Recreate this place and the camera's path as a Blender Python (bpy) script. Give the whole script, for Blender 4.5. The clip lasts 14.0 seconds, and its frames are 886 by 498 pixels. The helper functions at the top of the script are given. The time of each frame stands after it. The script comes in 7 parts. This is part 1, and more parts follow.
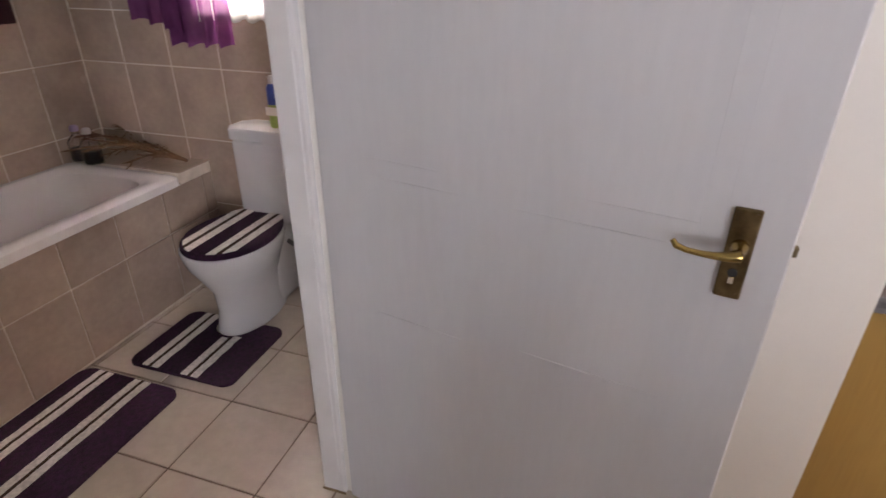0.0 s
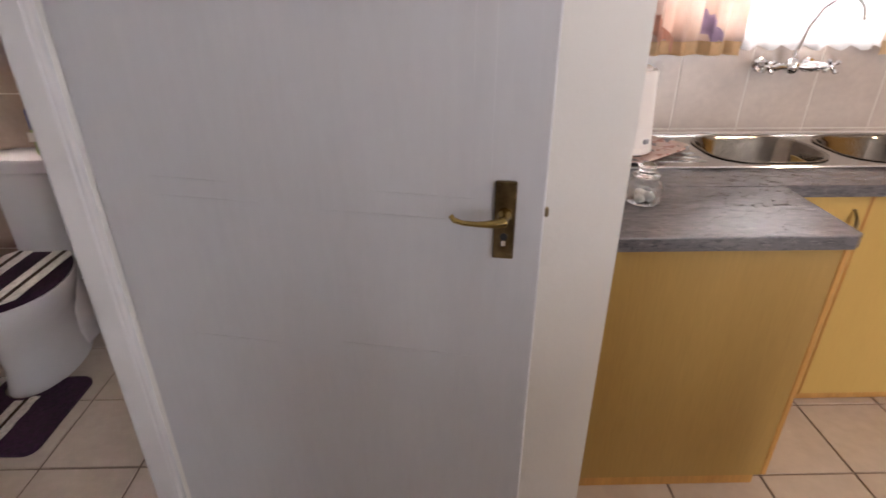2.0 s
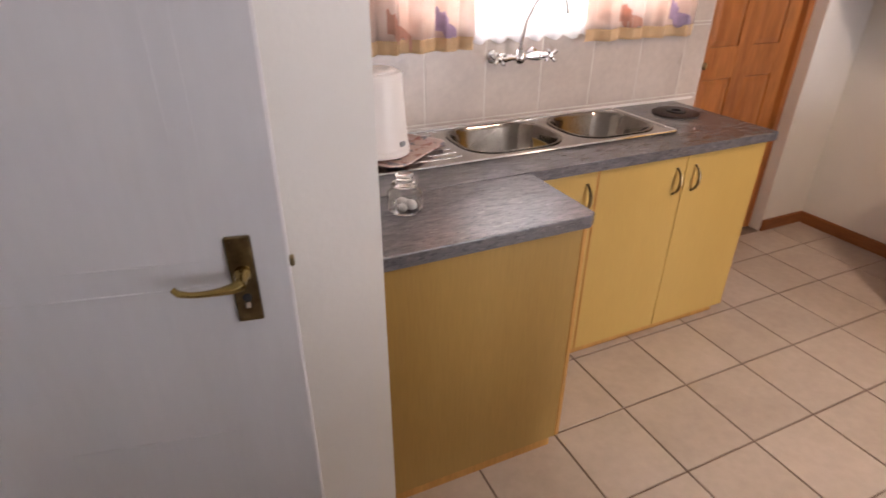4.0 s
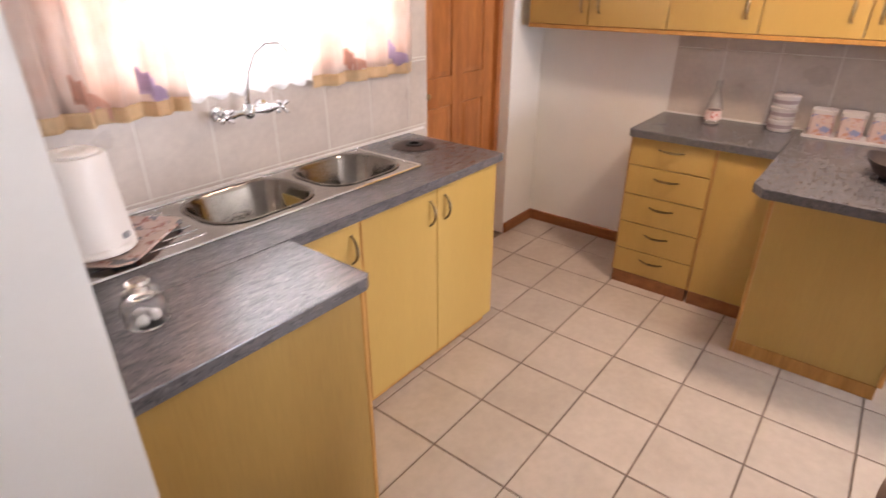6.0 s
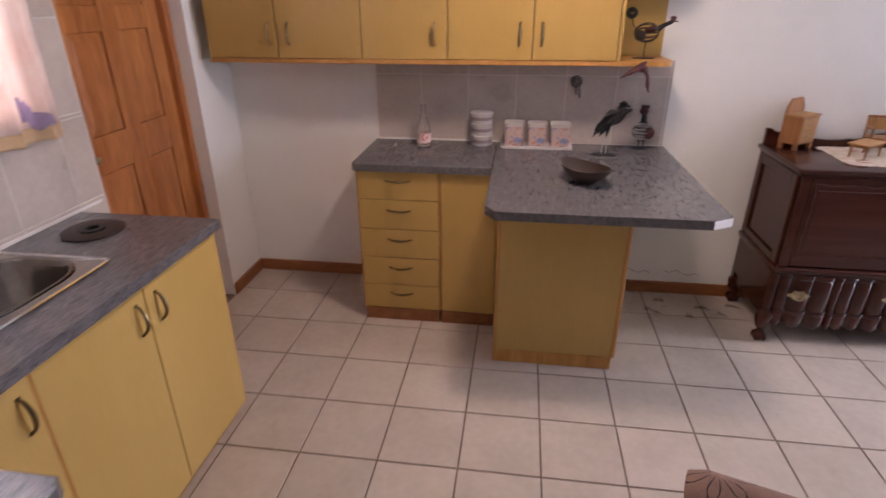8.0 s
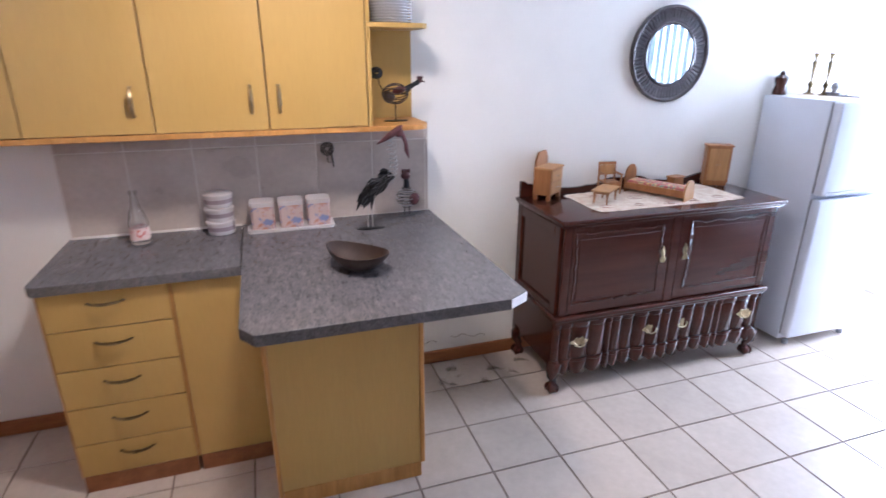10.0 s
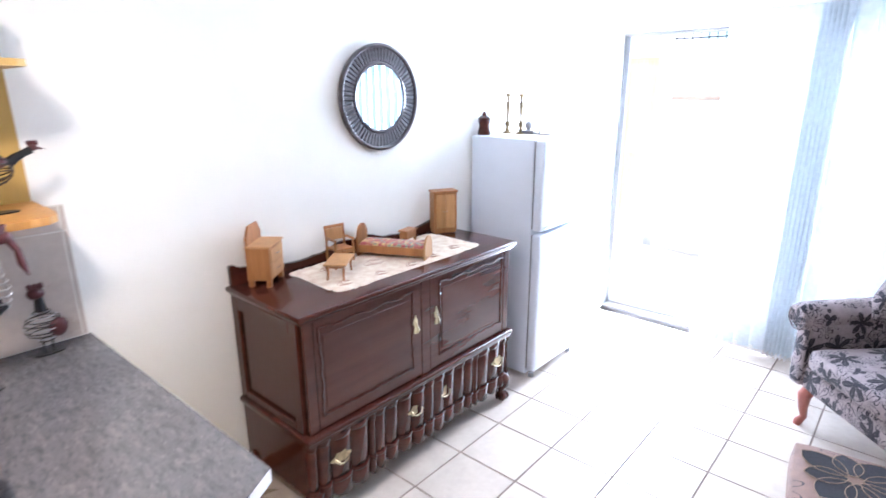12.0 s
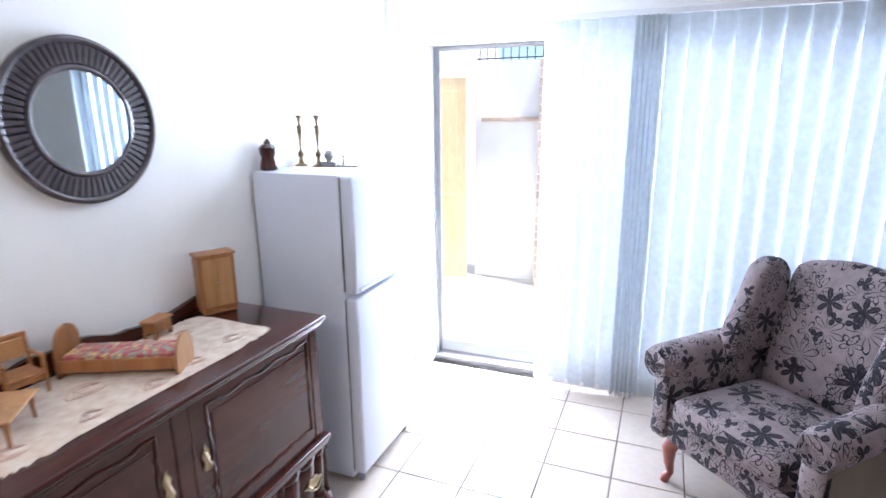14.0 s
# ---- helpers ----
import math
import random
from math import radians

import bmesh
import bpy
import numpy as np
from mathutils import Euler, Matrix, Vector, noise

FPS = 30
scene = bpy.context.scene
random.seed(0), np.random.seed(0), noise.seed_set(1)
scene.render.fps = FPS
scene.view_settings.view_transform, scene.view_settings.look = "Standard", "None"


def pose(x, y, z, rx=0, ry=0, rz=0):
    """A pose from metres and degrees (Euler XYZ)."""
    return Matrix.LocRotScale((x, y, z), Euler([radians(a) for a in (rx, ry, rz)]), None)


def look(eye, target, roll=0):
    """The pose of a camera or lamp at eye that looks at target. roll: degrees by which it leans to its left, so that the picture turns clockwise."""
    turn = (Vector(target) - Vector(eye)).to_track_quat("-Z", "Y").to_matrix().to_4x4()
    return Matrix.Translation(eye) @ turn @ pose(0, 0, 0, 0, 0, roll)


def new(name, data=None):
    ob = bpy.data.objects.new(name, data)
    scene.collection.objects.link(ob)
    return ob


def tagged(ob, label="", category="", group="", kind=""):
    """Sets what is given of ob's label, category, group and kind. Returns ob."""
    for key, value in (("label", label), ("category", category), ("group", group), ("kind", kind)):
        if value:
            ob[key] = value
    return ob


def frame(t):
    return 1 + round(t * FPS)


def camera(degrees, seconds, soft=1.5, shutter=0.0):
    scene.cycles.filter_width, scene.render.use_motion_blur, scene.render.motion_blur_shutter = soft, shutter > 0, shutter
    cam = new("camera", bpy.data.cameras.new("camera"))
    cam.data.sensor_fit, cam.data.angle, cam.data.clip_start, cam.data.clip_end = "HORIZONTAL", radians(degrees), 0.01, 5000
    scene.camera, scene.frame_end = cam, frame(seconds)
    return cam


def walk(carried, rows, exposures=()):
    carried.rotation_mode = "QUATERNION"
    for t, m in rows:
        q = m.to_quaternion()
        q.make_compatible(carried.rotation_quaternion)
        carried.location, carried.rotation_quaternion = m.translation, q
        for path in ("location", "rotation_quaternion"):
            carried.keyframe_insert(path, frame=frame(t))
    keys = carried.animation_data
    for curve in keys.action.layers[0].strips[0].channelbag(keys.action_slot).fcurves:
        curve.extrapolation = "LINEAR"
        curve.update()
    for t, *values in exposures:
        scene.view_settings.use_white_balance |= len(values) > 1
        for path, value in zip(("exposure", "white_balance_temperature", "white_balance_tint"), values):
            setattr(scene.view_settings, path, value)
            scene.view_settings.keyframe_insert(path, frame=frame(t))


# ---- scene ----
cam = camera(78.0, 14.0, shutter=0.5)
PATH = [
    (0, (0.353, 0.412, 1.456), (-0.187, 2.11, 0.547), 0.5),
    (0.5, (0.353, 0.398, 1.459), (-0.046, 2.129, 0.54), 0.1),
    (1, (0.369, 0.376, 1.472), (0.117, 2.132, 0.548), 0.2),
    (1.5, (0.386, 0.353, 1.476), (0.291, 2.13, 0.563), 0.2),
    (2, (0.425, 0.356, 1.475), (0.47, 2.137, 0.567), 0.1),
    (2.5, (0.467, 0.368, 1.476), (0.667, 2.136, 0.564), -0.0),
    (4.8, (0.554, 0.52, 1.539), (1.569, 1.974, 0.614), 0.6),
    (5, (0.551, 0.528, 1.531), (1.638, 1.939, 0.622), 0.6),
    (5.5, (0.557, 0.549, 1.56), (1.819, 1.823, 0.674), 0.5),
    (6, (0.622, 0.602, 1.593), (2.026, 1.721, 0.711), 0.1),
    (6.5, (0.714, 0.685, 1.62), (2.289, 1.561, 0.752), -0.1),
    (7, (0.768, 0.729, 1.62), (2.463, 1.375, 0.777), -0.3),
    (7.5, (0.816, 0.749, 1.617), (2.576, 1.206, 0.782), -0.2),
    (8, (0.899, 0.794, 1.641), (2.699, 1.048, 0.807), -0.3),
    (8.2, (0.924, 0.803, 1.623), (2.746, 0.97, 0.813), -0.5),
    (10.3, (1.467, 0.789, 1.657), (3.214, 0.074, 0.997), 0.2),
    (10.5, (1.512, 0.756, 1.653), (3.225, -0.047, 1.003), 0.1),
    (11, (1.683, 0.679, 1.674), (3.246, -0.404, 1.055), -0.2),
    (11.5, (1.816, 0.617, 1.67), (3.207, -0.699, 1.094), -0.4),
    (12, (1.958, 0.503, 1.692), (3.226, -0.938, 1.129), -0.2),
    (12.5, (2.039, 0.372, 1.701), (3.19, -1.173, 1.166), -0.3),
    (13, (2.142, 0.229, 1.695), (3.184, -1.394, 1.162), -0.3),
    (13.5, (2.23, 0.047, 1.702), (3.11, -1.677, 1.2), -0.3),
    (14, (2.334, -0.169, 1.67), (3.061, -1.967, 1.184), -0.5),
]
# seconds, stops, kelvin, tint
EXPOSURES = [(0.0, 0.78, 6750, 20), (1.2, 0.64, 6800, 20), (2.5, 0.48, 6900, 21), (5.0, 0.48, 6850, 23), (6.0, 0.86, 6650, 21), (7.0, 0.40, 6250, 25), (8.2, 0.16, 6050, 27),
             (10.4, 0.84, 5200, 15), (11.5, 1.08, 5300, 12), (12.5, 1.36, 5400, 12), (13.2, 1.36, 5450, 12), (14.0, 0.60, 5500, 14)]

NB = 2.57    # inner face of the bathroom's outside wall
walk(cam, [(t, look(eye, target, roll)) for t, eye, target, roll in PATH], EXPOSURES)

# ---- world, sun and lamps ----
world = bpy.data.worlds.new("world")
scene.world = world
world.use_nodes = True
wn, wl = world.node_tree.nodes, world.node_tree.links
sky = wn.new("ShaderNodeTexSky")
sky.sky_type, sky.sun_disc = "NISHITA", False
sky.sun_elevation, sky.sun_rotation = radians(66), radians(-75)
wl.new(sky.outputs["Color"], wn["Background"].inputs["Color"])
wn["Background"].inputs["Strength"].default_value = 0.15


def lamp(name, kind, m, power, color, size=1.0, size_y=None, angle=None):
    data = bpy.data.lights.new(name, kind)
    data.energy, data.color = power, color
    if kind == "AREA":
        data.shape = "RECTANGLE" if size_y else "DISK"
        data.size = size
        if size_y:
            data.size_y = size_y
    if angle is not None:
        data.angle = radians(angle)
    ob = new(name, data)
    ob.matrix_world = m
    return ob


SUN_EL, SUN_AZ = radians(66), radians(-75)
lamp("sun", "SUN", look((0, 0, 0), (-math.sin(SUN_AZ) * math.cos(SUN_EL), -math.cos(SUN_AZ) * math.cos(SUN_EL), -math.sin(SUN_EL))),
     5.0, (1, 0.95, 0.87), angle=0.6)
lamp("sky_light_open_door", "AREA", look((3.32, -3.45, 1.05), (3.1, 0, 0.9)), 98, (0.88, 0.94, 1.0), 0.72, 1.95)
lamp("sky_light_blinds", "AREA", look((2.02, -3.45, 1.05), (2.02, 0, 0.9)), 60, (0.90, 0.95, 1.0), 1.75, 1.95)
lamp("sky_light_kitchen_window", "AREA", look((1.9, 2.62, 1.72), (1.95, 0, 0.8)), 58, (0.90, 0.95, 1.0), 1.3, 0.78)
lamp("sky_light_bathroom_window", "AREA", look((-1.05, NB + 0.16, 1.65), (-1.1, 0, 0.5)), 190, (1.0, 0.93, 0.88), 0.76, 0.7)
lamp("kitchen_ceiling_bulb", "AREA", look((2.86, 0.64, 2.29), (2.86, 0.64, 0)), 17, (1.0, 0.80, 0.60), 0.26)

# ---- materials ----


def mat(name, color, rough=0.6, metal=0.0, spec=0.5, var=0.12, scale=6.0, fine=0.0, fine_scale=120.0, bump=0.05, bump_scale=80.0,
        coat=0.0, trans=0.0, second=None, stretch=(1, 1, 1), random_piece=0.0, alpha=None, ior=1.45, sheen=0.0):
    """A principled material with two scales of variation in colour and a fine relief."""
    m = bpy.data.materials.new(name)
    m.use_nodes = True
    n, l = m.node_tree.nodes, m.node_tree.links
    p = n["Principled BSDF"]
    p.inputs["Roughness"].default_value, p.inputs["Metallic"].default_value = rough, metal
    p.inputs["Specular IOR Level"].default_value, p.inputs["IOR"].default_value = spec, ior
    p.inputs["Coat Weight"].default_value, p.inputs["Coat Roughness"].default_value = coat, 0.08
    p.inputs["Transmission Weight"].default_value = trans
    p.inputs["Sheen Weight"].default_value = sheen
    tc, mp = n.new("ShaderNodeTexCoord"), n.new("ShaderNodeMapping")
    mp.inputs["Scale"].default_value = stretch
    l.new(tc.outputs["Object"], mp.inputs["Vector"])
    src = mp.outputs["Vector"]
    oi = n.new("ShaderNodeObjectInfo")
    if random_piece:
        add = n.new("ShaderNodeVectorMath")
        mul = n.new("ShaderNodeMath")
        mul.operation, mul.inputs[1].default_value = "MULTIPLY", 37.0
        l.new(oi.outputs["Random"], mul.inputs[0])
        l.new(src, add.inputs[0])
        l.new(mul.outputs[0], add.inputs[1])
        src = add.outputs[0]
    big = n.new("ShaderNodeTexNoise")
    big.inputs["Scale"].default_value, big.inputs["Detail"].default_value = scale, 5
    l.new(src, big.inputs["Vector"])
    mix = n.new("ShaderNodeMix")
    mix.data_type = "RGBA"
    dark = second or tuple(c * (1 - 2 * var) for c in color)
    lite = color if second else tuple(min(1, c * (1 + var)) for c in color)
    mix.inputs["A"].default_value, mix.inputs["B"].default_value = (*dark, 1), (*lite, 1)
    ramp = n.new("ShaderNodeMapRange")
    ramp.inputs["From Min"].default_value, ramp.inputs["From Max"].default_value = 0.3, 0.7
    l.new(big.outputs["Fac"], ramp.inputs["Value"])
    l.new(ramp.outputs["Result"], mix.inputs["Factor"])
    out = mix.outputs["Result"]
    small = n.new("ShaderNodeTexNoise")
    small.inputs["Scale"].default_value, small.inputs["Detail"].default_value = fine_scale, 3
    l.new(src, small.inputs["Vector"])
    if fine:
        mx = n.new("ShaderNodeMix")
        mx.data_type, mx.blend_type = "RGBA", "OVERLAY"
        mx.inputs["Factor"].default_value = fine
        l.new(out, mx.inputs["A"])
        l.new(small.outputs["Fac"], mx.inputs["B"])
        out = mx.outputs["Result"]
    if random_piece:
        hs = n.new("ShaderNodeHueSaturation")
        mr = n.new("ShaderNodeMapRange")
        mr.inputs["To Min"].default_value, mr.inputs["To Max"].default_value = 1 - random_piece, 1 + random_piece
        l.new(oi.outputs["Random"], mr.inputs["Value"])
        l.new(mr.outputs["Result"], hs.inputs["Value"])
        l.new(out, hs.inputs["Color"])
        out = hs.outputs["Color"]
    l.new(out, p.inputs["Base Color"])
    if bump:
        b, bn = n.new("ShaderNodeBump"), n.new("ShaderNodeTexNoise")
        bn.inputs["Scale"].default_value, bn.inputs["Detail"].default_value = bump_scale, 4
        b.inputs["Strength"].default_value, b.inputs["Distance"].default_value = bump, 0.01
        l.new(src, bn.inputs["Vector"])
        l.new(bn.outputs["Fac"], b.inputs["Height"])
        l.new(b.outputs["Normal"], p.inputs["Normal"])
    rr = n.new("ShaderNodeMapRange")
    rr.inputs["To Min"].default_value, rr.inputs["To Max"].default_value = max(0.02, rough * 0.85), min(1, rough * 1.2)
    l.new(big.outputs["Fac"], rr.inputs["Value"])
    l.new(rr.outputs["Result"], p.inputs["Roughness"])
    return m


def granite(name):
    """Grey laminate printed with dark and light granite grains."""
    m = mat(name, (0.120, 0.116, 0.124), rough=0.27, coat=0.0, second=(0.098, 0.094, 0.102), scale=14, bump=0.0, bump_scale=200, spec=0.9)
    n, l = m.node_tree.nodes, m.node_tree.links
    p = n["Principled BSDF"]
    base = p.inputs["Base Color"].links[0].from_socket
    tc = n.new("ShaderNodeTexCoord")
    for link in list(p.inputs["Roughness"].links):
        l.remove(link)
    p.inputs["Roughness"].default_value = 0.27
    for size, color, lo, hi in ((60, (0.046, 0.045, 0.056), 0.50, 0.64), (48, (0.182, 0.172, 0.172), 0.52, 0.70), (150, (0.034, 0.034, 0.048), 0.55, 0.63), (130, (0.205, 0.195, 0.20), 0.57, 0.68)):
        v = n.new("ShaderNodeTexNoise")
        v.inputs["Scale"].default_value, v.inputs["Detail"].default_value, v.inputs["Roughness"].default_value = size, 4, 0.65
        mp = n.new("ShaderNodeMapping")
        mp.inputs["Location"].default_value = (size, size * 2, 0)
        mp.inputs["Rotation"].default_value, mp.inputs["Scale"].default_value = (0, 0, 0.5), (0.28, 1, 1)
        l.new(tc.outputs["Object"], mp.inputs["Vector"])
        l.new(mp.outputs["Vector"], v.inputs["Vector"])
        r = n.new("ShaderNodeMapRange")
        r.inputs["From Min"].default_value, r.inputs["From Max"].default_value = lo, hi
        r.inputs["To Max"].default_value = 0.58
        l.new(v.outputs["Fac"], r.inputs["Value"])
        mx = n.new("ShaderNodeMix")
        mx.data_type = "RGBA"
        mx.inputs["B"].default_value = (*color, 1)
        l.new(r.outputs["Result"], mx.inputs["Factor"])
        l.new(base, mx.inputs["A"])
        base = mx.outputs["Result"]
    l.new(base, p.inputs["Base Color"])
    return m


def wood(name, light, dark, rough=0.4, coat=0.0, grain=(1, 1, 0.12), scale=14, spec=0.5, fine=0.30):
    """Wood whose grain runs along the stretched axis."""
    m = mat(name, light, rough=rough, second=dark, scale=scale, stretch=grain, fine=fine, fine_scale=90, coat=coat, bump=0.02, bump_scale=70, spec=spec)
    return m


def cloth_thin(name, color, pattern=None, glow=0.5, sheer=0.0):
    """Thin cloth that lets daylight through."""
    m = mat(name, color, rough=0.9, var=0.04, scale=9 if pattern else 30, second=pattern, bump=0.1, bump_scale=400)
    n, l = m.node_tree.nodes, m.node_tree.links
    p = n["Principled BSDF"]
    tr = n.new("ShaderNodeBsdfTranslucent")
    mx = n.new("ShaderNodeMixShader")
    mx.inputs[0].default_value = glow
    base = p.inputs["Base Color"].links[0].from_socket
    l.new(base, tr.inputs["Color"])
    l.new(p.outputs[0], mx.inputs[1])
    l.new(tr.outputs[0], mx.inputs[2])
    out = mx.outputs[0]
    if sheer:
        clear, thin = n.new("ShaderNodeBsdfTransparent"), n.new("ShaderNodeMixShader")
        thin.inputs[0].default_value = sheer
        l.new(out, thin.inputs[1])
        l.new(clear.outputs[0], thin.inputs[2])
        out = thin.outputs[0]
    l.new(out, n["Material Output"].inputs["Surface"])
    return m


def floral(name, ground, ink, size=0.17, sparse=False):
    """Woven upholstery with printed five- to seven-petalled flowers, leaves and fine outlines, laid on by the cloth's own coordinates."""
    m = mat(name, ground, rough=0.85, var=0.10, scale=25, fine=0.35, fine_scale=350, bump=0.15, bump_scale=500, sheen=0.04)
    n, l = m.node_tree.nodes, m.node_tree.links
    p = n["Principled BSDF"]
    base = p.inputs["Base Color"].links[0].from_socket
    uv = n.new("ShaderNodeUVMap")

    def math_node(op, a, b=None, c=None):
        k = n.new("ShaderNodeMath")
        k.operation = op
        for i, v in enumerate((a, b, c)):
            if v is None:
                continue
            if isinstance(v, (int, float)):
                k.inputs[i].default_value = v
            else:
                l.new(v, k.inputs[i])
        return k.outputs[0]

    def layer(cell, petals, offset, fill, reach, outline):
        mp = n.new("ShaderNodeMapping")
        mp.inputs["Scale"].default_value = (1 / cell, 1 / cell, 1)
        mp.inputs["Location"].default_value = (offset, offset * 1.7, 0)
        l.new(uv.outputs["UV"], mp.inputs["Vector"])
        v = n.new("ShaderNodeTexVoronoi")
        v.voronoi_dimensions = "2D"
        v.inputs["Scale"].default_value, v.inputs["Randomness"].default_value = 1.0, 0.75
        l.new(mp.outputs["Vector"], v.inputs["Vector"])
        d = n.new("ShaderNodeVectorMath")
        d.operation = "SUBTRACT"
        l.new(mp.outputs["Vector"], d.inputs[0])
        l.new(v.outputs["Position"], d.inputs[1])
        s = n.new("ShaderNodeSeparateXYZ")
        l.new(d.outputs[0], s.inputs[0])
        c = n.new("ShaderNodeSeparateColor")
        l.new(v.outputs["Color"], c.inputs[0])
        ang = math_node("ARCTAN2", s.outputs["Y"], s.outputs["X"])
        turned = math_node("ADD", ang, math_node("MULTIPLY", c.outputs["Red"], 6.28))
        lobes = math_node("ABSOLUTE", math_node("COSINE", math_node("MULTIPLY", turned, petals / 2)))
        rim = math_node("MULTIPLY", math_node("ADD", math_node("MULTIPLY", math_node("POWER", lobes, 1.15), 0.84), 0.14), reach)
        size_of = math_node("MULTIPLY", rim, math_node("MULTIPLY_ADD", c.outputs["Green"], 0.45, 0.65))
        r = v.outputs["Distance"]
        inside = math_node("LESS_THAN", r, size_of)
        if fill:
            vein = math_node("GREATER_THAN", math_node("ABSOLUTE", math_node("SUBTRACT", lobes, 0.985)), 0.006)
            kept = math_node("GREATER_THAN", c.outputs["Blue"], 1 - fill)
            return math_node("MULTIPLY", math_node("MULTIPLY", inside, kept), math_node("MAXIMUM", vein, 0.55))
        ratio = math_node("DIVIDE", r, size_of)
        ring = math_node("LESS_THAN", math_node("ABSOLUTE", math_node("SUBTRACT", ratio, 0.93)), outline)
        rib = math_node("LESS_THAN", math_node("ABSOLUTE", math_node("SUBTRACT", math_node("FRACT", math_node("MULTIPLY", turned, petals / 3.1416)), 0.5)), 0.07)
        keep = math_node("MULTIPLY", inside, math_node("GREATER_THAN", r, 0.08))
        return math_node("MULTIPLY", math_node("MAXIMUM", ring, math_node("MULTIPLY", rib, keep)), math_node("GREATER_THAN", c.outputs["Blue"], 0.25))

    if sparse:
        masks = [layer(size, 7, 4.3, False, 0.46, 0.035)]
    else:
        masks = [layer(size * 1.15, 7, 4.3, False, 0.50, 0.05), layer(size * 0.62, 5, 9.1, False, 0.44, 0.08), layer(size * 0.85, 8, 6.6, False, 0.48, 0.045),
                 layer(size * 0.5, 3, 2.2, 0.30, 0.40, 0), layer(size, 6, 0.0, 0.62, 0.46, 0)]
    for k in masks:
        mx = n.new("ShaderNodeMix")
        mx.data_type = "RGBA"
        mx.inputs["B"].default_value = (*ink, 1)
        l.new(math_node("MULTIPLY", k, 0.97), mx.inputs["Factor"])
        l.new(base, mx.inputs["A"])
        base = mx.outputs["Result"]
    l.new(base, p.inputs["Base Color"])
    return m


def blotched(name, ground, blots, scale=9.0, lo=0.56, hi=0.62):
    """A plain ground with printed coloured blots (packaging, printed cloth)."""
    m = mat(name, ground, rough=0.5, var=0.03)
    n, l = m.node_tree.nodes, m.node_tree.links
    p = n["Principled BSDF"]
    base = p.inputs["Base Color"].links[0].from_socket
    tc = n.new("ShaderNodeTexCoord")
    for i, color in enumerate(blots):
        mp, v, r, mx = n.new("ShaderNodeMapping"), n.new("ShaderNodeTexNoise"), n.new("ShaderNodeMapRange"), n.new("ShaderNodeMix")
        mp.inputs["Location"].default_value = (3.1 * i + 1.3, 7.7 * i, 2.9 * i)
        v.inputs["Scale"].default_value, v.inputs["Detail"].default_value = scale, 2
        r.inputs["From Min"].default_value, r.inputs["From Max"].default_value = lo, hi
        mx.data_type = "RGBA"
        mx.inputs["B"].default_value = (*color, 1)
        l.new(tc.outputs["Object"], mp.inputs["Vector"])
        l.new(mp.outputs["Vector"], v.inputs["Vector"])
        l.new(v.outputs["Fac"], r.inputs["Value"])
        l.new(r.outputs["Result"], mx.inputs["Factor"])
        l.new(base, mx.inputs["A"])
        base = mx.outputs["Result"]
    l.new(base, p.inputs["Base Color"])
    return m


M_WALL = mat("wall_paint", (0.82, 0.80, 0.765), rough=0.75, var=0.02, scale=3, fine=0.05, bump=0.06, bump_scale=60)
M_CEIL = mat("ceiling_paint", (0.80, 0.80, 0.78), rough=0.85, var=0.02, bump=0.04)
M_BATHTILE = mat("bathroom_tile_glaze", (0.53, 0.415, 0.34), rough=0.25, second=(0.41, 0.315, 0.26), scale=4.5, fine=0.12, fine_scale=40, bump=0.02, bump_scale=15, random_piece=0.05)
M_BATHGROUT = mat("bathroom_tile_grout", (0.74, 0.66, 0.58), rough=0.9, var=0.08, scale=20)
M_SPLASH = mat("kitchen_tile_glaze", (0.55, 0.475, 0.42), rough=0.28, second=(0.44, 0.375, 0.33), scale=4.5, fine=0.12, fine_scale=40, bump=0.02, bump_scale=15, random_piece=0.03)
M_SPLASHGROUT = mat("kitchen_tile_grout", (0.66, 0.62, 0.57), rough=0.9, var=0.05, scale=20)
M_FLOORTILE = mat("floor_tile_glaze", (0.52, 0.445, 0.38), rough=0.24, second=(0.465, 0.395, 0.335), scale=5, fine=0.10, fine_scale=30, bump=0.03, bump_scale=12, random_piece=0.035)
M_FLOORGROUT = mat("floor_grout", (0.21, 0.155, 0.125), rough=0.95, var=0.2, scale=8)
M_GRANITE = granite("granite_laminate")
M_CAB = mat("yellow_melamine", (0.485, 0.314, 0.092), rough=0.38, second=(0.44, 0.280, 0.077), scale=3.5, fine=0.08, fine_scale=160, stretch=(1, 1, 0.08), bump=0.01)
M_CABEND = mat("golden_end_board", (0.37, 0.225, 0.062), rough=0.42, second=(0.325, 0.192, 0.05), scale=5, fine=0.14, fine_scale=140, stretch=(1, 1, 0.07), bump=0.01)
M_EDGE = wood("cabinet_edging", (0.52, 0.27, 0.075), (0.40, 0.19, 0.045), rough=0.45)
M_PLINTH = wood("plinth_wood", (0.30, 0.12, 0.045), (0.19, 0.07, 0.025), rough=0.4, grain=(1, 0.12, 1))
M_DOORWOOD = wood("varnished_hardwood", (0.52, 0.205, 0.062), (0.31, 0.10, 0.026), rough=0.35, coat=0.25, fine=0.45)
M_SKIRT = wood("skirting_wood", (0.34, 0.13, 0.045), (0.21, 0.07, 0.022), rough=0.4, grain=(0.15, 0.15, 1))
M_DOORPAINT = mat("white_door_paint", (0.60, 0.597, 0.622), rough=0.42, var=0.025, scale=5, fine=0.06, fine_scale=60, stretch=(1, 1, 0.15), bump=0.05, bump_scale=30)
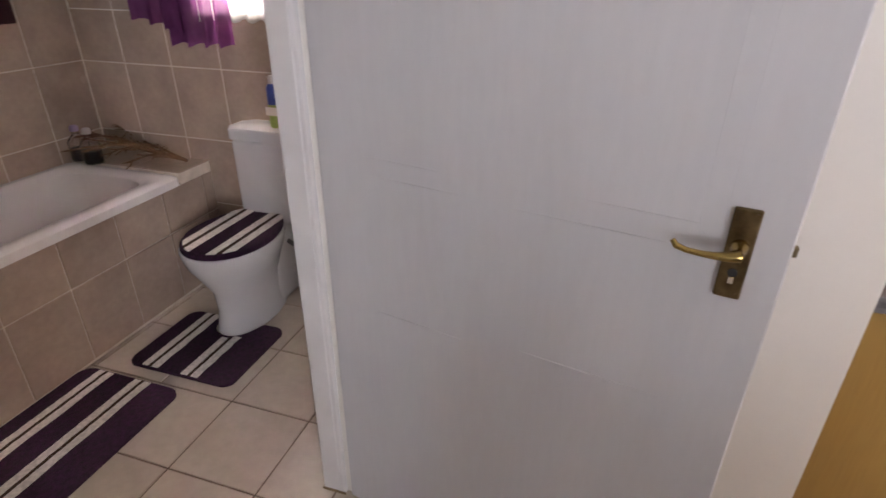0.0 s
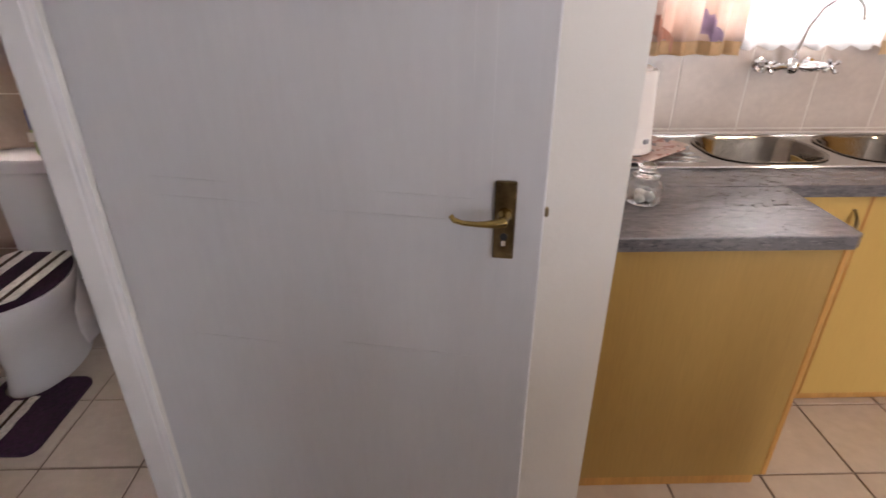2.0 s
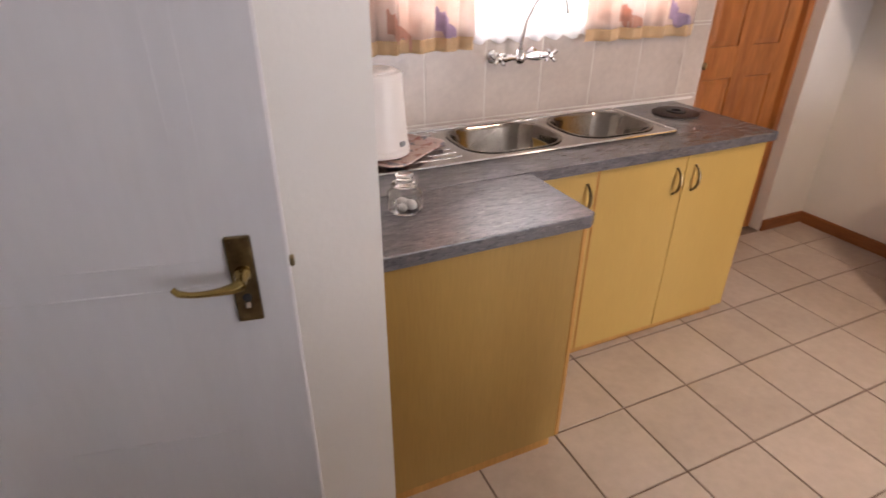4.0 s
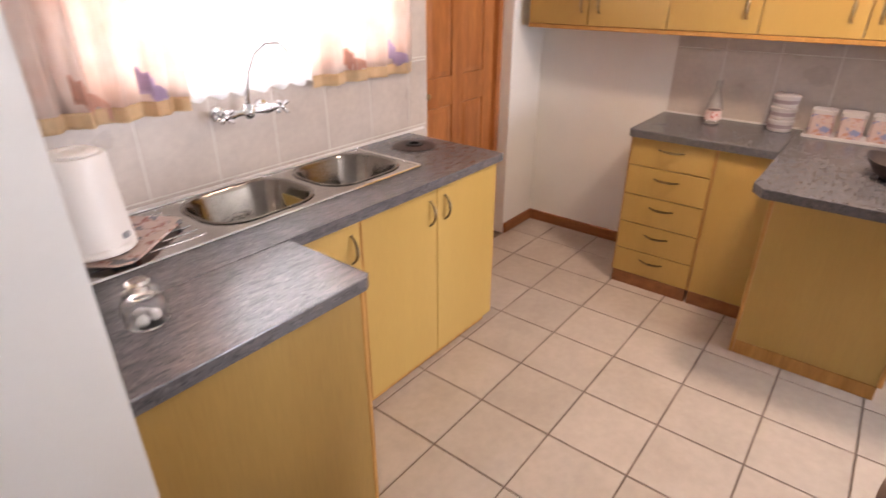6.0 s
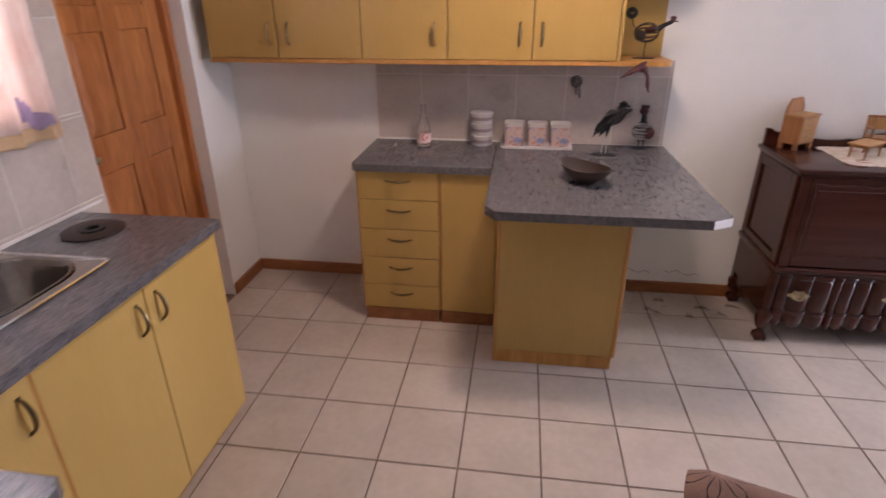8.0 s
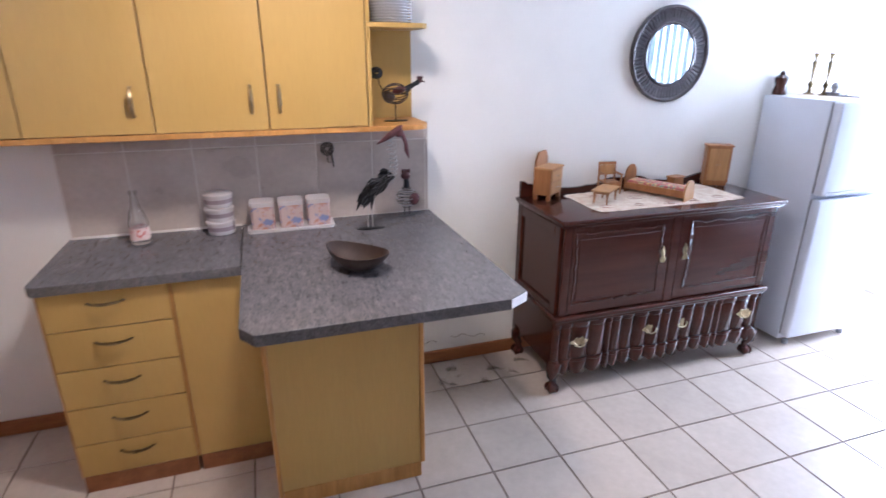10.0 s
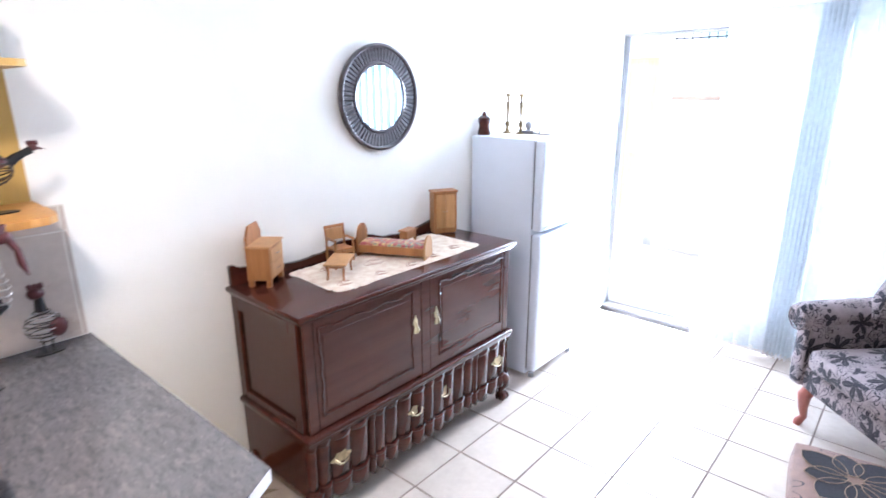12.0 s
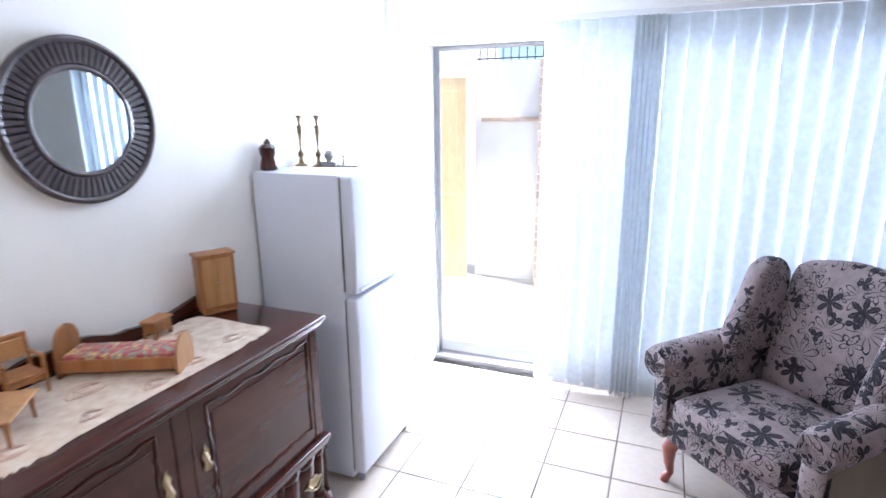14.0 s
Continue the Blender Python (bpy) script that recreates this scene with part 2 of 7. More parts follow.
M_FRAMEPAINT = mat("frame_enamel", (0.70, 0.69, 0.70), rough=0.38, var=0.03, bump=0.03)
M_BRASS = mat("worn_brass", (0.42, 0.33, 0.19), rough=0.33, metal=1.0, var=0.25, scale=25)
M_LEVERBRASS = mat("polished_lever_brass", (0.46, 0.33, 0.12), rough=0.22, metal=1.0, var=0.15, scale=25)
M_BRASSDARK = mat("tarnished_brass", (0.20, 0.145, 0.075), rough=0.33, metal=1.0, var=0.3, scale=30)
M_CHROME = mat("chrome", (0.75, 0.75, 0.76), rough=0.08, metal=1.0, var=0.03, bump=0)
M_STEEL = mat("brushed_steel", (0.44, 0.42, 0.405), rough=0.14, metal=1.0, var=0.06, scale=30, stretch=(0.2, 1, 1))
# the sink's steel with the bowls' dark room reflections put into its base colour
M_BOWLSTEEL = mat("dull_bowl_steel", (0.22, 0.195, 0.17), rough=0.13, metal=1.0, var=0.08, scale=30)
M_CERAMIC = mat("white_ceramic", (0.74, 0.73, 0.74), rough=0.12, var=0.02, coat=0.3, bump=0)
M_ACRYLIC = mat("white_acrylic", (0.80, 0.775, 0.77), rough=0.18, var=0.02, bump=0)
M_PURPLE = mat("purple_pile", (0.045, 0.010, 0.040), rough=0.95, var=0.25, scale=60, bump=0.6, bump_scale=600)
M_CREAMPILE = mat("cream_pile", (0.84, 0.79, 0.745), rough=0.95, var=0.12, scale=80, bump=0.6, bump_scale=500)
M_BROWNPILE = mat("brown_pile", (0.055, 0.028, 0.016), rough=0.95, var=0.2, scale=60, bump=0.6, bump_scale=600)
M_MAHOGANY = wood("dark_mahogany", (0.066, 0.018, 0.012), (0.038, 0.010, 0.007), rough=0.18, coat=0.25, spec=0.40, grain=(0.10, 1, 1), scale=16, fine=0.08)
M_TOYWOOD = wood("honey_wood", (0.37, 0.165, 0.06), (0.27, 0.11, 0.036), rough=0.4, scale=30)
M_TOYLIGHT = wood("pale_wood", (0.47, 0.255, 0.105), (0.37, 0.19, 0.07), rough=0.45, scale=30)
M_FRIDGE = mat("fridge_enamel", (0.66, 0.69, 0.77), rough=0.35, var=0.015, bump=0.05, bump_scale=250)
M_RUBBER = mat("dark_gap", (0.03, 0.03, 0.032), rough=0.8)
M_BLACK = mat("black_iron", (0.02, 0.02, 0.022), rough=0.45, metal=0.6)
M_WIRE = mat("grey_wire", (0.52, 0.50, 0.48), rough=0.4, metal=0.8)
M_REDTIN = mat("dark_red_tin", (0.075, 0.017, 0.019), rough=0.45)
M_BOWL = wood("dark_bowl_wood", (0.036, 0.018, 0.012), (0.020, 0.010, 0.007), rough=0.55)
M_LEGWOOD = wood("red_leg_wood", (0.36, 0.10, 0.075), (0.26, 0.065, 0.05), rough=0.35, coat=0.3)
M_WHITEPLASTIC = mat("white_plastic", (0.78, 0.74, 0.71), rough=0.35, var=0.02, bump=0)
M_TUBPLASTIC = mat("cloudy_tub_plastic", (0.50, 0.465, 0.46), rough=0.45, var=0.05)
M_GREYPLASTIC = mat("grey_plastic", (0.25, 0.25, 0.27), rough=0.4)
M_LACE = mat("cream_lace", (0.76, 0.68, 0.57), rough=0.95, second=(0.60, 0.46, 0.35), scale=28, bump=0.4, bump_scale=300)
M_BLIND = cloth_thin("blind_cloth", (0.80, 0.845, 0.89), glow=0.27)
M_NET = cloth_thin("net_curtain", (0.86, 0.85, 0.84), glow=0.6)
M_CURTAIN = cloth_thin("printed_curtain_cloth", (0.88, 0.80, 0.75), pattern=(0.82, 0.66, 0.58), glow=0.62)
M_HEMCLOTH = cloth_thin("ochre_hem_cloth", (0.74, 0.55, 0.34), glow=0.42)
M_HENCLOTH = cloth_thin("orange_print", (0.76, 0.47, 0.37), glow=0.55)
M_VIOLETCLOTH = cloth_thin("violet_print", (0.60, 0.48, 0.67), glow=0.55)
M_PURPLENET = cloth_thin("purple_voile", (0.34, 0.10, 0.32), glow=0.6, sheer=0.30)
M_TOWEL = mat("burgundy_towel", (0.05, 0.010, 0.020), rough=0.95, bump=0.6, bump_scale=400)
M_FLORAL = floral("floral_upholstery", (0.255, 0.205, 0.21), (0.008, 0.007, 0.013), size=0.17)
M_FLORALTAN = floral("floral_upholstery_tan", (0.22, 0.130, 0.100), (0.014, 0.012, 0.018), size=0.20, sparse=True)
M_CHAIRBACKCLOTH = mat("plain_taupe_cloth", (0.20, 0.17, 0.14), rough=0.85, var=0.08, bump=0.2, bump_scale=400)
M_GLASS = mat("clear_glass", (0.95, 0.96, 0.96), rough=0.02, trans=1.0, var=0.0, bump=0)
M_MIRROR = mat("mirror_glass", (0.70, 0.79, 0.85), rough=0.01, metal=1.0, var=0.0, bump=0)
M_MIRRORSLAT = mat("mirror_slat", (0.075, 0.06, 0.065), rough=0.3, metal=0.2, var=0.25, scale=20, coat=0.4)
M_CANPRINT = blotched("canister_print", (0.50, 0.37, 0.335), [(0.38, 0.13, 0.11), (0.19, 0.22, 0.38), (0.42, 0.20, 0.13)], scale=24)
M_QUILT = blotched("patchwork_quilt", (0.45, 0.17, 0.13), [(0.2, 0.3, 0.25), (0.6, 0.45, 0.2), (0.35, 0.08, 0.1)], scale=45, lo=0.5, hi=0.56)
M_TRAYPRINT = blotched("tray_print", (0.46, 0.34, 0.30), [(0.26, 0.10, 0.08), (0.12, 0.12, 0.14)], scale=26)
M_ALU = mat("bronze_aluminium", (0.30, 0.29, 0.29), rough=0.4, metal=0.7)
M_TWIG = wood("dry_twig", (0.23, 0.12, 0.06), (0.12, 0.06, 0.03), rough=0.8)
M_YARDWALL = mat("yard_plaster", (0.84, 0.81, 0.75), rough=0.9, var=0.05, scale=2, bump=0.1)
M_YARDFLOOR = mat("yard_paving", (0.66, 0.63, 0.58), rough=0.9, var=0.06, scale=3)
M_YARDBRICK = mat("face_brick", (0.60, 0.46, 0.35), rough=0.9, var=0.15, scale=6, random_piece=0.12)
M_YARDDOOR = wood("sunlit_door_wood", (0.80, 0.62, 0.36), (0.72, 0.53, 0.28), rough=0.5)
M_BLUELABEL = mat("blue_label", (0.03, 0.06, 0.30), rough=0.3)
M_GREENLIQUID = mat("green_label", (0.35, 0.45, 0.12), rough=0.3)
M_DARKLIQUID = mat("dark_bath_oil", (0.03, 0.015, 0.02), rough=0.2)
M_LAMPGLASS = mat("opal_lamp_glass", (0.85, 0.82, 0.76), rough=0.3, var=0.0, bump=0)
M_LAMPGLASS.node_tree.nodes["Principled BSDF"].inputs["Emission Color"].default_value = (1, 0.85, 0.65, 1)
M_LAMPGLASS.node_tree.nodes["Principled BSDF"].inputs["Emission Strength"].default_value = 1.5
M_BACKDROP = mat("daylight_backdrop", (0.9, 0.9, 0.9), var=0.01, bump=0)
M_BACKDROP.node_tree.nodes["Principled BSDF"].inputs["Emission Color"].default_value = (1.0, 0.98, 0.97, 1)
M_BACKDROP.node_tree.nodes["Principled BSDF"].inputs["Emission Strength"].default_value = 8.0
M_GRIME = mat("brown_stain", (0.26, 0.19, 0.11), rough=0.9, var=0.3, scale=20)


def film_of_dirt(name, color, scale, lo, hi):
    """Patchy dirt, see-through where it has worn away."""
    m = mat(name, color, rough=0.8, var=0.3, scale=25)
    n, l = m.node_tree.nodes, m.node_tree.links
    tc, v, r = n.new("ShaderNodeTexCoord"), n.new("ShaderNodeTexNoise"), n.new("ShaderNodeMapRange")
    v.inputs["Scale"].default_value, v.inputs["Detail"].default_value, v.inputs["Distortion"].default_value = scale, 5, 0.4
    r.inputs["From Min"].default_value, r.inputs["From Max"].default_value, r.inputs["To Max"].default_value = lo, hi, 0.40
    l.new(tc.outputs["Object"], v.inputs["Vector"])
    l.new(v.outputs["Fac"], r.inputs["Value"])
    l.new(r.outputs["Result"], n["Principled BSDF"].inputs["Alpha"])
    return m


M_DIRT = film_of_dirt("floor_dirt", (0.20, 0.135, 0.075), 9, 0.56, 0.72)

# ---- mesh helpers ----


def box(bm, x0, x1, y0, y1, z0, z1, bevel=0.0, seg=1):
    r = bmesh.ops.create_cube(bm, size=1, matrix=Matrix.LocRotScale(((x0 + x1) / 2, (y0 + y1) / 2, (z0 + z1) / 2), None, (x1 - x0, y1 - y0, z1 - z0)))
    if bevel:
        es = list({e for v in r["verts"] for e in v.link_edges})
        bmesh.ops.bevel(bm, geom=es, offset=bevel, segments=seg, affect="EDGES", profile=0.5)


def boxes(*args, bevel=0.0, seg=1):
    bm = bmesh.new()
    for a in args:
        box(bm, *a, bevel=bevel, seg=seg)
    return bm


def tube(bm, pts, radius, sides=8, cap=True):
    """A round bar through the points; radius may be a list, one for each point."""
    pts = [Vector(p) for p in pts]
    rings, side = [], None
    for i, p in enumerate(pts):
        d = (pts[min(i + 1, len(pts) - 1)] - pts[max(i - 1, 0)]).normalized()
        if side is None:
            side = d.orthogonal().normalized()
        side = (side - d * side.dot(d)).normalized()
        other = d.cross(side)
        r = radius[i] if isinstance(radius, (list, tuple)) else radius
        rings.append([bm.verts.new(p + r * (math.cos(2 * math.pi * k / sides) * side + math.sin(2 * math.pi * k / sides) * other)) for k in range(sides)])
    for a, b in zip(rings, rings[1:]):
        for k in range(sides):
            bm.faces.new((a[k], a[(k + 1) % sides], b[(k + 1) % sides], b[k]))
    if cap:
        bm.faces.new(rings[0][::-1])
        bm.faces.new(rings[-1])


def lathe(bm, profile, sides=24, center=(0, 0, 0), sx=1.0, sy=1.0):
    """Turns (radius, height) pairs about the upright axis."""
    cx, cy, cz = center
    rings = []
    for r, z in profile:
        rings.append([bm.verts.new((cx + sx * r * math.cos(2 * math.pi * k / sides), cy + sy * r * math.sin(2 * math.pi * k / sides), cz + z)) for k in range(sides)])
    for a, b in zip(rings, rings[1:]):
        for k in range(sides):
            bm.faces.new((a[k], a[(k + 1) % sides], b[(k + 1) % sides], b[k]))
    bm.faces.new(rings[0][::-1])
    bm.faces.new(rings[-1])


def prism(bm, outline, z0, z1, bevel=0.0, seg=2):
    """An upright prism over an outline of (x, y)."""
    lo = [bm.verts.new((x, y, z0)) for x, y in outline]
    hi = [bm.verts.new((x, y, z1)) for x, y in outline]
    n = len(outline)
    fs = [bm.faces.new(lo[::-1]), bm.faces.new(hi)] + [bm.faces.new((lo[k], lo[(k + 1) % n], hi[(k + 1) % n], hi[k])) for k in range(n)]
    if bevel:
        bmesh.ops.bevel(bm, geom=[e for e in fs[1].edges], offset=bevel, segments=seg, affect="EDGES", profile=0.5)


def rounded(x0, x1, y0, y1, r, n=6):
    out = []
    for cx, cy, a0 in ((x1 - r, y1 - r, 0), (x0 + r, y1 - r, 90), (x0 + r, y0 + r, 180), (x1 - r, y0 + r, 270)):
        for k in range(n + 1):
            a = radians(a0 + 90 * k / n)
            out.append((cx + r * math.cos(a), cy + r * math.sin(a)))
    return out


def ellipsoid(bm, c, r, rot=(0, 0, 0), sub=2):
    bmesh.ops.create_icosphere(bm, subdivisions=sub, radius=1, matrix=pose(*c, *rot) @ Matrix.Diagonal((*r, 1)))


def turned(bm, m):
    bmesh.ops.transform(bm, matrix=m, verts=bm.verts)
    return bm


def box_uv(bm):
    """Coordinates in metres on each face, laid on from the nearest axis."""
    layer = bm.loops.layers.uv.new("UVMap")
    for f in bm.faces:
        nx, ny, nz = (abs(c) for c in f.normal)
        for lp in f.loops:
            x, y, z = lp.vert.co
            lp[layer].uv = (x, y) if nz >= nx and nz >= ny else ((y + 3.3, z) if nx >= ny else (x + 7.1, z))


def mesh_of(name, bm, material, smooth=False, uv=False):
    bmesh.ops.recalc_face_normals(bm, faces=bm.faces)
    bm.normal_update()
    if uv:
        box_uv(bm)
    me = bpy.data.meshes.new(name)
    bm.to_mesh(me)
    bm.free()
    me.materials.append(material)
    if smooth:
        for p in me.polygons:
            p.use_smooth = True
        me.set_sharp_from_angle(angle=radians(40))
    return me


def part(name, bm, material, parent, label="", smooth=False, uv=False):
    ob = new(name, mesh_of(name, bm, material, smooth, uv))
    ob.parent = parent
    if label:
        ob["label"] = label
    return ob


def thing(name, m, label, category, group="", kind=""):
    ob = new(name)
    ob.empty_display_size = 0.1
    ob.matrix_basis = m
    return tagged(ob, label, category, group, kind)


def solid(name, bm, material, label, category, kind="", smooth=False, m=None, group="", uv=False):
    ob = new(name, mesh_of(name, bm, material, smooth, uv))
    if m is not None:
        ob.matrix_basis = m
    return tagged(ob, label, category, group, kind)


# ---- structure ----
EAST, NORTH, SOUTH, WEST, CEIL = 3.99, 2.46, -3.37, -2.215, 2.40
PART_X, PART_Y = 0.848, 1.452       # corner of the partition between bathroom and kitchen

floor = solid("floor", boxes((WEST - 0.2, EAST + 0.2, SOUTH, NORTH + 0.30, -0.12, -0.004)), M_FLOORGROUT, "cream glazed ceramic tile floor with dark grout lines", "floor", "structure")
solid("ceiling", boxes((WEST - 0.2, EAST + 0.2, SOUTH - 0.2, NORTH + 0.31, CEIL, CEIL + 0.1)), M_CEIL, "plain white painted ceiling", "ceiling", "structure")
solid("wall_east", boxes((EAST, EAST + 0.2, SOUTH - 0.2, NORTH + 0.31, 0, CEIL)), M_WALL, "off-white painted plaster wall", "wall", "structure")
solid("wall_west", boxes((WEST - 0.2, WEST, SOUTH - 0.2, NORTH + 0.31, 0, CEIL)), M_WALL, "off-white painted plaster wall", "wall", "structure")
# north wall: bathroom window, kitchen window and the wooden door leave openings
BW = (-1.45, -0.65, 1.28, 2.02)
KW = (1.24, 2.58, 1.24, 2.05)
DW = (2.81, 3.62, 0.0, 2.04)
NO = NB + 0.2
north = [(WEST, BW[0], NB, NO, 0, CEIL), (BW[0], BW[1], NB, NO, 0, BW[2]), (BW[0], BW[1], NB, NO, BW[3], CEIL), (BW[1], PART_X - 0.11, NB, NO, 0, CEIL),
         (PART_X - 0.11, KW[0], NORTH, NO, 0, CEIL), (KW[0], KW[1], NORTH, NO, 0, KW[2]), (KW[0], KW[1], NORTH, NO, KW[3], CEIL),
         (KW[1], DW[0], NORTH, NO, 0, CEIL), (DW[0], DW[1], NORTH, NO, DW[3], CEIL), (DW[1], EAST, NORTH, NO, 0, CEIL)]
solid("wall_north", boxes(*north), M_WALL, "off-white plaster wall with windows and a door", "wall", "structure")
SD = (1.05, 3.715, 0.0, 2.06)
south = [(WEST, SD[0], SOUTH - 0.2, SOUTH, 0, CEIL), (SD[0], SD[1], SOUTH - 0.2, SOUTH, SD[3], CEIL), (SD[1], EAST, SOUTH - 0.2, SOUTH, 0, CEIL)]
solid("wall_south", boxes(*south), M_WALL, "white painted wall with a wide sliding door", "wall", "structure")
# bathroom walls: its door opening is in the wall that runs south from the partition
BX0, BX1, BDY = -0.407, -0.296, (0.56, 1.470)
solid("wall_partition", boxes((-0.338, PART_X, PART_Y, PART_Y + 0.11, 0, CEIL), (PART_X - 0.11, PART_X, PART_Y + 0.11, NORTH, 0, CEIL)), M_WALL, "white painted partition between bathroom and kitchen", "wall", "structure")
solid("wall_bathroom", boxes((BX0, BX1, BDY[0], PART_Y, 2.04, CEIL), (BX0, BX1, 0.0, BDY[0], 0, CEIL), (WEST, BX0, 0.0, 0.11, 0, CEIL)),
      M_WALL, "white painted bathroom wall with a door opening", "wall", "structure")
# house wall outside, yard and far ground
solid("ground", boxes((-60, 60, -60, SOUTH - 0.2, -0.14, -0.05)), M_YARDFLOOR, "pale sunlit concrete paving", "ground", "structure")
solid("backdrop", boxes((0.6, 3.2, 4.3, 4.35, 0.3, 3.4)), M_BACKDROP, "bright overexposed daylight outside the kitchen window", "backdrop", "structure")
solid("backdrop", boxes((-2.6, 0.2, 4.3, 4.35, 0.3, 3.4)), M_BACKDROP, "bright overexposed daylight outside the bathroom window", "backdrop", "structure")

# ---- doors, windows, skirting ----


def handle_bow(parent, p0, p1, out, r=0.005, name="handle", metal=M_BRASSDARK):
    """A bowed furniture handle between two points; out is the direction it stands off."""
    a, b, o = Vector(p0), Vector(p1), Vector(out)
    bm = bmesh.new()
    pts = [a + (b - a) * (k / 10) + o * (0.028 * math.sin(math.pi * min(1, max(0, k / 10))) ** 0.6) for k in range(11)]
    tube(bm, pts, [r * (0.75 + 0.6 * math.sin(math.pi * k / 10)) for k in range(11)], 8)
    for q in (a, b):
        lathe(bm, [(0.007, -0.003), (0.007, 0.003)], 8, q)
    part(name, bm, metal, parent, "bowed antique-brass handle", True)


def panel_door(parent, x0, x1, y0, y1, z0, z1, material, panels, depth=0.012):
    """A leaf with raised fielded panels, facing -y."""
    bm = boxes((x0, x1, y0 + depth, y1, z0, z1))
    part("leaf", bm, material, parent)
    # stiles and rails as bars in front of the leaf core
    bars = bmesh.new()
    cols = sorted({(p[0], p[1]) for p in panels})
    rows = sorted({(p[2], p[3]) for p in panels})
    xs = [x0] + [v for c in cols for v in c] + [x1]
    for a, b in zip(xs[::2], xs[1::2]):
        box(bars, a, b, y0, y0 + depth, z0, z1, 0.002)
    zs = [z0] + [v for r in rows for v in r] + [z1]
    for c in cols:
        for a, b in zip(zs[::2], zs[1::2]):
            box(bars, c[0], c[1], y0 + 0.0005, y0 + depth, a, b, 0.002)
    part("stiles_and_rails", bars, material, parent)
    for a, b, c, d in panels:
        bm = bmesh.new()
        r = bmesh.ops.create_cube(bm, size=1, matrix=Matrix.LocRotScale(((a + b) / 2, y0 + depth - 0.003, (c + d) / 2), None, (b - a - 0.012, 0.006, d - c - 0.012)))
        f = min(bm.faces, key=lambda q: q.calc_center_median().y)
        bmesh.ops.inset_region(bm, faces=[f], thickness=0.035, depth=0.006)
        part("panel", bm, material, parent)


# varnished door in the north wall
wd = thing("door_2", pose((DW[0] + DW[1]) / 2, NORTH + 0.07, 0), "closed varnished reddish-brown hardwood panel door in the kitchen wall", "door", kind="structure")
hw = (DW[1] - DW[0]) / 2
part("door_frame", boxes((-hw, -hw + 0.045, 0, 0.11, 0, 2.04), (hw - 0.045, hw, 0, 0.11, 0, 2.04), (-hw + 0.045, hw - 0.045, 0, 0.11, 1.995, 2.04), bevel=0.004), M_DOORWOOD, wd)
L = hw - 0.048
panel_door(wd, -L, L, 0.035, 0.078, 0.006, 1.99, M_DOORWOOD,
           [(-L + 0.10, -0.05, 0.20, 0.95), (0.05, L - 0.10, 0.20, 0.95), (-L + 0.10, -0.05, 1.11, 1.52), (0.05, L - 0.10, 1.11, 1.52), (-L + 0.10, -0.05, 1.62, 1.88), (0.05, L - 0.10, 1.62, 1.88)])
bm = bmesh.new()
lathe(bm, [(0.017, 0.0), (0.017, 0.004), (0.008, 0.008), (0.008, 0.022), (0.015, 0.030), (0.017, 0.040), (0.010, 0.048)], 18)
turned(bm, pose(-L + 0.05, 0.035, 1.03, 90, 0, 0))
part("door_handle", bm, M_BRASS, wd, "small brass knob", True)

# white bathroom door, folded back against the partition
HX, HY, EX, EY = -0.262, 1.435, 0.634, 1.272
ang = math.degrees(math.atan2(EY - HY, EX - HX))
leafw = math.hypot(EX - HX, EY - HY)
bd = thing("door_1", pose(HX, HY, 0.008, 0, 0, ang), "open white-painted moulded interior door folded back against the wall", "door", kind="structure")


part("leaf", boxes((0, leafw, 0, 0.038, 0, 2.02), bevel=0.003), M_DOORPAINT, bd)
for i, (a, b, z, arch) in enumerate([(0.12, 0.36, 1.06, 0.0), (0.46, 0.80, 1.05, 0.0), (0.13, 0.36, 0.72, 0.0), (0.50, 0.78, 0.735, 0.0), (0.12, 0.30, 1.10, 0.0), (0.58, 0.78, 1.095, 0.0)]):
    bm = bmesh.new()
    tube(bm, [(a, -0.0004, z), ((a + b) / 2, -0.0012, z - 0.002), (b, -0.0004, z - 0.004)], [0.0005, 0.0018, 0.0005], 6)
    part("moulding", bm, M_DOORPAINT, bd)
for x in (0.775, 0.81):
    bm = bmesh.new()
    tube(bm, [(x, 0.0, 1.08), (x, 0.0, 1.40), (x, 0.0, 1.85)], [0.0004, 0.0007, 0.0004], 6)
    part("moulding", bm, M_DOORPAINT, bd)
px = leafw - 0.072
pl = part("lever_plate", boxes((px - 0.02, px + 0.02, -0.008, 0.0, 0.975, 1.131), bevel=0.003, seg=2), M_BRASSDARK, bd, "tarnished brass back plate")
bm = bmesh.new()
lathe(bm, [(0.013, 0), (0.013, 0.012), (0.009, 0.018), (0.008, 0.04)], 16)
turned(bm, pose(px, -0.008, 1.068, 90, 0, 0))
tube(bm, [(px, -0.045, 1.068), (px - 0.012, -0.052, 1.067), (px - 0.03, -0.053, 1.065), (px - 0.050, -0.053, 1.064), (px - 0.072, -0.053, 1.065), (px - 0.088, -0.052, 1.069), (px - 0.095, -0.05, 1.077)],
     [0.011, 0.009, 0.0065, 0.0052, 0.0048, 0.0055, 0.0045], 10)
part("lever", bm, M_LEVERBRASS, pl, "polished brass scroll lever", True)
bm = bmesh.new()
lathe(bm, [(0.0075, 0), (0.0075, 0.003)], 12)
turned(bm, pose(px, -0.0075, 1.022, 90, 0, 0))
part("keyhole", bm, M_RUBBER, pl)
part("key_bit", boxes((px - 0.004, px + 0.004, -0.0135, -0.010, 1.004, 1.016), bevel=0.001), M_CHROME, pl)
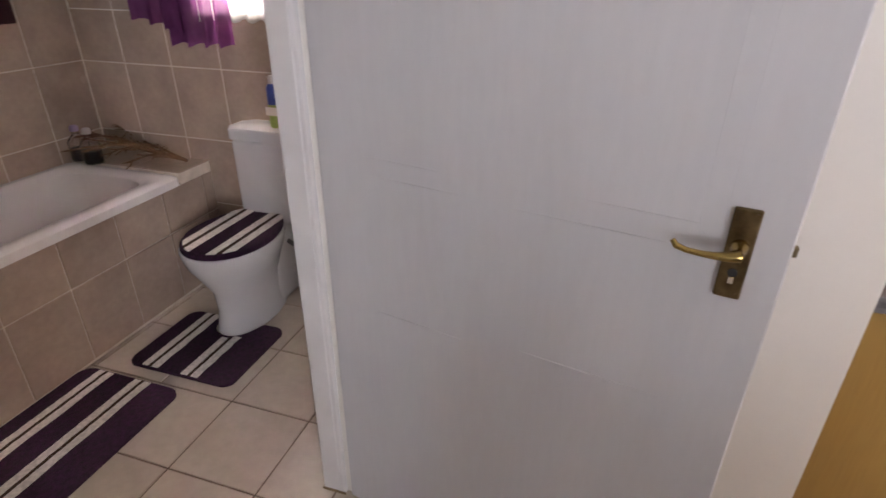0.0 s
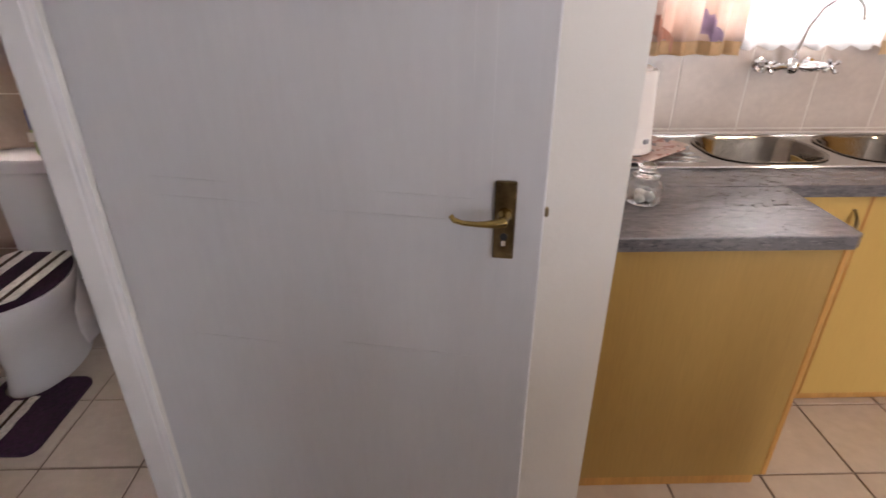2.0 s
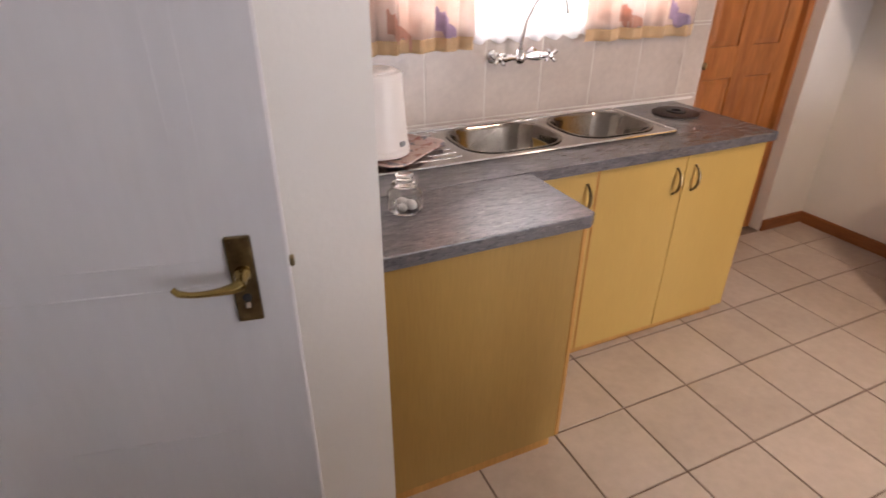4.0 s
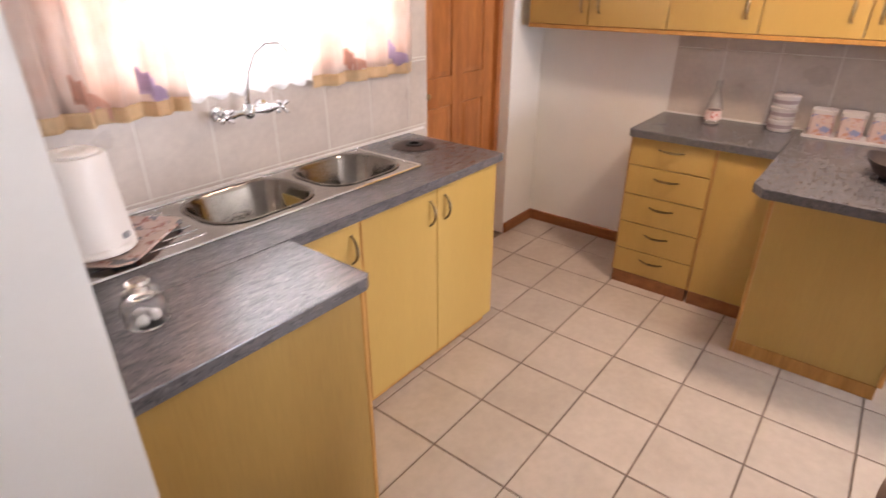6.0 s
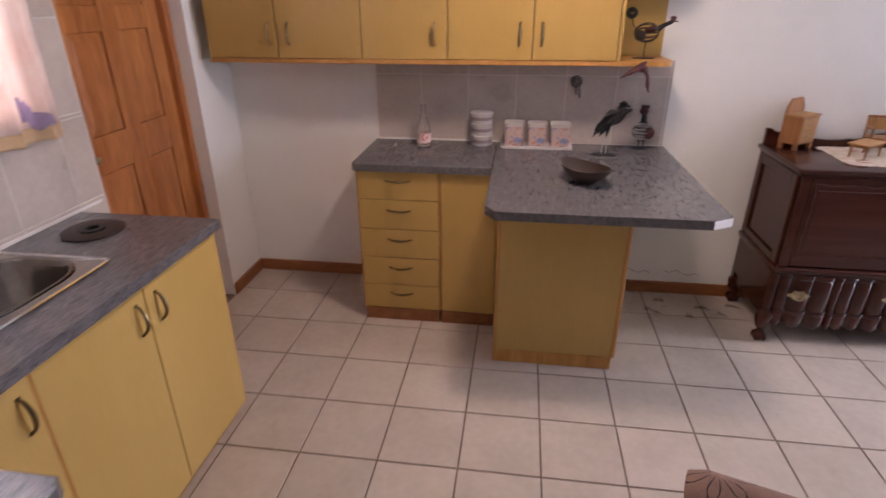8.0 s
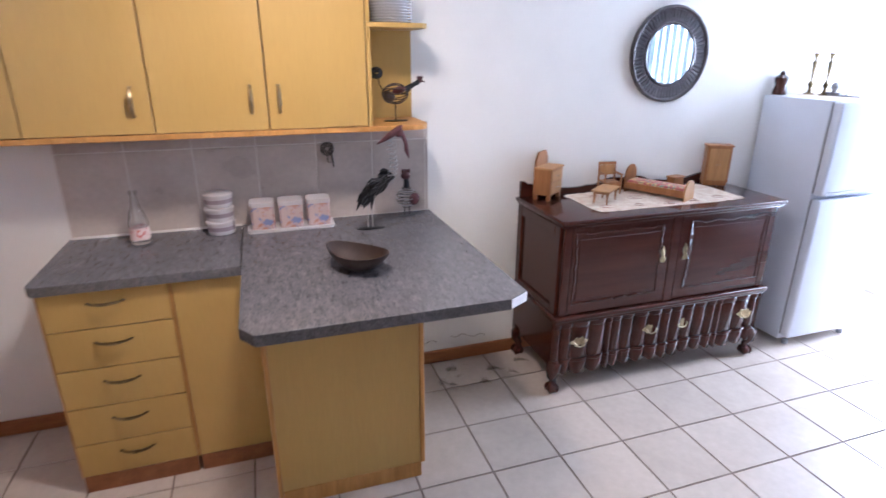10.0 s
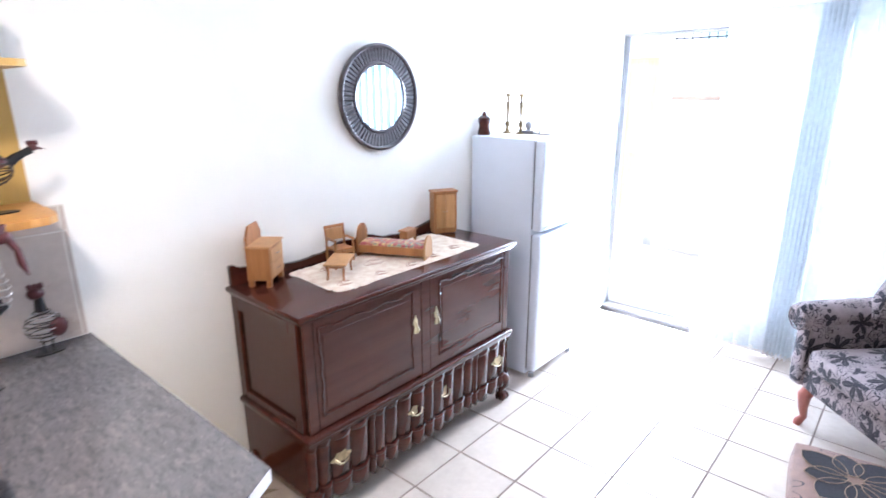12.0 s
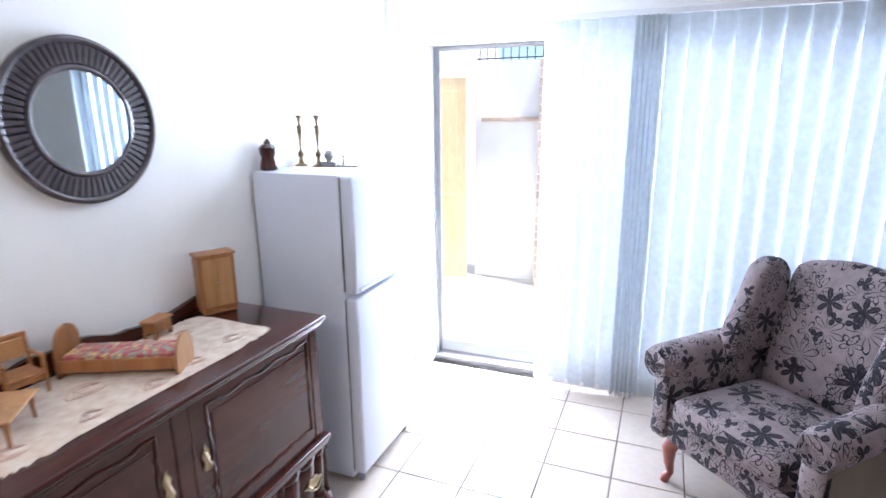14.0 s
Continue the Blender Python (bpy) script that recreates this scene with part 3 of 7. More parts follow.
for z in (0.984, 1.122):
    for dx in (-0.013, 0.013):
        bm = bmesh.new()
        lathe(bm, [(0.003, 0), (0.003, 0.0012)], 8)
        turned(bm, pose(px + dx, -0.008, z, 90, 0, 0))
        part("screw", bm, M_BRASSDARK, pl)
part("latch_bolt", boxes((leafw, leafw + 0.008, 0.012, 0.024, 1.058, 1.076), bevel=0.002), M_BRASS, bd, "brass latch bolt")

# pressed-steel frame of the bathroom door
fr = thing("door_frame", pose(0, 0, 0), "white enamelled pressed-steel door frame with a chipped foot", "door frame", kind="structure")


def jamb(y, s):
    """A pressed-steel jamb on the wall end at y; s is +1 where the wall lies to the north."""
    x0, x1 = (-0.358 if s > 0 else -0.419), BX1 + 0.012
    out = [(x0, y + s * 0.05), (x0, y - s * 0.008), (x0 + 0.002, y - s * 0.012), (x0 + 0.006, y - s * 0.014), (x1 - 0.018, y - s * 0.014), (x1 - 0.014, y - s * 0.010),
           (x1 - 0.011, y - s * 0.010), (x1 - 0.008, y - s * 0.015), (x1 - 0.003, y - s * 0.013), (x1, y - s * 0.006), (x1, y + s * 0.05)]
    bm = bmesh.new()
    prism(bm, out if s > 0 else out[::-1], 0.0, 2.08)
    return bm


part("jamb", jamb(PART_Y - 0.0005, 1), M_FRAMEPAINT, fr)
part("jamb", jamb(BDY[0] + 0.0005, -1), M_FRAMEPAINT, fr)
part("head", boxes((BX0 - 0.012, BX1 + 0.012, BDY[0] + 0.02, PART_Y - 0.02, 2.026, 2.0395)), M_FRAMEPAINT, fr)
part("foot_stain", boxes((-0.360, BX1 + 0.014, PART_Y - 0.019, PART_Y - 0.0158, 0.0005, 0.009)), M_GRIME, fr, "worn rusty foot")


def window(name, w, bars, label, face=NORTH):
    x0, x1, z0, z1 = w
    ob = thing(name, pose((x0 + x1) / 2, face + 0.11, z0), label, "window", kind="structure")
    hx, hz = (x1 - x0) / 2, z1 - z0
    t = 0.035
    part("window_frame", boxes((-hx, -hx + t, 0, 0.04, 0, hz), (hx - t, hx, 0, 0.04, 0, hz), (-hx + t, hx - t, 0, 0.04, 0, t), (-hx + t, hx - t, 0, 0.04, hz - t, hz), bevel=0.003), M_FRAMEPAINT, ob)
    xs = [-hx + t] + [-hx + 2 * hx * k / bars for k in range(1, bars)] + [hx - t]
    for k in range(1, bars):
        part("mullion", boxes((xs[k] - 0.015, xs[k] + 0.015, 0.003, 0.037, t, hz - t)), M_FRAMEPAINT, ob)
    for a, b in zip(xs, xs[1:]):
        pane = part("pane", boxes((a + 0.002, b - 0.002, 0.018, 0.022, t + 0.001, hz - t - 0.001)), M_GLASS, ob)
        pane.visible_shadow = False
    part("window_sill", boxes((-hx + 0.001, hx - 0.001, -0.105, -0.002, 0.0005, 0.012), bevel=0.003), M_SPLASH, ob)
    return ob


window("window_1", BW, 2, "white framed bathroom window behind sheer curtains", NB)
window("window_2", KW, 3, "white framed kitchen window behind net curtains")


def skirting(name, x0, x1, y0, y1, hgt=0.075):
    solid(name, boxes((x0, x1, y0, y1, 0.0005, hgt), bevel=0.006, seg=2), M_SKIRT, "reddish-brown varnished wooden skirting board", "baseboard", "structure")


skirting("baseboard", EAST - 0.018, EAST, 1.60, NORTH - 0.019)
skirting("baseboard", DW[1] + 0.002, EAST - 0.0005, NORTH - 0.018, NORTH)
skirting("baseboard", EAST - 0.018, EAST, SOUTH, 0.27)

# ---- sliding door and blinds ----
sd = thing("sliding_door", pose(0, SOUTH - 0.10, 0), "half-open dark bronze aluminium sliding glass door", "sliding door", kind="structure")
part("door_frame", boxes((SD[0], SD[0] + 0.05, -0.05, 0.05, 0, SD[3]), (SD[1] - 0.014, SD[1], -0.05, 0.02, 0, SD[3]), (SD[0] + 0.05, SD[1] - 0.014, -0.05, 0.02, SD[3] - 0.022, SD[3]), bevel=0.003), M_ALU, sd)
part("threshold", boxes((SD[0] + 0.05, SD[1] - 0.014, -0.05, 0.06, 0.0, 0.035), bevel=0.004), M_ALU, sd)
for a, b, y in ((1.10, 1.80, -0.03), (1.62, 2.62, 0.005), (1.85, 2.85, 0.03)):
    part("sash", boxes((a, a + 0.05, y - 0.012, y + 0.012, 0.046, 2.02), (b - 0.05, b, y - 0.012, y + 0.012, 0.046, 2.02), (a + 0.05, b - 0.05, y - 0.012, y + 0.012, 0.046, 0.13), (a + 0.05, b - 0.05, y - 0.012, y + 0.012, 1.96, 2.02)), M_ALU, sd)
    p = part("pane", boxes((a + 0.05, b - 0.05, y - 0.003, y + 0.003, 0.13, 1.96)), M_GLASS, sd)
    p.visible_shadow = False

vb = thing("vertical_blind", pose(0, SOUTH + 0.06, 0), "pale blue-white fabric vertical blind partly drawn over a sliding door", "blind")
part("headrail", boxes((1.05, 3.02, -0.02, 0.02, 2.135, 2.165), bevel=0.003), M_FRAMEPAINT, vb)
rng = random.Random(4)


def slat(x, turn, w=0.127, z0=0.045, curve=0.012):
    bm = bmesh.new()
    cols, rows = 6, 5
    grid = []
    for i in range(cols + 1):
        u = i / cols - 0.5
        grid.append([bm.verts.new((w * u, curve * (1 - 4 * u * u), z0 + (2.133 - z0) * k / rows)) for k in range(rows + 1)])
    for i in range(cols):
        for k in range(rows):
            bm.faces.new((grid[i][k], grid[i + 1][k], grid[i + 1][k + 1], grid[i][k + 1]))
    ob = part("slat", turned(bm, pose(x, 0, 0, 0, 0, turn)), M_BLIND, vb, smooth=True)
    ob.modifiers.new("thick", "SOLIDIFY").thickness = 0.0012
    part("bottom_weight", turned(boxes((-w / 2 + 0.004, w / 2 - 0.004, curve * 0.4 - 0.002, curve * 0.4 + 0.003, z0 - 0.012, z0 + 0.022)), pose(x, 0, 0, 0, 0, turn)), M_WHITEPLASTIC, ob)


for k in range(5):
    slat(2.93 - 0.093 * k, 12 + rng.uniform(-3, 3))
for k in range(6):
    slat(2.52 - 0.025 * k, 78 + rng.uniform(-2, 2), w=0.12)
for k in range(12):
    slat(2.325 - 0.103 * k, 12 + rng.uniform(-2, 2), w=0.109)

# ---- wall tiles ----
TILE_MESH = {}


def tile_mesh(key, w, hgt, t, material, ch=0.0015):
    if key not in TILE_MESH:
        bm = bmesh.new()
        lo = [(0, 0), (w, 0), (w, hgt), (0, hgt)]
        hi = [(ch, ch), (w - ch, ch), (w - ch, hgt - ch), (ch, hgt - ch)]
        a = [bm.verts.new((x, y, 0)) for x, y in lo]
        b = [bm.verts.new((x, y, t - ch)) for x, y in lo]
        c = [bm.verts.new((x, y, t)) for x, y in hi]
        bm.faces.new(c)
        for p, q in ((a, b), (b, c)):
            for k in range(4):
                bm.faces.new((p[k], p[(k + 1) % 4], q[(k + 1) % 4], q[k]))
        TILE_MESH[key] = mesh_of("tile_" + key, bm, material)
    return TILE_MESH[key]


def cut_rows(lo, hi, start, pitch):
    """The spans between joints from lo to hi, with joints at start + k * pitch."""
    k = math.floor((lo - start) / pitch)
    cuts = [lo] + [start + j * pitch for j in range(k + 1, k + 200) if lo + 0.012 < start + j * pitch < hi - 0.012] + [hi]
    return list(zip(cuts, cuts[1:]))


def tiled(parent, frame_m, us, vs, gap, t, material, skip=()):
    """Tiles over the spans us and vs in the plane of frame_m (u right, v up, out of the plane)."""
    for u0, u1 in us:
        for v0, v1 in vs:
            if any(u0 >= a - 0.001 and u1 <= b + 0.001 and v0 >= c - 0.001 and v1 <= d + 0.001 for a, b, c, d in skip):
                continue
            w, hgt = round(u1 - u0 - gap, 4), round(v1 - v0 - gap, 4)
            ob = new("tile", tile_mesh(f"{material.name}_{w}_{hgt}_{t}", w, hgt, t, material))
            ob.parent = parent
            ob.matrix_basis = frame_m @ Matrix.Translation((u0 + gap / 2, v0 + gap / 2, 0))


NORTH_PLANE = Matrix(((1, 0, 0, 0), (0, 0, -1, NORTH), (0, 1, 0, 0), (0, 0, 0, 1)))
EAST_PLANE = Matrix(((0, 0, -1, EAST), (-1, 0, 0, 0), (0, 1, 0, 0), (0, 0, 0, 1)))
WEST_PLANE = Matrix(((0, 0, 1, WEST), (1, 0, 0, 0), (0, 1, 0, 0), (0, 0, 0, 1)))

# ---- kitchen units ----
KIT = "fitted kitchen units"


def cabinet(name, label, m, w, d, hgt, plinth=0.06, setback=0.04, fronts=(), plinth_mat=None, carcass=None):
    """A floor unit with its front at local y = 0 facing -y, x from 0 to w."""
    ob = thing(name, m, label, "cabinet", KIT)
    part("body", boxes((0.002, w - 0.002, 0.020, d, plinth, carcass or hgt)), M_CAB, ob)
    part("plinth", boxes((0.006, w - 0.006, setback, d - 0.01, 0.0005, plinth - 0.001), bevel=0.002), plinth_mat or M_PLINTH, ob, "brown wooden plinth")
    for e0, e1 in ((0, 0.004), (w - 0.004, w)):
        part("edging", boxes((e0, e1, 0.0, 0.0195, plinth, hgt)), M_EDGE, ob)
    if carcass:
        part("end_board", boxes((w - 0.020, w - 0.0025, 0.020, d, carcass + 0.001, hgt)), M_CAB, ob)
    for kind, a, b, c, e, hx, hz, vertical in fronts:
        f = part(kind, boxes((a + 0.002, b - 0.002, 0.0, 0.0185, c + 0.002, e - 0.002), bevel=0.0018), M_CAB, ob)
        if hx is not None:
            if vertical:
                handle_bow(f, (hx, 0, hz - 0.052), (hx, 0, hz + 0.052), (0, -1, 0))
            else:
                handle_bow(f, (hx - 0.058, 0, hz), (hx + 0.058, 0, hz), (0, -1, 0))
    return ob


CT, CTH = 0.90, 0.038
HB = CT - CTH - 0.001
# sink run
cabinet("sink_cabinet", "yellow laminate sink cabinet with dark-edged doors under a grey worktop", pose(1.80, 1.905, 0), 0.845, 0.54, HB, fronts=[
    ("cabinet_door", 0.0, 0.42, 0.06, HB, 0.375, 0.755, True), ("cabinet_door", 0.42, 0.845, 0.06, HB, 0.47, 0.755, True)], plinth_mat=M_EDGE, carcass=0.70)
cabinet("corner_cabinet", "yellow laminate corner cabinet with a narrow door", pose(1.482, 1.906, 0), 0.316, 0.54, HB, fronts=[
    ("cabinet_door", 0.0, 0.314, 0.06, HB, 0.272, 0.755, True)], plinth_mat=M_EDGE, carcass=0.70)
eu = thing("end_cabinet", pose(PART_X + 0.004, 1.552, 0), "yellow laminate end cabinet with a plain side panel", "cabinet", KIT)
part("body", boxes((0, 0.605, 0.018, 0.33, 0.05, HB)), M_CAB, eu)
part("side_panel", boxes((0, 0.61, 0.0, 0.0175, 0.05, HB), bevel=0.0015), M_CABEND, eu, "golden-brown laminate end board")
part("edging", boxes((0.6105, 0.628, -0.001, 0.018, 0.05, HB), bevel=0.003), M_EDGE, eu, "orange-brown wooden edging")
part("plinth", boxes((0, 0.600, 0.012, 0.33, 0.0005, 0.049), bevel=0.002), M_EDGE, eu)



def slab(xs, ys, z0, z1, holes):
    """A flat slab on a grid of cuts, open in the cells whose index is in holes."""
    bm = bmesh.new()
    v = [[[bm.verts.new((x, y, z)) for z in (z0, z1)] for y in ys] for x in xs]
    nx, ny = len(xs) - 1, len(ys) - 1
    full = lambda i, j: 0 <= i < nx and 0 <= j < ny and (i, j) not in holes
    for i in range(nx):
        for j in range(ny):
            if not full(i, j):
                continue
            a, b, c, d = v[i][j], v[i + 1][j], v[i + 1][j + 1], v[i][j + 1]
            bm.faces.new((a[1], b[1], c[1], d[1]))
            bm.faces.new((a[0], d[0], c[0], b[0]))
            for p, q, n in ((a, b, (i, j - 1)), (b, c, (i + 1, j)), (c, d, (i, j + 1)), (d, a, (i - 1, j))):
                if not full(*n):
                    bm.faces.new((p[0], q[0], q[1], p[1]))
    return bm


# worktop of the sink run with cut-outs for the bowls
BOWLS = ((1.40, 1.80, 2.085, 2.40), (1.86, 2.245, 2.085, 2.40))
wt = thing("sink_worktop", pose(0, 0, 0), "speckled grey granite-look laminate worktop with a rolled edge", "worktop")
fy, by = 1.880, NORTH
x0, x1 = PART_X + 0.002, 2.660
bm = slab([x0, BOWLS[0][0] - 0.005, BOWLS[0][1] + 0.005, BOWLS[1][0] - 0.005, BOWLS[1][1] + 0.005, x1], [fy, BOWLS[0][2] - 0.005, BOWLS[0][3] + 0.005, by - 0.0095], CT - CTH, CT, {(1, 1), (3, 1)})
front = [e for e in bm.edges if all(abs(q.co.y - fy) < 1e-5 for q in e.verts) and abs(e.verts[0].co.z - e.verts[1].co.z) < 1e-6]
bmesh.ops.bevel(bm, geom=front, offset=0.006, segments=2, affect="EDGES", profile=0.5)
part("main_top", bm, M_GRANITE, wt)
bm = bmesh.new()
prism(bm, [(x0, 1.532), (1.470, 1.532), (1.492, 1.548), (1.492, 1.8785), (x0, 1.8785)], CT - CTH, CT, 0.004, 2)
part("return_top", bm, M_GRANITE, wt)
part("back_seal", boxes((x0, 2.78, NORTH - 0.012, NORTH - 0.0085, CT + 0.0005, CT + 0.012)), M_WHITEPLASTIC, wt)

# steel sink
sk = thing("double_sink", pose(0, 0, CT), "stainless steel double-bowl sink with a ribbed drainer", "sink")


def sink_top():
    return slab([0.99, BOWLS[0][0], BOWLS[0][1], BOWLS[1][0], BOWLS[1][1], 2.275], [2.035, BOWLS[0][2], BOWLS[0][3], 2.425], 0.0006, 0.006, {(1, 1), (3, 1)})


part("deck", sink_top(), M_STEEL, sk)
rim = bmesh.new()
for a in rounded(0.99, 2.275, 2.035, 2.425, 0.02),:
    tube(rim, [(x, y, 0.006) for x, y in a] + [(a[0][0], a[0][1], 0.006)], 0.005, 6)
part("raised_rim", rim, M_CHROME, sk, smooth=True)
for b in BOWLS:
    bm = bmesh.new()
    rings = []
    for r, dz, ins in ((0.125, 0.008, -0.012), (0.12, 0.006, 0.0), (0.12, -0.01, 0.008), (0.11, -0.11, 0.022), (0.09, -0.150, 0.055), (0.03, -0.160, 0.12)):
        o = rounded(b[0] + ins, b[1] - ins, b[2] + ins, b[3] - ins, min(r, (b[3] - b[2]) / 2 - ins - 0.001))
        rings.append([bm.verts.new((x, y, dz)) for x, y in o])
    for p, q in zip(rings, rings[1:]):
        for k in range(len(p)):
            bm.faces.new((p[k], p[(k + 1) % len(p)], q[(k + 1) % len(p)], q[k]))
    bm.faces.new(rings[-1])
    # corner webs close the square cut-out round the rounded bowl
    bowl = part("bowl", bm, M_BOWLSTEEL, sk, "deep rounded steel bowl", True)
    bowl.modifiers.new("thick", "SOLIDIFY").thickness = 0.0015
    for cx, cy, sx, sy in ((b[0], b[2], 1, 1), (b[1], b[2], -1, 1), (b[0], b[3], 1, -1), (b[1], b[3], -1, -1)):
        bm = bmesh.new()
        arc = [(cx + sx * 0.118 * (1 - math.cos(radians(a))), cy + sy * 0.118 * (1 - math.sin(radians(a)))) for a in range(0, 91, 15)]
        prism(bm, [(cx, cy)] + (arc if sx * sy < 0 else arc[::-1]), 0.0008, 0.006)
        part("corner_web", bm, M_STEEL, sk)
    bm = bmesh.new()
    lathe(bm, [(0.04, 0), (0.04, 0.003), (0.03, 0.004), (0.025, 0.001)], 16, ((b[0] + b[1]) / 2, (b[2] + b[3]) / 2, -0.159))
    part("drain", bm, M_CHROME, sk, smooth=True)
for k in range(7):
    bm = bmesh.new()
    tube(bm, [(1.03, 2.10 + 0.045 * k, 0.0055), (1.35, 2.10 + 0.045 * k, 0.0055)], 0.004, 6)
    part("drainer_rib", bm, M_STEEL, sk, smooth=True)

hp = thing("hob_plate", pose(2.49, 2.262, CT + 0.0005), "dark round solid hotplate cover let into the worktop", "hotplate")
bm = bmesh.new()
lathe(bm, [(0.100, 0), (0.100, 0.006), (0.094, 0.009), (0.045, 0.009), (0.042, 0.006), (0.03, 0.006), (0.026, 0.004)], 36)
part("plate", bm, M_BOWL, hp, smooth=True)
bm = bmesh.new()
lathe(bm, [(0.040, 0.0062), (0.040, 0.014), (0.022, 0.014), (0.022, 0.0062)], 28)
part("ring", bm, M_BLACK, hp, smooth=True)

# wall mixer
tp = thing("wall_tap", pose(1.74, NORTH - 0.0085, 1.165), "chrome wall-mounted sink mixer with a swan-neck spout and cross handles", "tap")
bm = bmesh.new()
for sx in (-0.085, 0.085):
    tube(bm, [(sx, 0, 0), (sx, -0.02, 0), (sx, -0.045, 0), (sx * 0.93, -0.06, 0)], [0.013, 0.013, 0.017, 0.017], 12)
tube(bm, [(-0.10, -0.06, 0), (-0.07, -0.06, 0), (-0.04, -0.06, 0), (0.04, -0.06, 0), (0.07, -0.06, 0), (0.10, -0.06, 0)], [0.017, 0.020, 0.012, 0.012, 0.020, 0.017], 14)
lathe(bm, [(0.016, -0.022), (0.024, -0.012), (0.025, 0.010), (0.018, 0.020), (0.012, 0.030)], 16, (0, -0.06, 0))
part("body", bm, M_CHROME, tp, smooth=True)
bm = bmesh.new()
pts = [(0, -0.06, 0.0), (0, -0.065, 0.06), (0.01, -0.08, 0.14), (0.03, -0.10, 0.20), (0.06, -0.13, 0.235), (0.09, -0.16, 0.235), (0.11, -0.18, 0.205), (0.115, -0.19, 0.165)]
tube(bm, pts, [0.010, 0.008, 0.0065, 0.006, 0.006, 0.006, 0.006, 0.007], 10)
part("spout", bm, M_CHROME, tp, smooth=True)
for s in (-1, 1):
    bm = bmesh.new()
    tube(bm, [(s * 0.098, -0.062, 0.0), (s * 0.108, -0.085, 0.004), (s * 0.113, -0.098, 0.006)], [0.016, 0.013, 0.013], 12)
    c = Vector((s * 0.115, -0.104, 0.007))
    ellipsoid(bm, c, (0.014, 0.011, 0.014))
    for k in range(4):
        a = radians(38 + 90 * k)
        d = Vector((math.cos(a), -0.12, math.sin(a)))
        tube(bm, [c, c + 0.014 * d, c + 0.024 * d], [0.006, 0.006, 0.0085], 10)
        ellipsoid(bm, c + 0.025 * d, (0.0085, 0.0085, 0.0085), sub=1)
    part("cross_handle", bm, M_CHROME, tp, smooth=True)
for s in (-0.09, 0.09):
    bm = bmesh.new()
    lathe(bm, [(0.028, 0), (0.026, 0.008), (0.016, 0.012)], 18)
    part("wall_rose", turned(bm, pose(s, 0, 0, 90, 0, 0)), M_CHROME, tp, smooth=True)

# drawer side
cabinet("drawer_cabinet", "yellow laminate base unit with five drawers", pose(3.468, 1.598, 0, 0, 0, -90), 0.425, 0.515, HB, plinth=0.075, setback=0.0, fronts=[
    ("drawer", 0.004, 0.421, a, b, 0.2125, (a + b) / 2 + 0.025, False) for a, b in ((0.075, 0.222), (0.222, 0.385), (0.385, 0.548), (0.548, 0.71), (0.71, HB))])
cabinet("door_cabinet", "yellow laminate base unit with one door beside the drawers", pose(3.468, 1.171, 0, 0, 0, -90), 0.295, 0.515, HB, plinth=0.075, setback=0.0, fronts=[
    ("cabinet_door", 0.004, 0.291, 0.075, HB, 0.262, 0.72, True)])
pb = thing("peninsula_cabinet", pose(3.150, 0.868, 0, 0, 0, -90), "yellow laminate cabinet carrying the breakfast counter", "cabinet", KIT)
part("body", boxes((0.003, 0.575, 0.020, 0.83, 0.07, HB)), M_CAB, pb)
part("end_panel", boxes((0.016, 0.560, 0.004, 0.0195, 0.072, HB), bevel=0.0015), M_CAB, pb)
part("edging", boxes((0, 0.0155, 0.0, 0.0195, 0.0005, HB), bevel=0.003), M_EDGE, pb, "orange-brown wooden edging")
part("edging", boxes((0.5605, 0.58, 0.0, 0.0195, 0.0705, HB), bevel=0.003), M_EDGE, pb, "orange-brown wooden edging")
part("plinth", boxes((0.0165, 0.565, 0.004, 0.82, 0.0005, 0.0695), bevel=0.002), M_EDGE, pb)

wt2 = thing("drawer_worktop", pose(0, 0, 0), "speckled grey granite-look laminate worktop over the drawers", "worktop")
bm = bmesh.new()
prism(bm, [(3.446, 0.9165), (EAST - 0.001, 0.9165), (EAST - 0.001, 1.615), (3.470, 1.615), (3.446, 1.595)], CT - CTH, CT, 0.004, 2)
part("top", bm, M_GRANITE, wt2)
part("back_seal", boxes((EAST - 0.0125, EAST - 0.009, 0.92, 1.60, CT + 0.0005, CT + 0.010)), M_WHITEPLASTIC, wt2, "thin pale sealant strip")
wt3 = thing("breakfast_counter", pose(0, 0, 0), "speckled grey granite-look breakfast counter with clipped corners", "counter")
bm = bmesh.new()
prism(bm, [(2.866, 0.072), (2.912, -0.008), (EAST - 0.001, 0.012), (EAST - 0.001, 0.914), (2.930, 0.914), (2.866, 0.870)], CT - CTH, CT, 0.003, 2)
part("top", bm, M_GRANITE, wt3)
part("raw_edge", boxes((-0.044, 0.044, -0.001, 0.0015, -CTH + 0.002, -0.003)), M_WHITEPLASTIC, wt3, "pale exposed chipboard edge").matrix_basis = pose(2.889, 0.032, CT, 0, 0, math.degrees(math.atan2(-0.08, 0.046)))

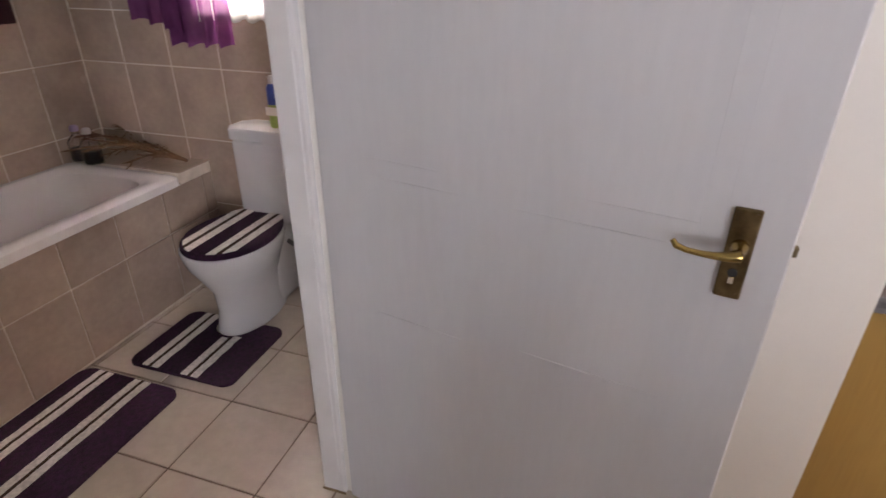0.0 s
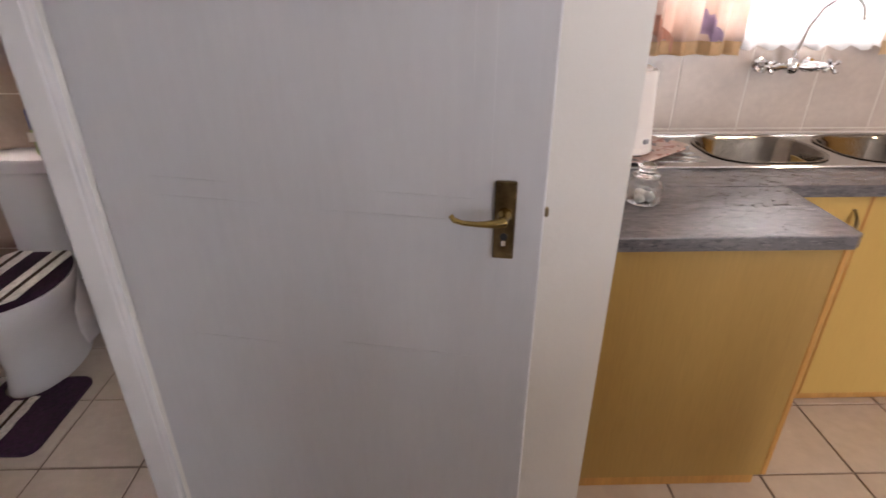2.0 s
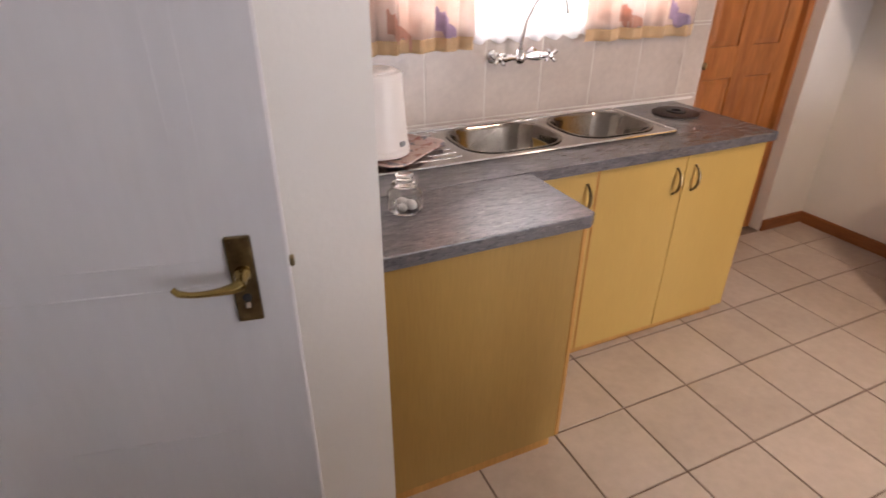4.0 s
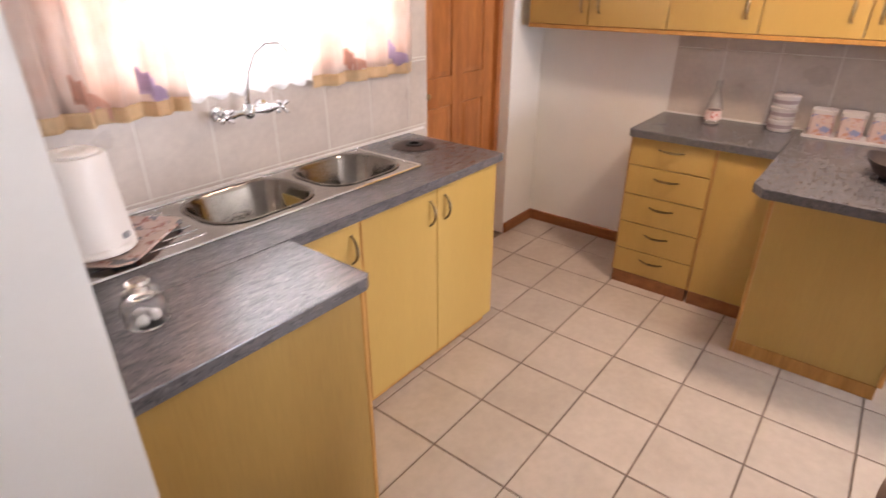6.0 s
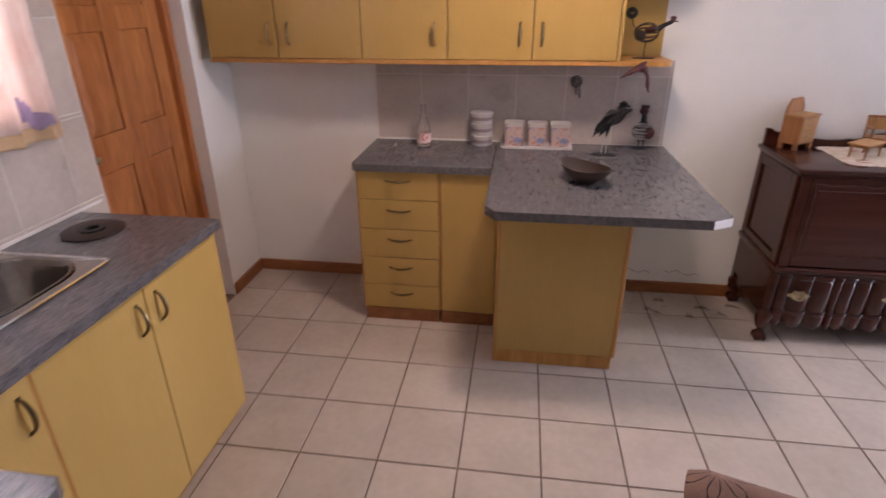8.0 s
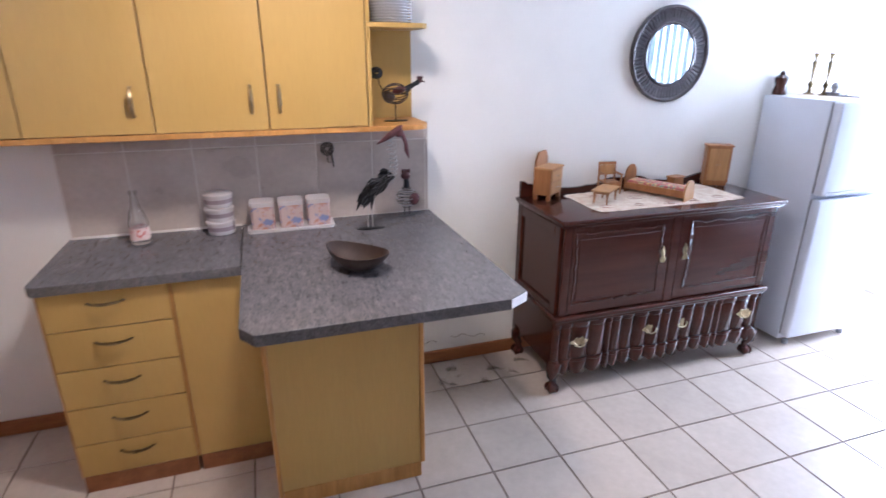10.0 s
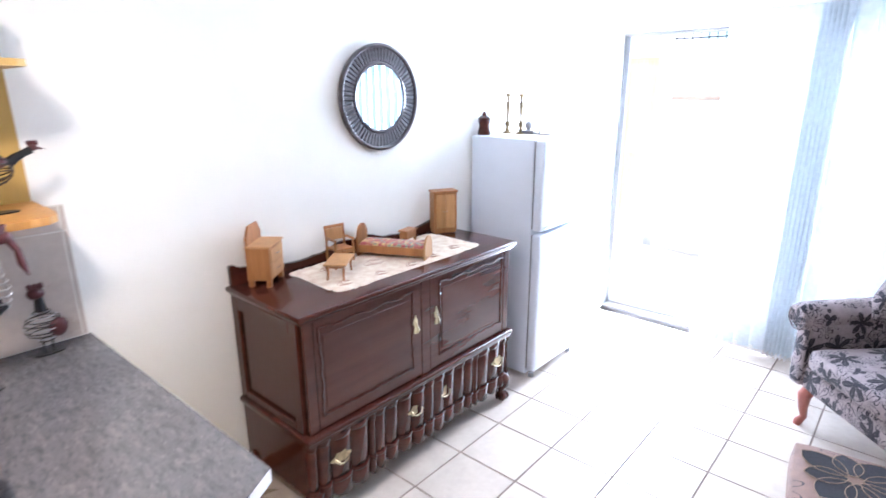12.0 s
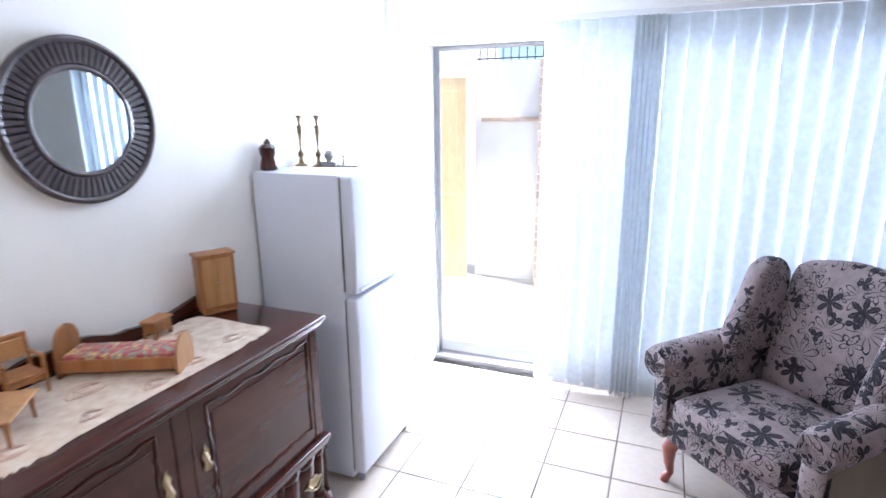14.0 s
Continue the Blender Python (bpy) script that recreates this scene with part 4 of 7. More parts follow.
# wall cabinets
UB, UT, UX = 1.345, 2.06, 3.680
spans = [(2.392, 1.585), (1.585, 0.755), (0.755, 0.362)]
for (a, b), doors in zip(spans, ([(0, 0.372, 0.335), (0.372, 0.807, 0.435)], [(0, 0.423, 0.362), (0.423, 0.83, 0.770)], [(0, 0.393, 0.044)])):
    uc = thing("wall_cabinet", pose(UX, a, UB, 0, 0, -90), "yellow laminate wall cabinet with brass bow handles", "cabinet", "wall cabinets")
    w = a - b
    part("body", boxes((0.002, w - 0.002, 0.019, EAST - UX - 0.001, 0.022, UT - UB)), M_CAB, uc)
    for d0, d1, hx in doors:
        f = part("cabinet_door", boxes((d0 + 0.003, d1 - 0.003, 0.0, 0.018, 0.024, UT - UB - 0.002), bevel=0.0018), M_CAB, uc)
        handle_bow(f, (hx, 0, 0.088), (hx, 0, 0.192), (0, -1, 0), r=0.006, metal=M_BRASS)
    part("light_rail", boxes((0.0, w, -0.004, EAST - UX - 0.001, 0.0, 0.0215), bevel=0.002), M_EDGE, uc)
os_ = thing("end_shelf", pose(UX, 0.361, UB, 0, 0, -90), "yellow laminate open end shelf unit with rounded shelves", "shelf")
dd = EAST - UX - 0.001
shelf_line = [(0.0, 0.0), (0.19, 0.0), (0.235, 0.012), (0.262, 0.045), (0.268, 0.09), (0.268, dd), (0.0, dd)]
for z, t in ((0.0, 0.0215), (0.405, 0.018), (UT - UB - 0.018, 0.018)):
    bm = bmesh.new()
    prism(bm, shelf_line, z, z + t, 0.002)
    part("shelf", bm, M_EDGE if z == 0 else M_CAB, os_)
part("side_board", boxes((0.0, 0.016, 0.0, dd - 0.009, 0.022, 0.404), (0.0, 0.016, 0.0, dd - 0.009, 0.424, UT - UB - 0.019)), M_CAB, os_)
part("back_board", boxes((0.0, 0.262, dd - 0.008, dd, 0.022, 0.404), (0.0, 0.262, dd - 0.008, dd, 0.424, UT - UB - 0.019)), M_CAB, os_)

# ---- bathroom ----
BFX, BRIM = -1.560, 0.585
bath = thing("bathtub", pose(0, 0, 0), "white acrylic bathtub built into a tiled surround", "bathtub")
bm = bmesh.new()
rings = []
bx0, bx1, by0, by1 = WEST + 0.012, BFX + 0.012, 0.75, 2.345
for r, dz, ins in ((0.03, -0.035, -0.0), (0.035, 0.0, 0.0), (0.04, 0.012, 0.012), (0.09, 0.012, 0.065), (0.12, -0.005, 0.08), (0.14, -0.20, 0.11), (0.13, -0.36, 0.15), (0.08, -0.39, 0.20)):
    o = rounded(bx0 + ins, bx1 - ins, by0 + ins * 1.2, by1 - ins * 1.2, r)
    rings.append([bm.verts.new((x, y, BRIM + dz)) for x, y in o])
for p, q in zip(rings, rings[1:]):
    for k in range(len(p)):
        bm.faces.new((p[k], p[(k + 1) % len(p)], q[(k + 1) % len(p)], q[k]))
bm.faces.new(rings[-1])
part("tub", bm, M_ACRYLIC, bath, smooth=True)
sur = solid("bath_surround", boxes((BFX - 0.03, BFX, 0.11, NB - 0.01, 0.0, 0.548), (WEST + 0.01, BFX, 2.348, NB - 0.01, 0.30, 0.600)), M_BATHGROUT, "brown-beige tiled bath panel and ledge", "bath panel", "structure")
FRONT_PLANE = Matrix(((0, 0, 1, BFX - 0.0005), (1, 0, 0, 0), (0, 1, 0, 0), (0, 0, 0, 1)))
tiled(sur, FRONT_PLANE, cut_rows(0.5, NB - 0.012, 1.695, 0.264), [(0.012, 0.345), (0.345, 0.548)], 0.005, 0.005, M_BATHTILE)
LEDGE = Matrix(((1, 0, 0, 0), (0, 1, 0, 0), (0, 0, 1, 0.5995), (0, 0, 0, 1)))
tiled(sur, LEDGE, cut_rows(WEST + 0.015, BFX + 0.004, -1.83, 0.265), [(2.349, NB - 0.012)], 0.005, 0.005, M_BATHTILE)

TX = -1.165
wc = thing("toilet", pose(TX, 2.56, 0), "white ceramic close-coupled toilet with a striped lid cover", "toilet")
bm = bmesh.new()
secs = [(0.0, 0.118, 0.22, -0.325), (0.02, 0.115, 0.215, -0.325), (0.10, 0.102, 0.20, -0.325), (0.20, 0.110, 0.205, -0.330), (0.28, 0.145, 0.230, -0.350), (0.34, 0.174, 0.252, -0.362), (0.385, 0.187, 0.262, -0.365), (0.40, 0.186, 0.261, -0.365)]
rings = []
for z, a, b, c in secs:
    rings.append([bm.verts.new((a * math.cos(t) * (1 - 0.10 * math.sin(t)), c + b * math.sin(t), z)) for t in [2 * math.pi * k / 28 for k in range(28)]])
for p, q in zip(rings, rings[1:]):
    for k in range(28):
        bm.faces.new((p[k], p[(k + 1) % 28], q[(k + 1) % 28], q[k]))
bm.faces.new(rings[0][::-1])
bm.faces.new(rings[-1])
part("pan", bm, M_CERAMIC, wc, smooth=True)
part("pan_back", boxes((-0.10, 0.10, -0.25, -0.006, 0.001, 0.395), bevel=0.03, seg=3), M_CERAMIC, wc, smooth=True)


def egg(a, b, c, z0, z1, n=32):
    bm = bmesh.new()
    o = [(a * math.cos(t) * (1 - 0.10 * math.sin(t)), c + b * math.sin(t)) for t in [2 * math.pi * k / n for k in range(n)]]
    prism(bm, o, z0, z1, 0.008, 2)
    return bm


part("seat", egg(0.192, 0.266, -0.365, 0.401, 0.418), M_CERAMIC, wc, smooth=True)
lid = part("lid_cover", egg(0.186, 0.258, -0.365, 0.419, 0.441), M_PURPLE, wc, "dark purple plush lid cover with cream stripes", True)


def lid_stripe(x0, x1, material):
    """A strip across the cover that ends on its rounded outline."""
    bm = bmesh.new()
    lo, hi = [], []
    for k in range(13):
        x = x0 + (x1 - x0) * k / 12
        u = min(0.97, abs(x) / 0.180)
        s = 0.247 * math.sqrt(1 - u * u)
        lo.append((x, -0.365 - s))
        hi.append((x, -0.365 + s))
    prism(bm, lo + hi[::-1], 0.4405, 0.4455, 0.0015, 1)
    part("stripe", bm, material, lid)


for a, b, m_ in ((-0.135, -0.100, M_CREAMPILE), (-0.099, -0.080, M_BROWNPILE), (-0.079, -0.044, M_CREAMPILE), (0.040, 0.075, M_CREAMPILE), (0.076, 0.094, M_BROWNPILE), (0.095, 0.130, M_CREAMPILE)):
    lid_stripe(a, b, m_)
part("cistern", boxes((-0.115, 0.195, -0.165, -0.004, 0.396, 0.780), bevel=0.022, seg=3), M_CERAMIC, wc, smooth=True)
bm = bmesh.new()
prism(bm, rounded(-0.125, 0.205, -0.175, -0.002, 0.035), 0.781, 0.832, 0.014, 3)
part("cistern_lid", bm, M_CERAMIC, wc, smooth=True)
bm = bmesh.new()
tube(bm, [(0.10, -0.14, 0.30), (0.15, -0.10, 0.24), (0.16, -0.06, 0.17), (0.13, -0.012, 0.13)], 0.011, 8)
part("hose", bm, M_GREYPLASTIC, wc, smooth=True)
bm = bmesh.new()
lathe(bm, [(0.008, 0), (0.008, 0.004)], 10)
part("bolt_cap", turned(bm, pose(-0.112, -0.14, 0.06, 0, -90, 0)), M_GREYPLASTIC, wc)


def bath_mat(name, m, w, d, notch, label):
    ob = thing(name, m, label, "bath mat", "striped bathroom set")
    bm = bmesh.new()
    out = rounded(0, w, 0, d, 0.045)
    if notch:
        k = [i for i, (x, y) in enumerate(out) if y > d - 0.001]
        cut = [(w * 0.66 - 0.01, d)] + [(w / 2 + 0.02 + 0.105 * math.cos(radians(a)), d - 0.02 + 0.13 * math.sin(radians(a))) for a in range(0, -181, -20)] + [(w * 0.44 - 0.01, d)]
        out = out[:7] + [(w / 2 + 0.14, d)] + [(w / 2 + 0.02 + 0.11 * math.cos(radians(a)), d + 0.01 + 0.14 * math.sin(radians(a))) for a in range(-8, -173, -15)] + [(w / 2 - 0.10, d)] + out[7:]
    prism(bm, out, 0.0008, 0.013, 0.003, 1)
    part("mat_body", bm, M_PURPLE, ob)
    for a, b, m_ in ((0.155, 0.215, M_CREAMPILE), (0.217, 0.245, M_BROWNPILE), (0.247, 0.307, M_CREAMPILE), (0.535, 0.60, M_CREAMPILE), (0.602, 0.63, M_BROWNPILE), (0.632, 0.695, M_CREAMPILE)):
        top = d - 0.004
        if notch and b * w > w / 2 - 0.09 and a * w < w / 2 + 0.13:
            c = min(1, abs((a + b) / 2 * w - w / 2 - 0.02) / 0.11)
            top = d + 0.004 - 0.14 * math.sqrt(max(0, 1 - c * c)) - 0.006
        bm = bmesh.new()
        n = 26
        lo = [(a * w + 0.0018 * math.sin(9 * k), 0.006 + (top - 0.006) * k / n) for k in range(n + 1)]
        hi = [(b * w + 0.0018 * math.sin(7 * k + 1), 0.006 + (top - 0.006) * k / n) for k in range(n + 1)]
        prism(bm, lo[::-1] + hi, 0.0125, 0.0165, 0.001, 1)
        part("stripe", bm, m_, ob)
    return ob


bath_mat("bath_mat", pose(-1.553, 0.86, 0), 0.465, 0.79, False, "dark purple bath mat with cream and brown stripes on the tiles")
bath_mat("toilet_mat", pose(-1.425, 1.722, 0), 0.495, 0.405, True, "dark purple toilet mat with cream stripes round the pan foot")

br = solid("dry_branch", bmesh.new(), M_TWIG, "dry brown branching twig lying on the bath ledge", "branch")
bm = bmesh.new()
rng = random.Random(11)


def twig(p, d, length, r, depth):
    pts = [p]
    for k in range(4):
        d = (d + Vector((rng.uniform(-0.3, 0.3), rng.uniform(-0.3, 0.3), rng.uniform(-0.2, 0.2)))).normalized()
        q = pts[-1] + d * length / 4
        q.z = min(max(q.z, 0.614), 0.735)
        pts.append(q)
    tube(bm, pts, [r * (1 - 0.15 * k) for k in range(5)], 5)
    if depth:
        for k in range(1, 5):
            for s in (-1, 1):
                if rng.random() < 0.8:
                    twig(pts[k], (d + s * Vector((-d.y, d.x, rng.uniform(-0.2, 0.5))) * rng.uniform(0.5, 1.0)).normalized(), length * rng.uniform(0.22, 0.42), r * 0.75, depth - 1)


for d, n_, r0 in (((-1, -0.12, 0.05), 0.44, 0.0085), ((-0.95, -0.25, 0.35), 0.36, 0.007), ((-0.95, -0.45, 0.12), 0.36, 0.007), ((-1, 0.10, 0.15), 0.40, 0.007)):
    twig(Vector((-1.600, 2.46, 0.626)), Vector(d).normalized(), n_, r0, 2)
bmesh.ops.recalc_face_normals(bm, faces=bm.faces)
bm.to_mesh(br.data)
bm.free()

for dx, cap in ((0, M_VIOLETCLOTH), (0.098, M_WHITEPLASTIC)):
    bo = thing("bath_bottle", pose(-2.145 + dx, 2.36 - dx * 0.2, 0.605) @ Matrix.Scale(1.5, 4), "small half-full glass bath oil bottle with a cap", "bottle", "bath oil bottles")
    bm = bmesh.new()
    lathe(bm, [(0.028, 0), (0.030, 0.01), (0.030, 0.06), (0.02, 0.075), (0.010, 0.085), (0.010, 0.095), (0.008, 0.095), (0.008, 0.084), (0.018, 0.073), (0.0278, 0.059), (0.0278, 0.0025), (0.003, 0.002)], 16)
    part("glass", bm, M_GLASS, bo, smooth=True)
    bm = bmesh.new()
    lathe(bm, [(0.026, 0.003), (0.027, 0.012), (0.027, 0.04)], 16)
    part("oil", bm, M_DARKLIQUID, bo, smooth=True)
    bm = bmesh.new()
    lathe(bm, [(0.013, 0.095), (0.013, 0.108), (0.009, 0.113)], 12)
    part("cap", bm, cap, bo, smooth=True)
cb = thing("cleaner_bottle", pose(-1.075, 2.47, 0.833), "slim clear bottle with blue label and green liquid on the cistern", "bottle")
bm = bmesh.new()
lathe(bm, [(0.024, 0), (0.027, 0.008), (0.026, 0.06), (0.026, 0.10)], 16)
part("base", bm, M_GREENLIQUID, cb, smooth=True)
bm = bmesh.new()
lathe(bm, [(0.0262, 0.1002), (0.0262, 0.17), (0.016, 0.186)], 16)
part("label_band", bm, M_BLUELABEL, cb, smooth=True)
bm = bmesh.new()
lathe(bm, [(0.013, 0.1865), (0.013, 0.215), (0.009, 0.22)], 12)
part("cap", bm, M_WHITEPLASTIC, cb, smooth=True)
part("stripe", boxes((-0.0275, 0.0275, -0.0275, -0.0255, 0.055, 0.09)), M_WHITEPLASTIC, cb)


def drape(name, x0, x1, ztop, zbot, y, material, parent, folds, amp=0.018, hem=None, seed=1, lift=0.0, label="", thick=0.001):
    """A hanging cloth with soft folds, in the x-z plane at y."""
    r = random.Random(seed)
    ph = [r.uniform(0, 6.28) for _ in range(3)]
    bm = bmesh.new()
    n, rows = int(folds * 12), 10
    grid = []
    for i in range(n + 1):
        u = i / n
        wob = math.sin(2 * math.pi * folds * u + ph[0]) + 0.35 * math.sin(2 * math.pi * folds * 2.3 * u + ph[1])
        zb = zbot + lift * u + 0.008 * math.sin(2 * math.pi * folds * u + ph[2])
        grid.append([bm.verts.new((x0 + (x1 - x0) * u + 0.006 * math.sin(ph[1] + 9 * u), y + amp * (0.45 + 0.55 * k / rows) * wob, ztop + (zb - ztop) * k / rows)) for k in range(rows + 1)])
    for i in range(n):
        for k in range(rows):
            bm.faces.new((grid[i][k], grid[i + 1][k], grid[i + 1][k + 1], grid[i][k + 1]))
    ob = part(name, bm, material, parent, label, True)
    ob.modifiers.new("thick", "SOLIDIFY").thickness = thick
    return ob


bc = thing("bathroom_curtain", pose(0, 0, 0), "gathered purple voile curtain over white net at the bathroom window", "curtain")
drape("voile", -1.62, -1.28, 2.05, 1.150, NB - 0.045, M_PURPLENET, bc, 4, 0.020, seed=3)
drape("voile", -1.75, -1.50, 2.05, 1.255, NB - 0.075, M_PURPLENET, bc, 3, 0.018, seed=5, lift=-0.05)
drape("net", -1.50, -0.62, 2.05, 1.255, NB - 0.022, M_NET, bc, 10, 0.009, seed=8)
bm = bmesh.new()
tube(bm, [(-1.85, NB - 0.05, 2.06), (-0.55, NB - 0.05, 2.06)], 0.009, 8)
part("rod", bm, M_CHROME, bc, smooth=True)
tw = solid("hanging_towel", boxes((WEST + 0.012, WEST + 0.030, 1.97, 2.28, 1.235, 1.75), bevel=0.007, seg=2), M_TOWEL, "dark burgundy towel hanging on the tiled wall", "towel")

# ---- kitchen window curtains ----
kc = thing("kitchen_curtain", pose(0, 0, 0), "pair of cream curtains printed with hens above an ochre hem", "curtain")
drape("net", 1.16, 2.66, 2.12, 1.225, NORTH - 0.030, M_NET, kc, 17, 0.010, seed=2)
for a, b, sd_ in ((1.065, 1.535, 4), (2.03, 2.655, 6)):
    c = drape("panel", a, b, 2.12, 1.245, NORTH - 0.062, M_CURTAIN, kc, 4.5, 0.020, seed=sd_)
    r = random.Random(sd_)
    ph = [r.uniform(0, 6.28) for _ in range(3)]

    def on_panel(u, z, off):
        wob = math.sin(2 * math.pi * 4.5 * u + ph[0]) + 0.35 * math.sin(2 * math.pi * 4.5 * 2.3 * u + ph[1])
        f = (2.12 - z) / (2.12 - 1.245)
        return (a + (b - a) * u + 0.006 * math.sin(ph[1] + 9 * u), NORTH - 0.062 + 0.020 * (0.45 + 0.55 * f) * wob - off, z)

    def patch(u0, u1, zfun0, zfun1, material, name):
        bm = bmesh.new()
        n = max(6, int((u1 - u0) * 54))
        cols = []
        for i in range(n + 1):
            u = u0 + (u1 - u0) * i / n
            cols.append([bm.verts.new(on_panel(u, zfun0(i / n) + (zfun1(i / n) - zfun0(i / n)) * k / 5, 0.0022)) for k in range(6)])
        for i in range(n):
            for k in range(5):
                bm.faces.new((cols[i][k], cols[i + 1][k], cols[i + 1][k + 1], cols[i][k + 1]))
        part(name, bm, material, c, smooth=True).modifiers.new("thick", "SOLIDIFY").thickness = 0.0008

    patch(0.01, 0.99, lambda s: 1.205, lambda s: 1.252, M_HEMCLOTH, "hem")
    spots = ((0.30, 0.50, M_HENCLOTH), (0.70, 0.86, M_VIOLETCLOTH)) if a < 1.5 else ((0.30, 0.52, M_HENCLOTH), (0.76, 0.92, M_VIOLETCLOTH))
    for u0, u1, m_ in spots:
        # a hen: drooping body, raised tail and a small head
        patch(u0, u1, lambda s: 1.222 + 0.055 * (1 - s) + 0.02 * math.cos(9 * s), lambda s: 1.292 + 0.022 * math.sin(math.pi * s) - 0.03 * s, m_, "printed_hen")
        patch(u0 - 0.01, u0 + 0.35 * (u1 - u0), lambda s: 1.275, lambda s: 1.325 + 0.03 * (1 - s) + 0.008 * math.sin(12 * s), m_, "printed_hen")
bm = bmesh.new()
tube(bm, [(1.05, NORTH - 0.06, 2.13), (2.72, NORTH - 0.06, 2.13)], 0.010, 8)
part("rod", bm, M_CHROME, kc, smooth=True)

# ---- things on the sink worktop ----
ke = thing("kettle", pose(1.098, 2.205, CT + 0.024) @ Matrix.Diagonal((1.16, 1.16, 1.09, 1)), "tall white plastic cordless kettle on a tray", "kettle")
bm = bmesh.new()
lathe(bm, [(0.072, 0.018), (0.070, 0.03), (0.065, 0.10), (0.060, 0.20), (0.060, 0.235), (0.056, 0.243)], 32, sx=1.14, sy=1.04)
part("jug", bm, M_WHITEPLASTIC, ke, smooth=True)
bm = bmesh.new()
lathe(bm, [(0.082, 0), (0.082, 0.010), (0.076, 0.0175)], 32)
part("base", bm, M_WHITEPLASTIC, ke, smooth=True)
bm = bmesh.new()
lathe(bm, [(0.050, 0.2435), (0.050, 0.249), (0.044, 0.253), (0.030, 0.253), (0.026, 0.249)], 28)
part("lid", bm, M_WHITEPLASTIC, ke, smooth=True)
bm = bmesh.new()
tube(bm, [(0.058, 0.0, 0.215), (0.085, 0.0, 0.21), (0.095, 0.0, 0.16), (0.092, 0.0, 0.09), (0.068, 0.0, 0.05)], [0.010, 0.011, 0.011, 0.011, 0.010], 8)
part("handle", turned(bm, pose(0, 0, 0, 0, 0, 115)), M_WHITEPLASTIC, ke, smooth=True)
part("water_gauge", turned(boxes((0.0585, 0.0655, -0.007, 0.007, 0.06, 0.19), bevel=0.002), pose(0, 0, 0, 0, 0, -8)), M_GREYPLASTIC, ke, "grey water gauge strip")
part("switch", turned(boxes((0.070, 0.080, -0.01, 0.01, 0.03, 0.045), bevel=0.002), pose(0, 0, 0, 0, 0, -55)), M_GREYPLASTIC, ke)

ty = thing("serving_tray", pose(1.16, 2.215, CT + 0.0125, 0, 0, 38), "pinkish printed melamine serving tray with raised rim", "tray")
bm = bmesh.new()
rings = []
for ins, z, r in ((0.0, 0.010, 0.05), (0.006, 0.012, 0.05), (0.022, 0.003, 0.04), (0.03, 0.0025, 0.04)):
    o = rounded(-0.17 + ins, 0.17 - ins, -0.115 + ins, 0.115 - ins, r)
    rings.append([bm.verts.new((x, y, z)) for x, y in o])
for p, q in zip(rings, rings[1:]):
    for k in range(len(p)):
        bm.faces.new((p[k], p[(k + 1) % len(p)], q[(k + 1) % len(p)], q[k]))
bm.faces.new(rings[-1])
o = part("dish", bm, M_TRAYPRINT, ty, smooth=True)
o.modifiers.new("thick", "SOLIDIFY").thickness = 0.003
jr = thing("glass_jar", pose(1.018, 1.768, CT + 0.0005) @ Matrix.Diagonal((1.20, 1.20, 0.88, 1)), "small clear glass jar with a stopper and white contents", "jar")
bm = bmesh.new()
lathe(bm, [(0.036, 0), (0.040, 0.006), (0.041, 0.05), (0.037, 0.064), (0.028, 0.074), (0.028, 0.084), (0.025, 0.084), (0.025, 0.073), (0.034, 0.063), (0.038, 0.05), (0.037, 0.007), (0.004, 0.004)], 24)
part("jar", bm, M_GLASS, jr, smooth=True)
bm = bmesh.new()
lathe(bm, [(0.031, 0.0845), (0.031, 0.089), (0.020, 0.096), (0.017, 0.108), (0.022, 0.116), (0.016, 0.122)], 20)
part("stopper", bm, M_GLASS, jr, smooth=True)
bm = bmesh.new()
for k in range(5):
    bmesh.ops.create_icosphere(bm, subdivisions=2, radius=0.012, matrix=Matrix.Translation((0.014 * math.cos(k * 1.9), 0.014 * math.sin(k * 1.9), 0.0165 + 0.006 * (k % 2))))
part("contents", bm, M_WHITEPLASTIC, jr, smooth=True)

# ---- things on the far worktop ----
bt_ = thing("glass_bottle", pose(3.855, 1.315, CT + 0.0005), "clear glass bottle with a red label near the base", "bottle")
bm = bmesh.new()
lathe(bm, [(0.034, 0), (0.038, 0.006), (0.038, 0.09), (0.030, 0.125), (0.014, 0.165), (0.011, 0.205), (0.014, 0.21), (0.014, 0.222), (0.011, 0.222), (0.0085, 0.205), (0.0115, 0.165), (0.027, 0.125), (0.035, 0.09), (0.035, 0.008), (0.004, 0.006)], 24)
part("bottle", bm, M_GLASS, bt_, smooth=True)
bm = bmesh.new()
lathe(bm, [(0.0385, 0.02), (0.0385, 0.07)], 24)
part("label_band", bm, blotched("bottle_label", (0.72, 0.55, 0.5), [(0.5, 0.06, 0.05)], 60), bt_, smooth=True)
for k in range(3):
    tb = thing("storage_tub", pose(3.902, 1.000, CT + 0.0005 + 0.061 * k), "white round plastic tub with printed band, stacked in a column", "tub", "stacked tubs")
    bm = bmesh.new()
    lathe(bm, [(0.052, 0), (0.056, 0.004), (0.058, 0.043)], 28)
    part("tub", bm, M_TUBPLASTIC, tb, smooth=True)
    bm = bmesh.new()
    lathe(bm, [(0.061, 0.0435), (0.061, 0.056), (0.056, 0.060)], 28)
    part("lid", bm, M_TUBPLASTIC, tb, smooth=True)
    bm = bmesh.new()
    lathe(bm, [(0.0575, 0.018), (0.0585, 0.036)], 28)
    part("printed_band", bm, mat("tub_band", (0.30, 0.24, 0.26), rough=0.5), tb, smooth=True)
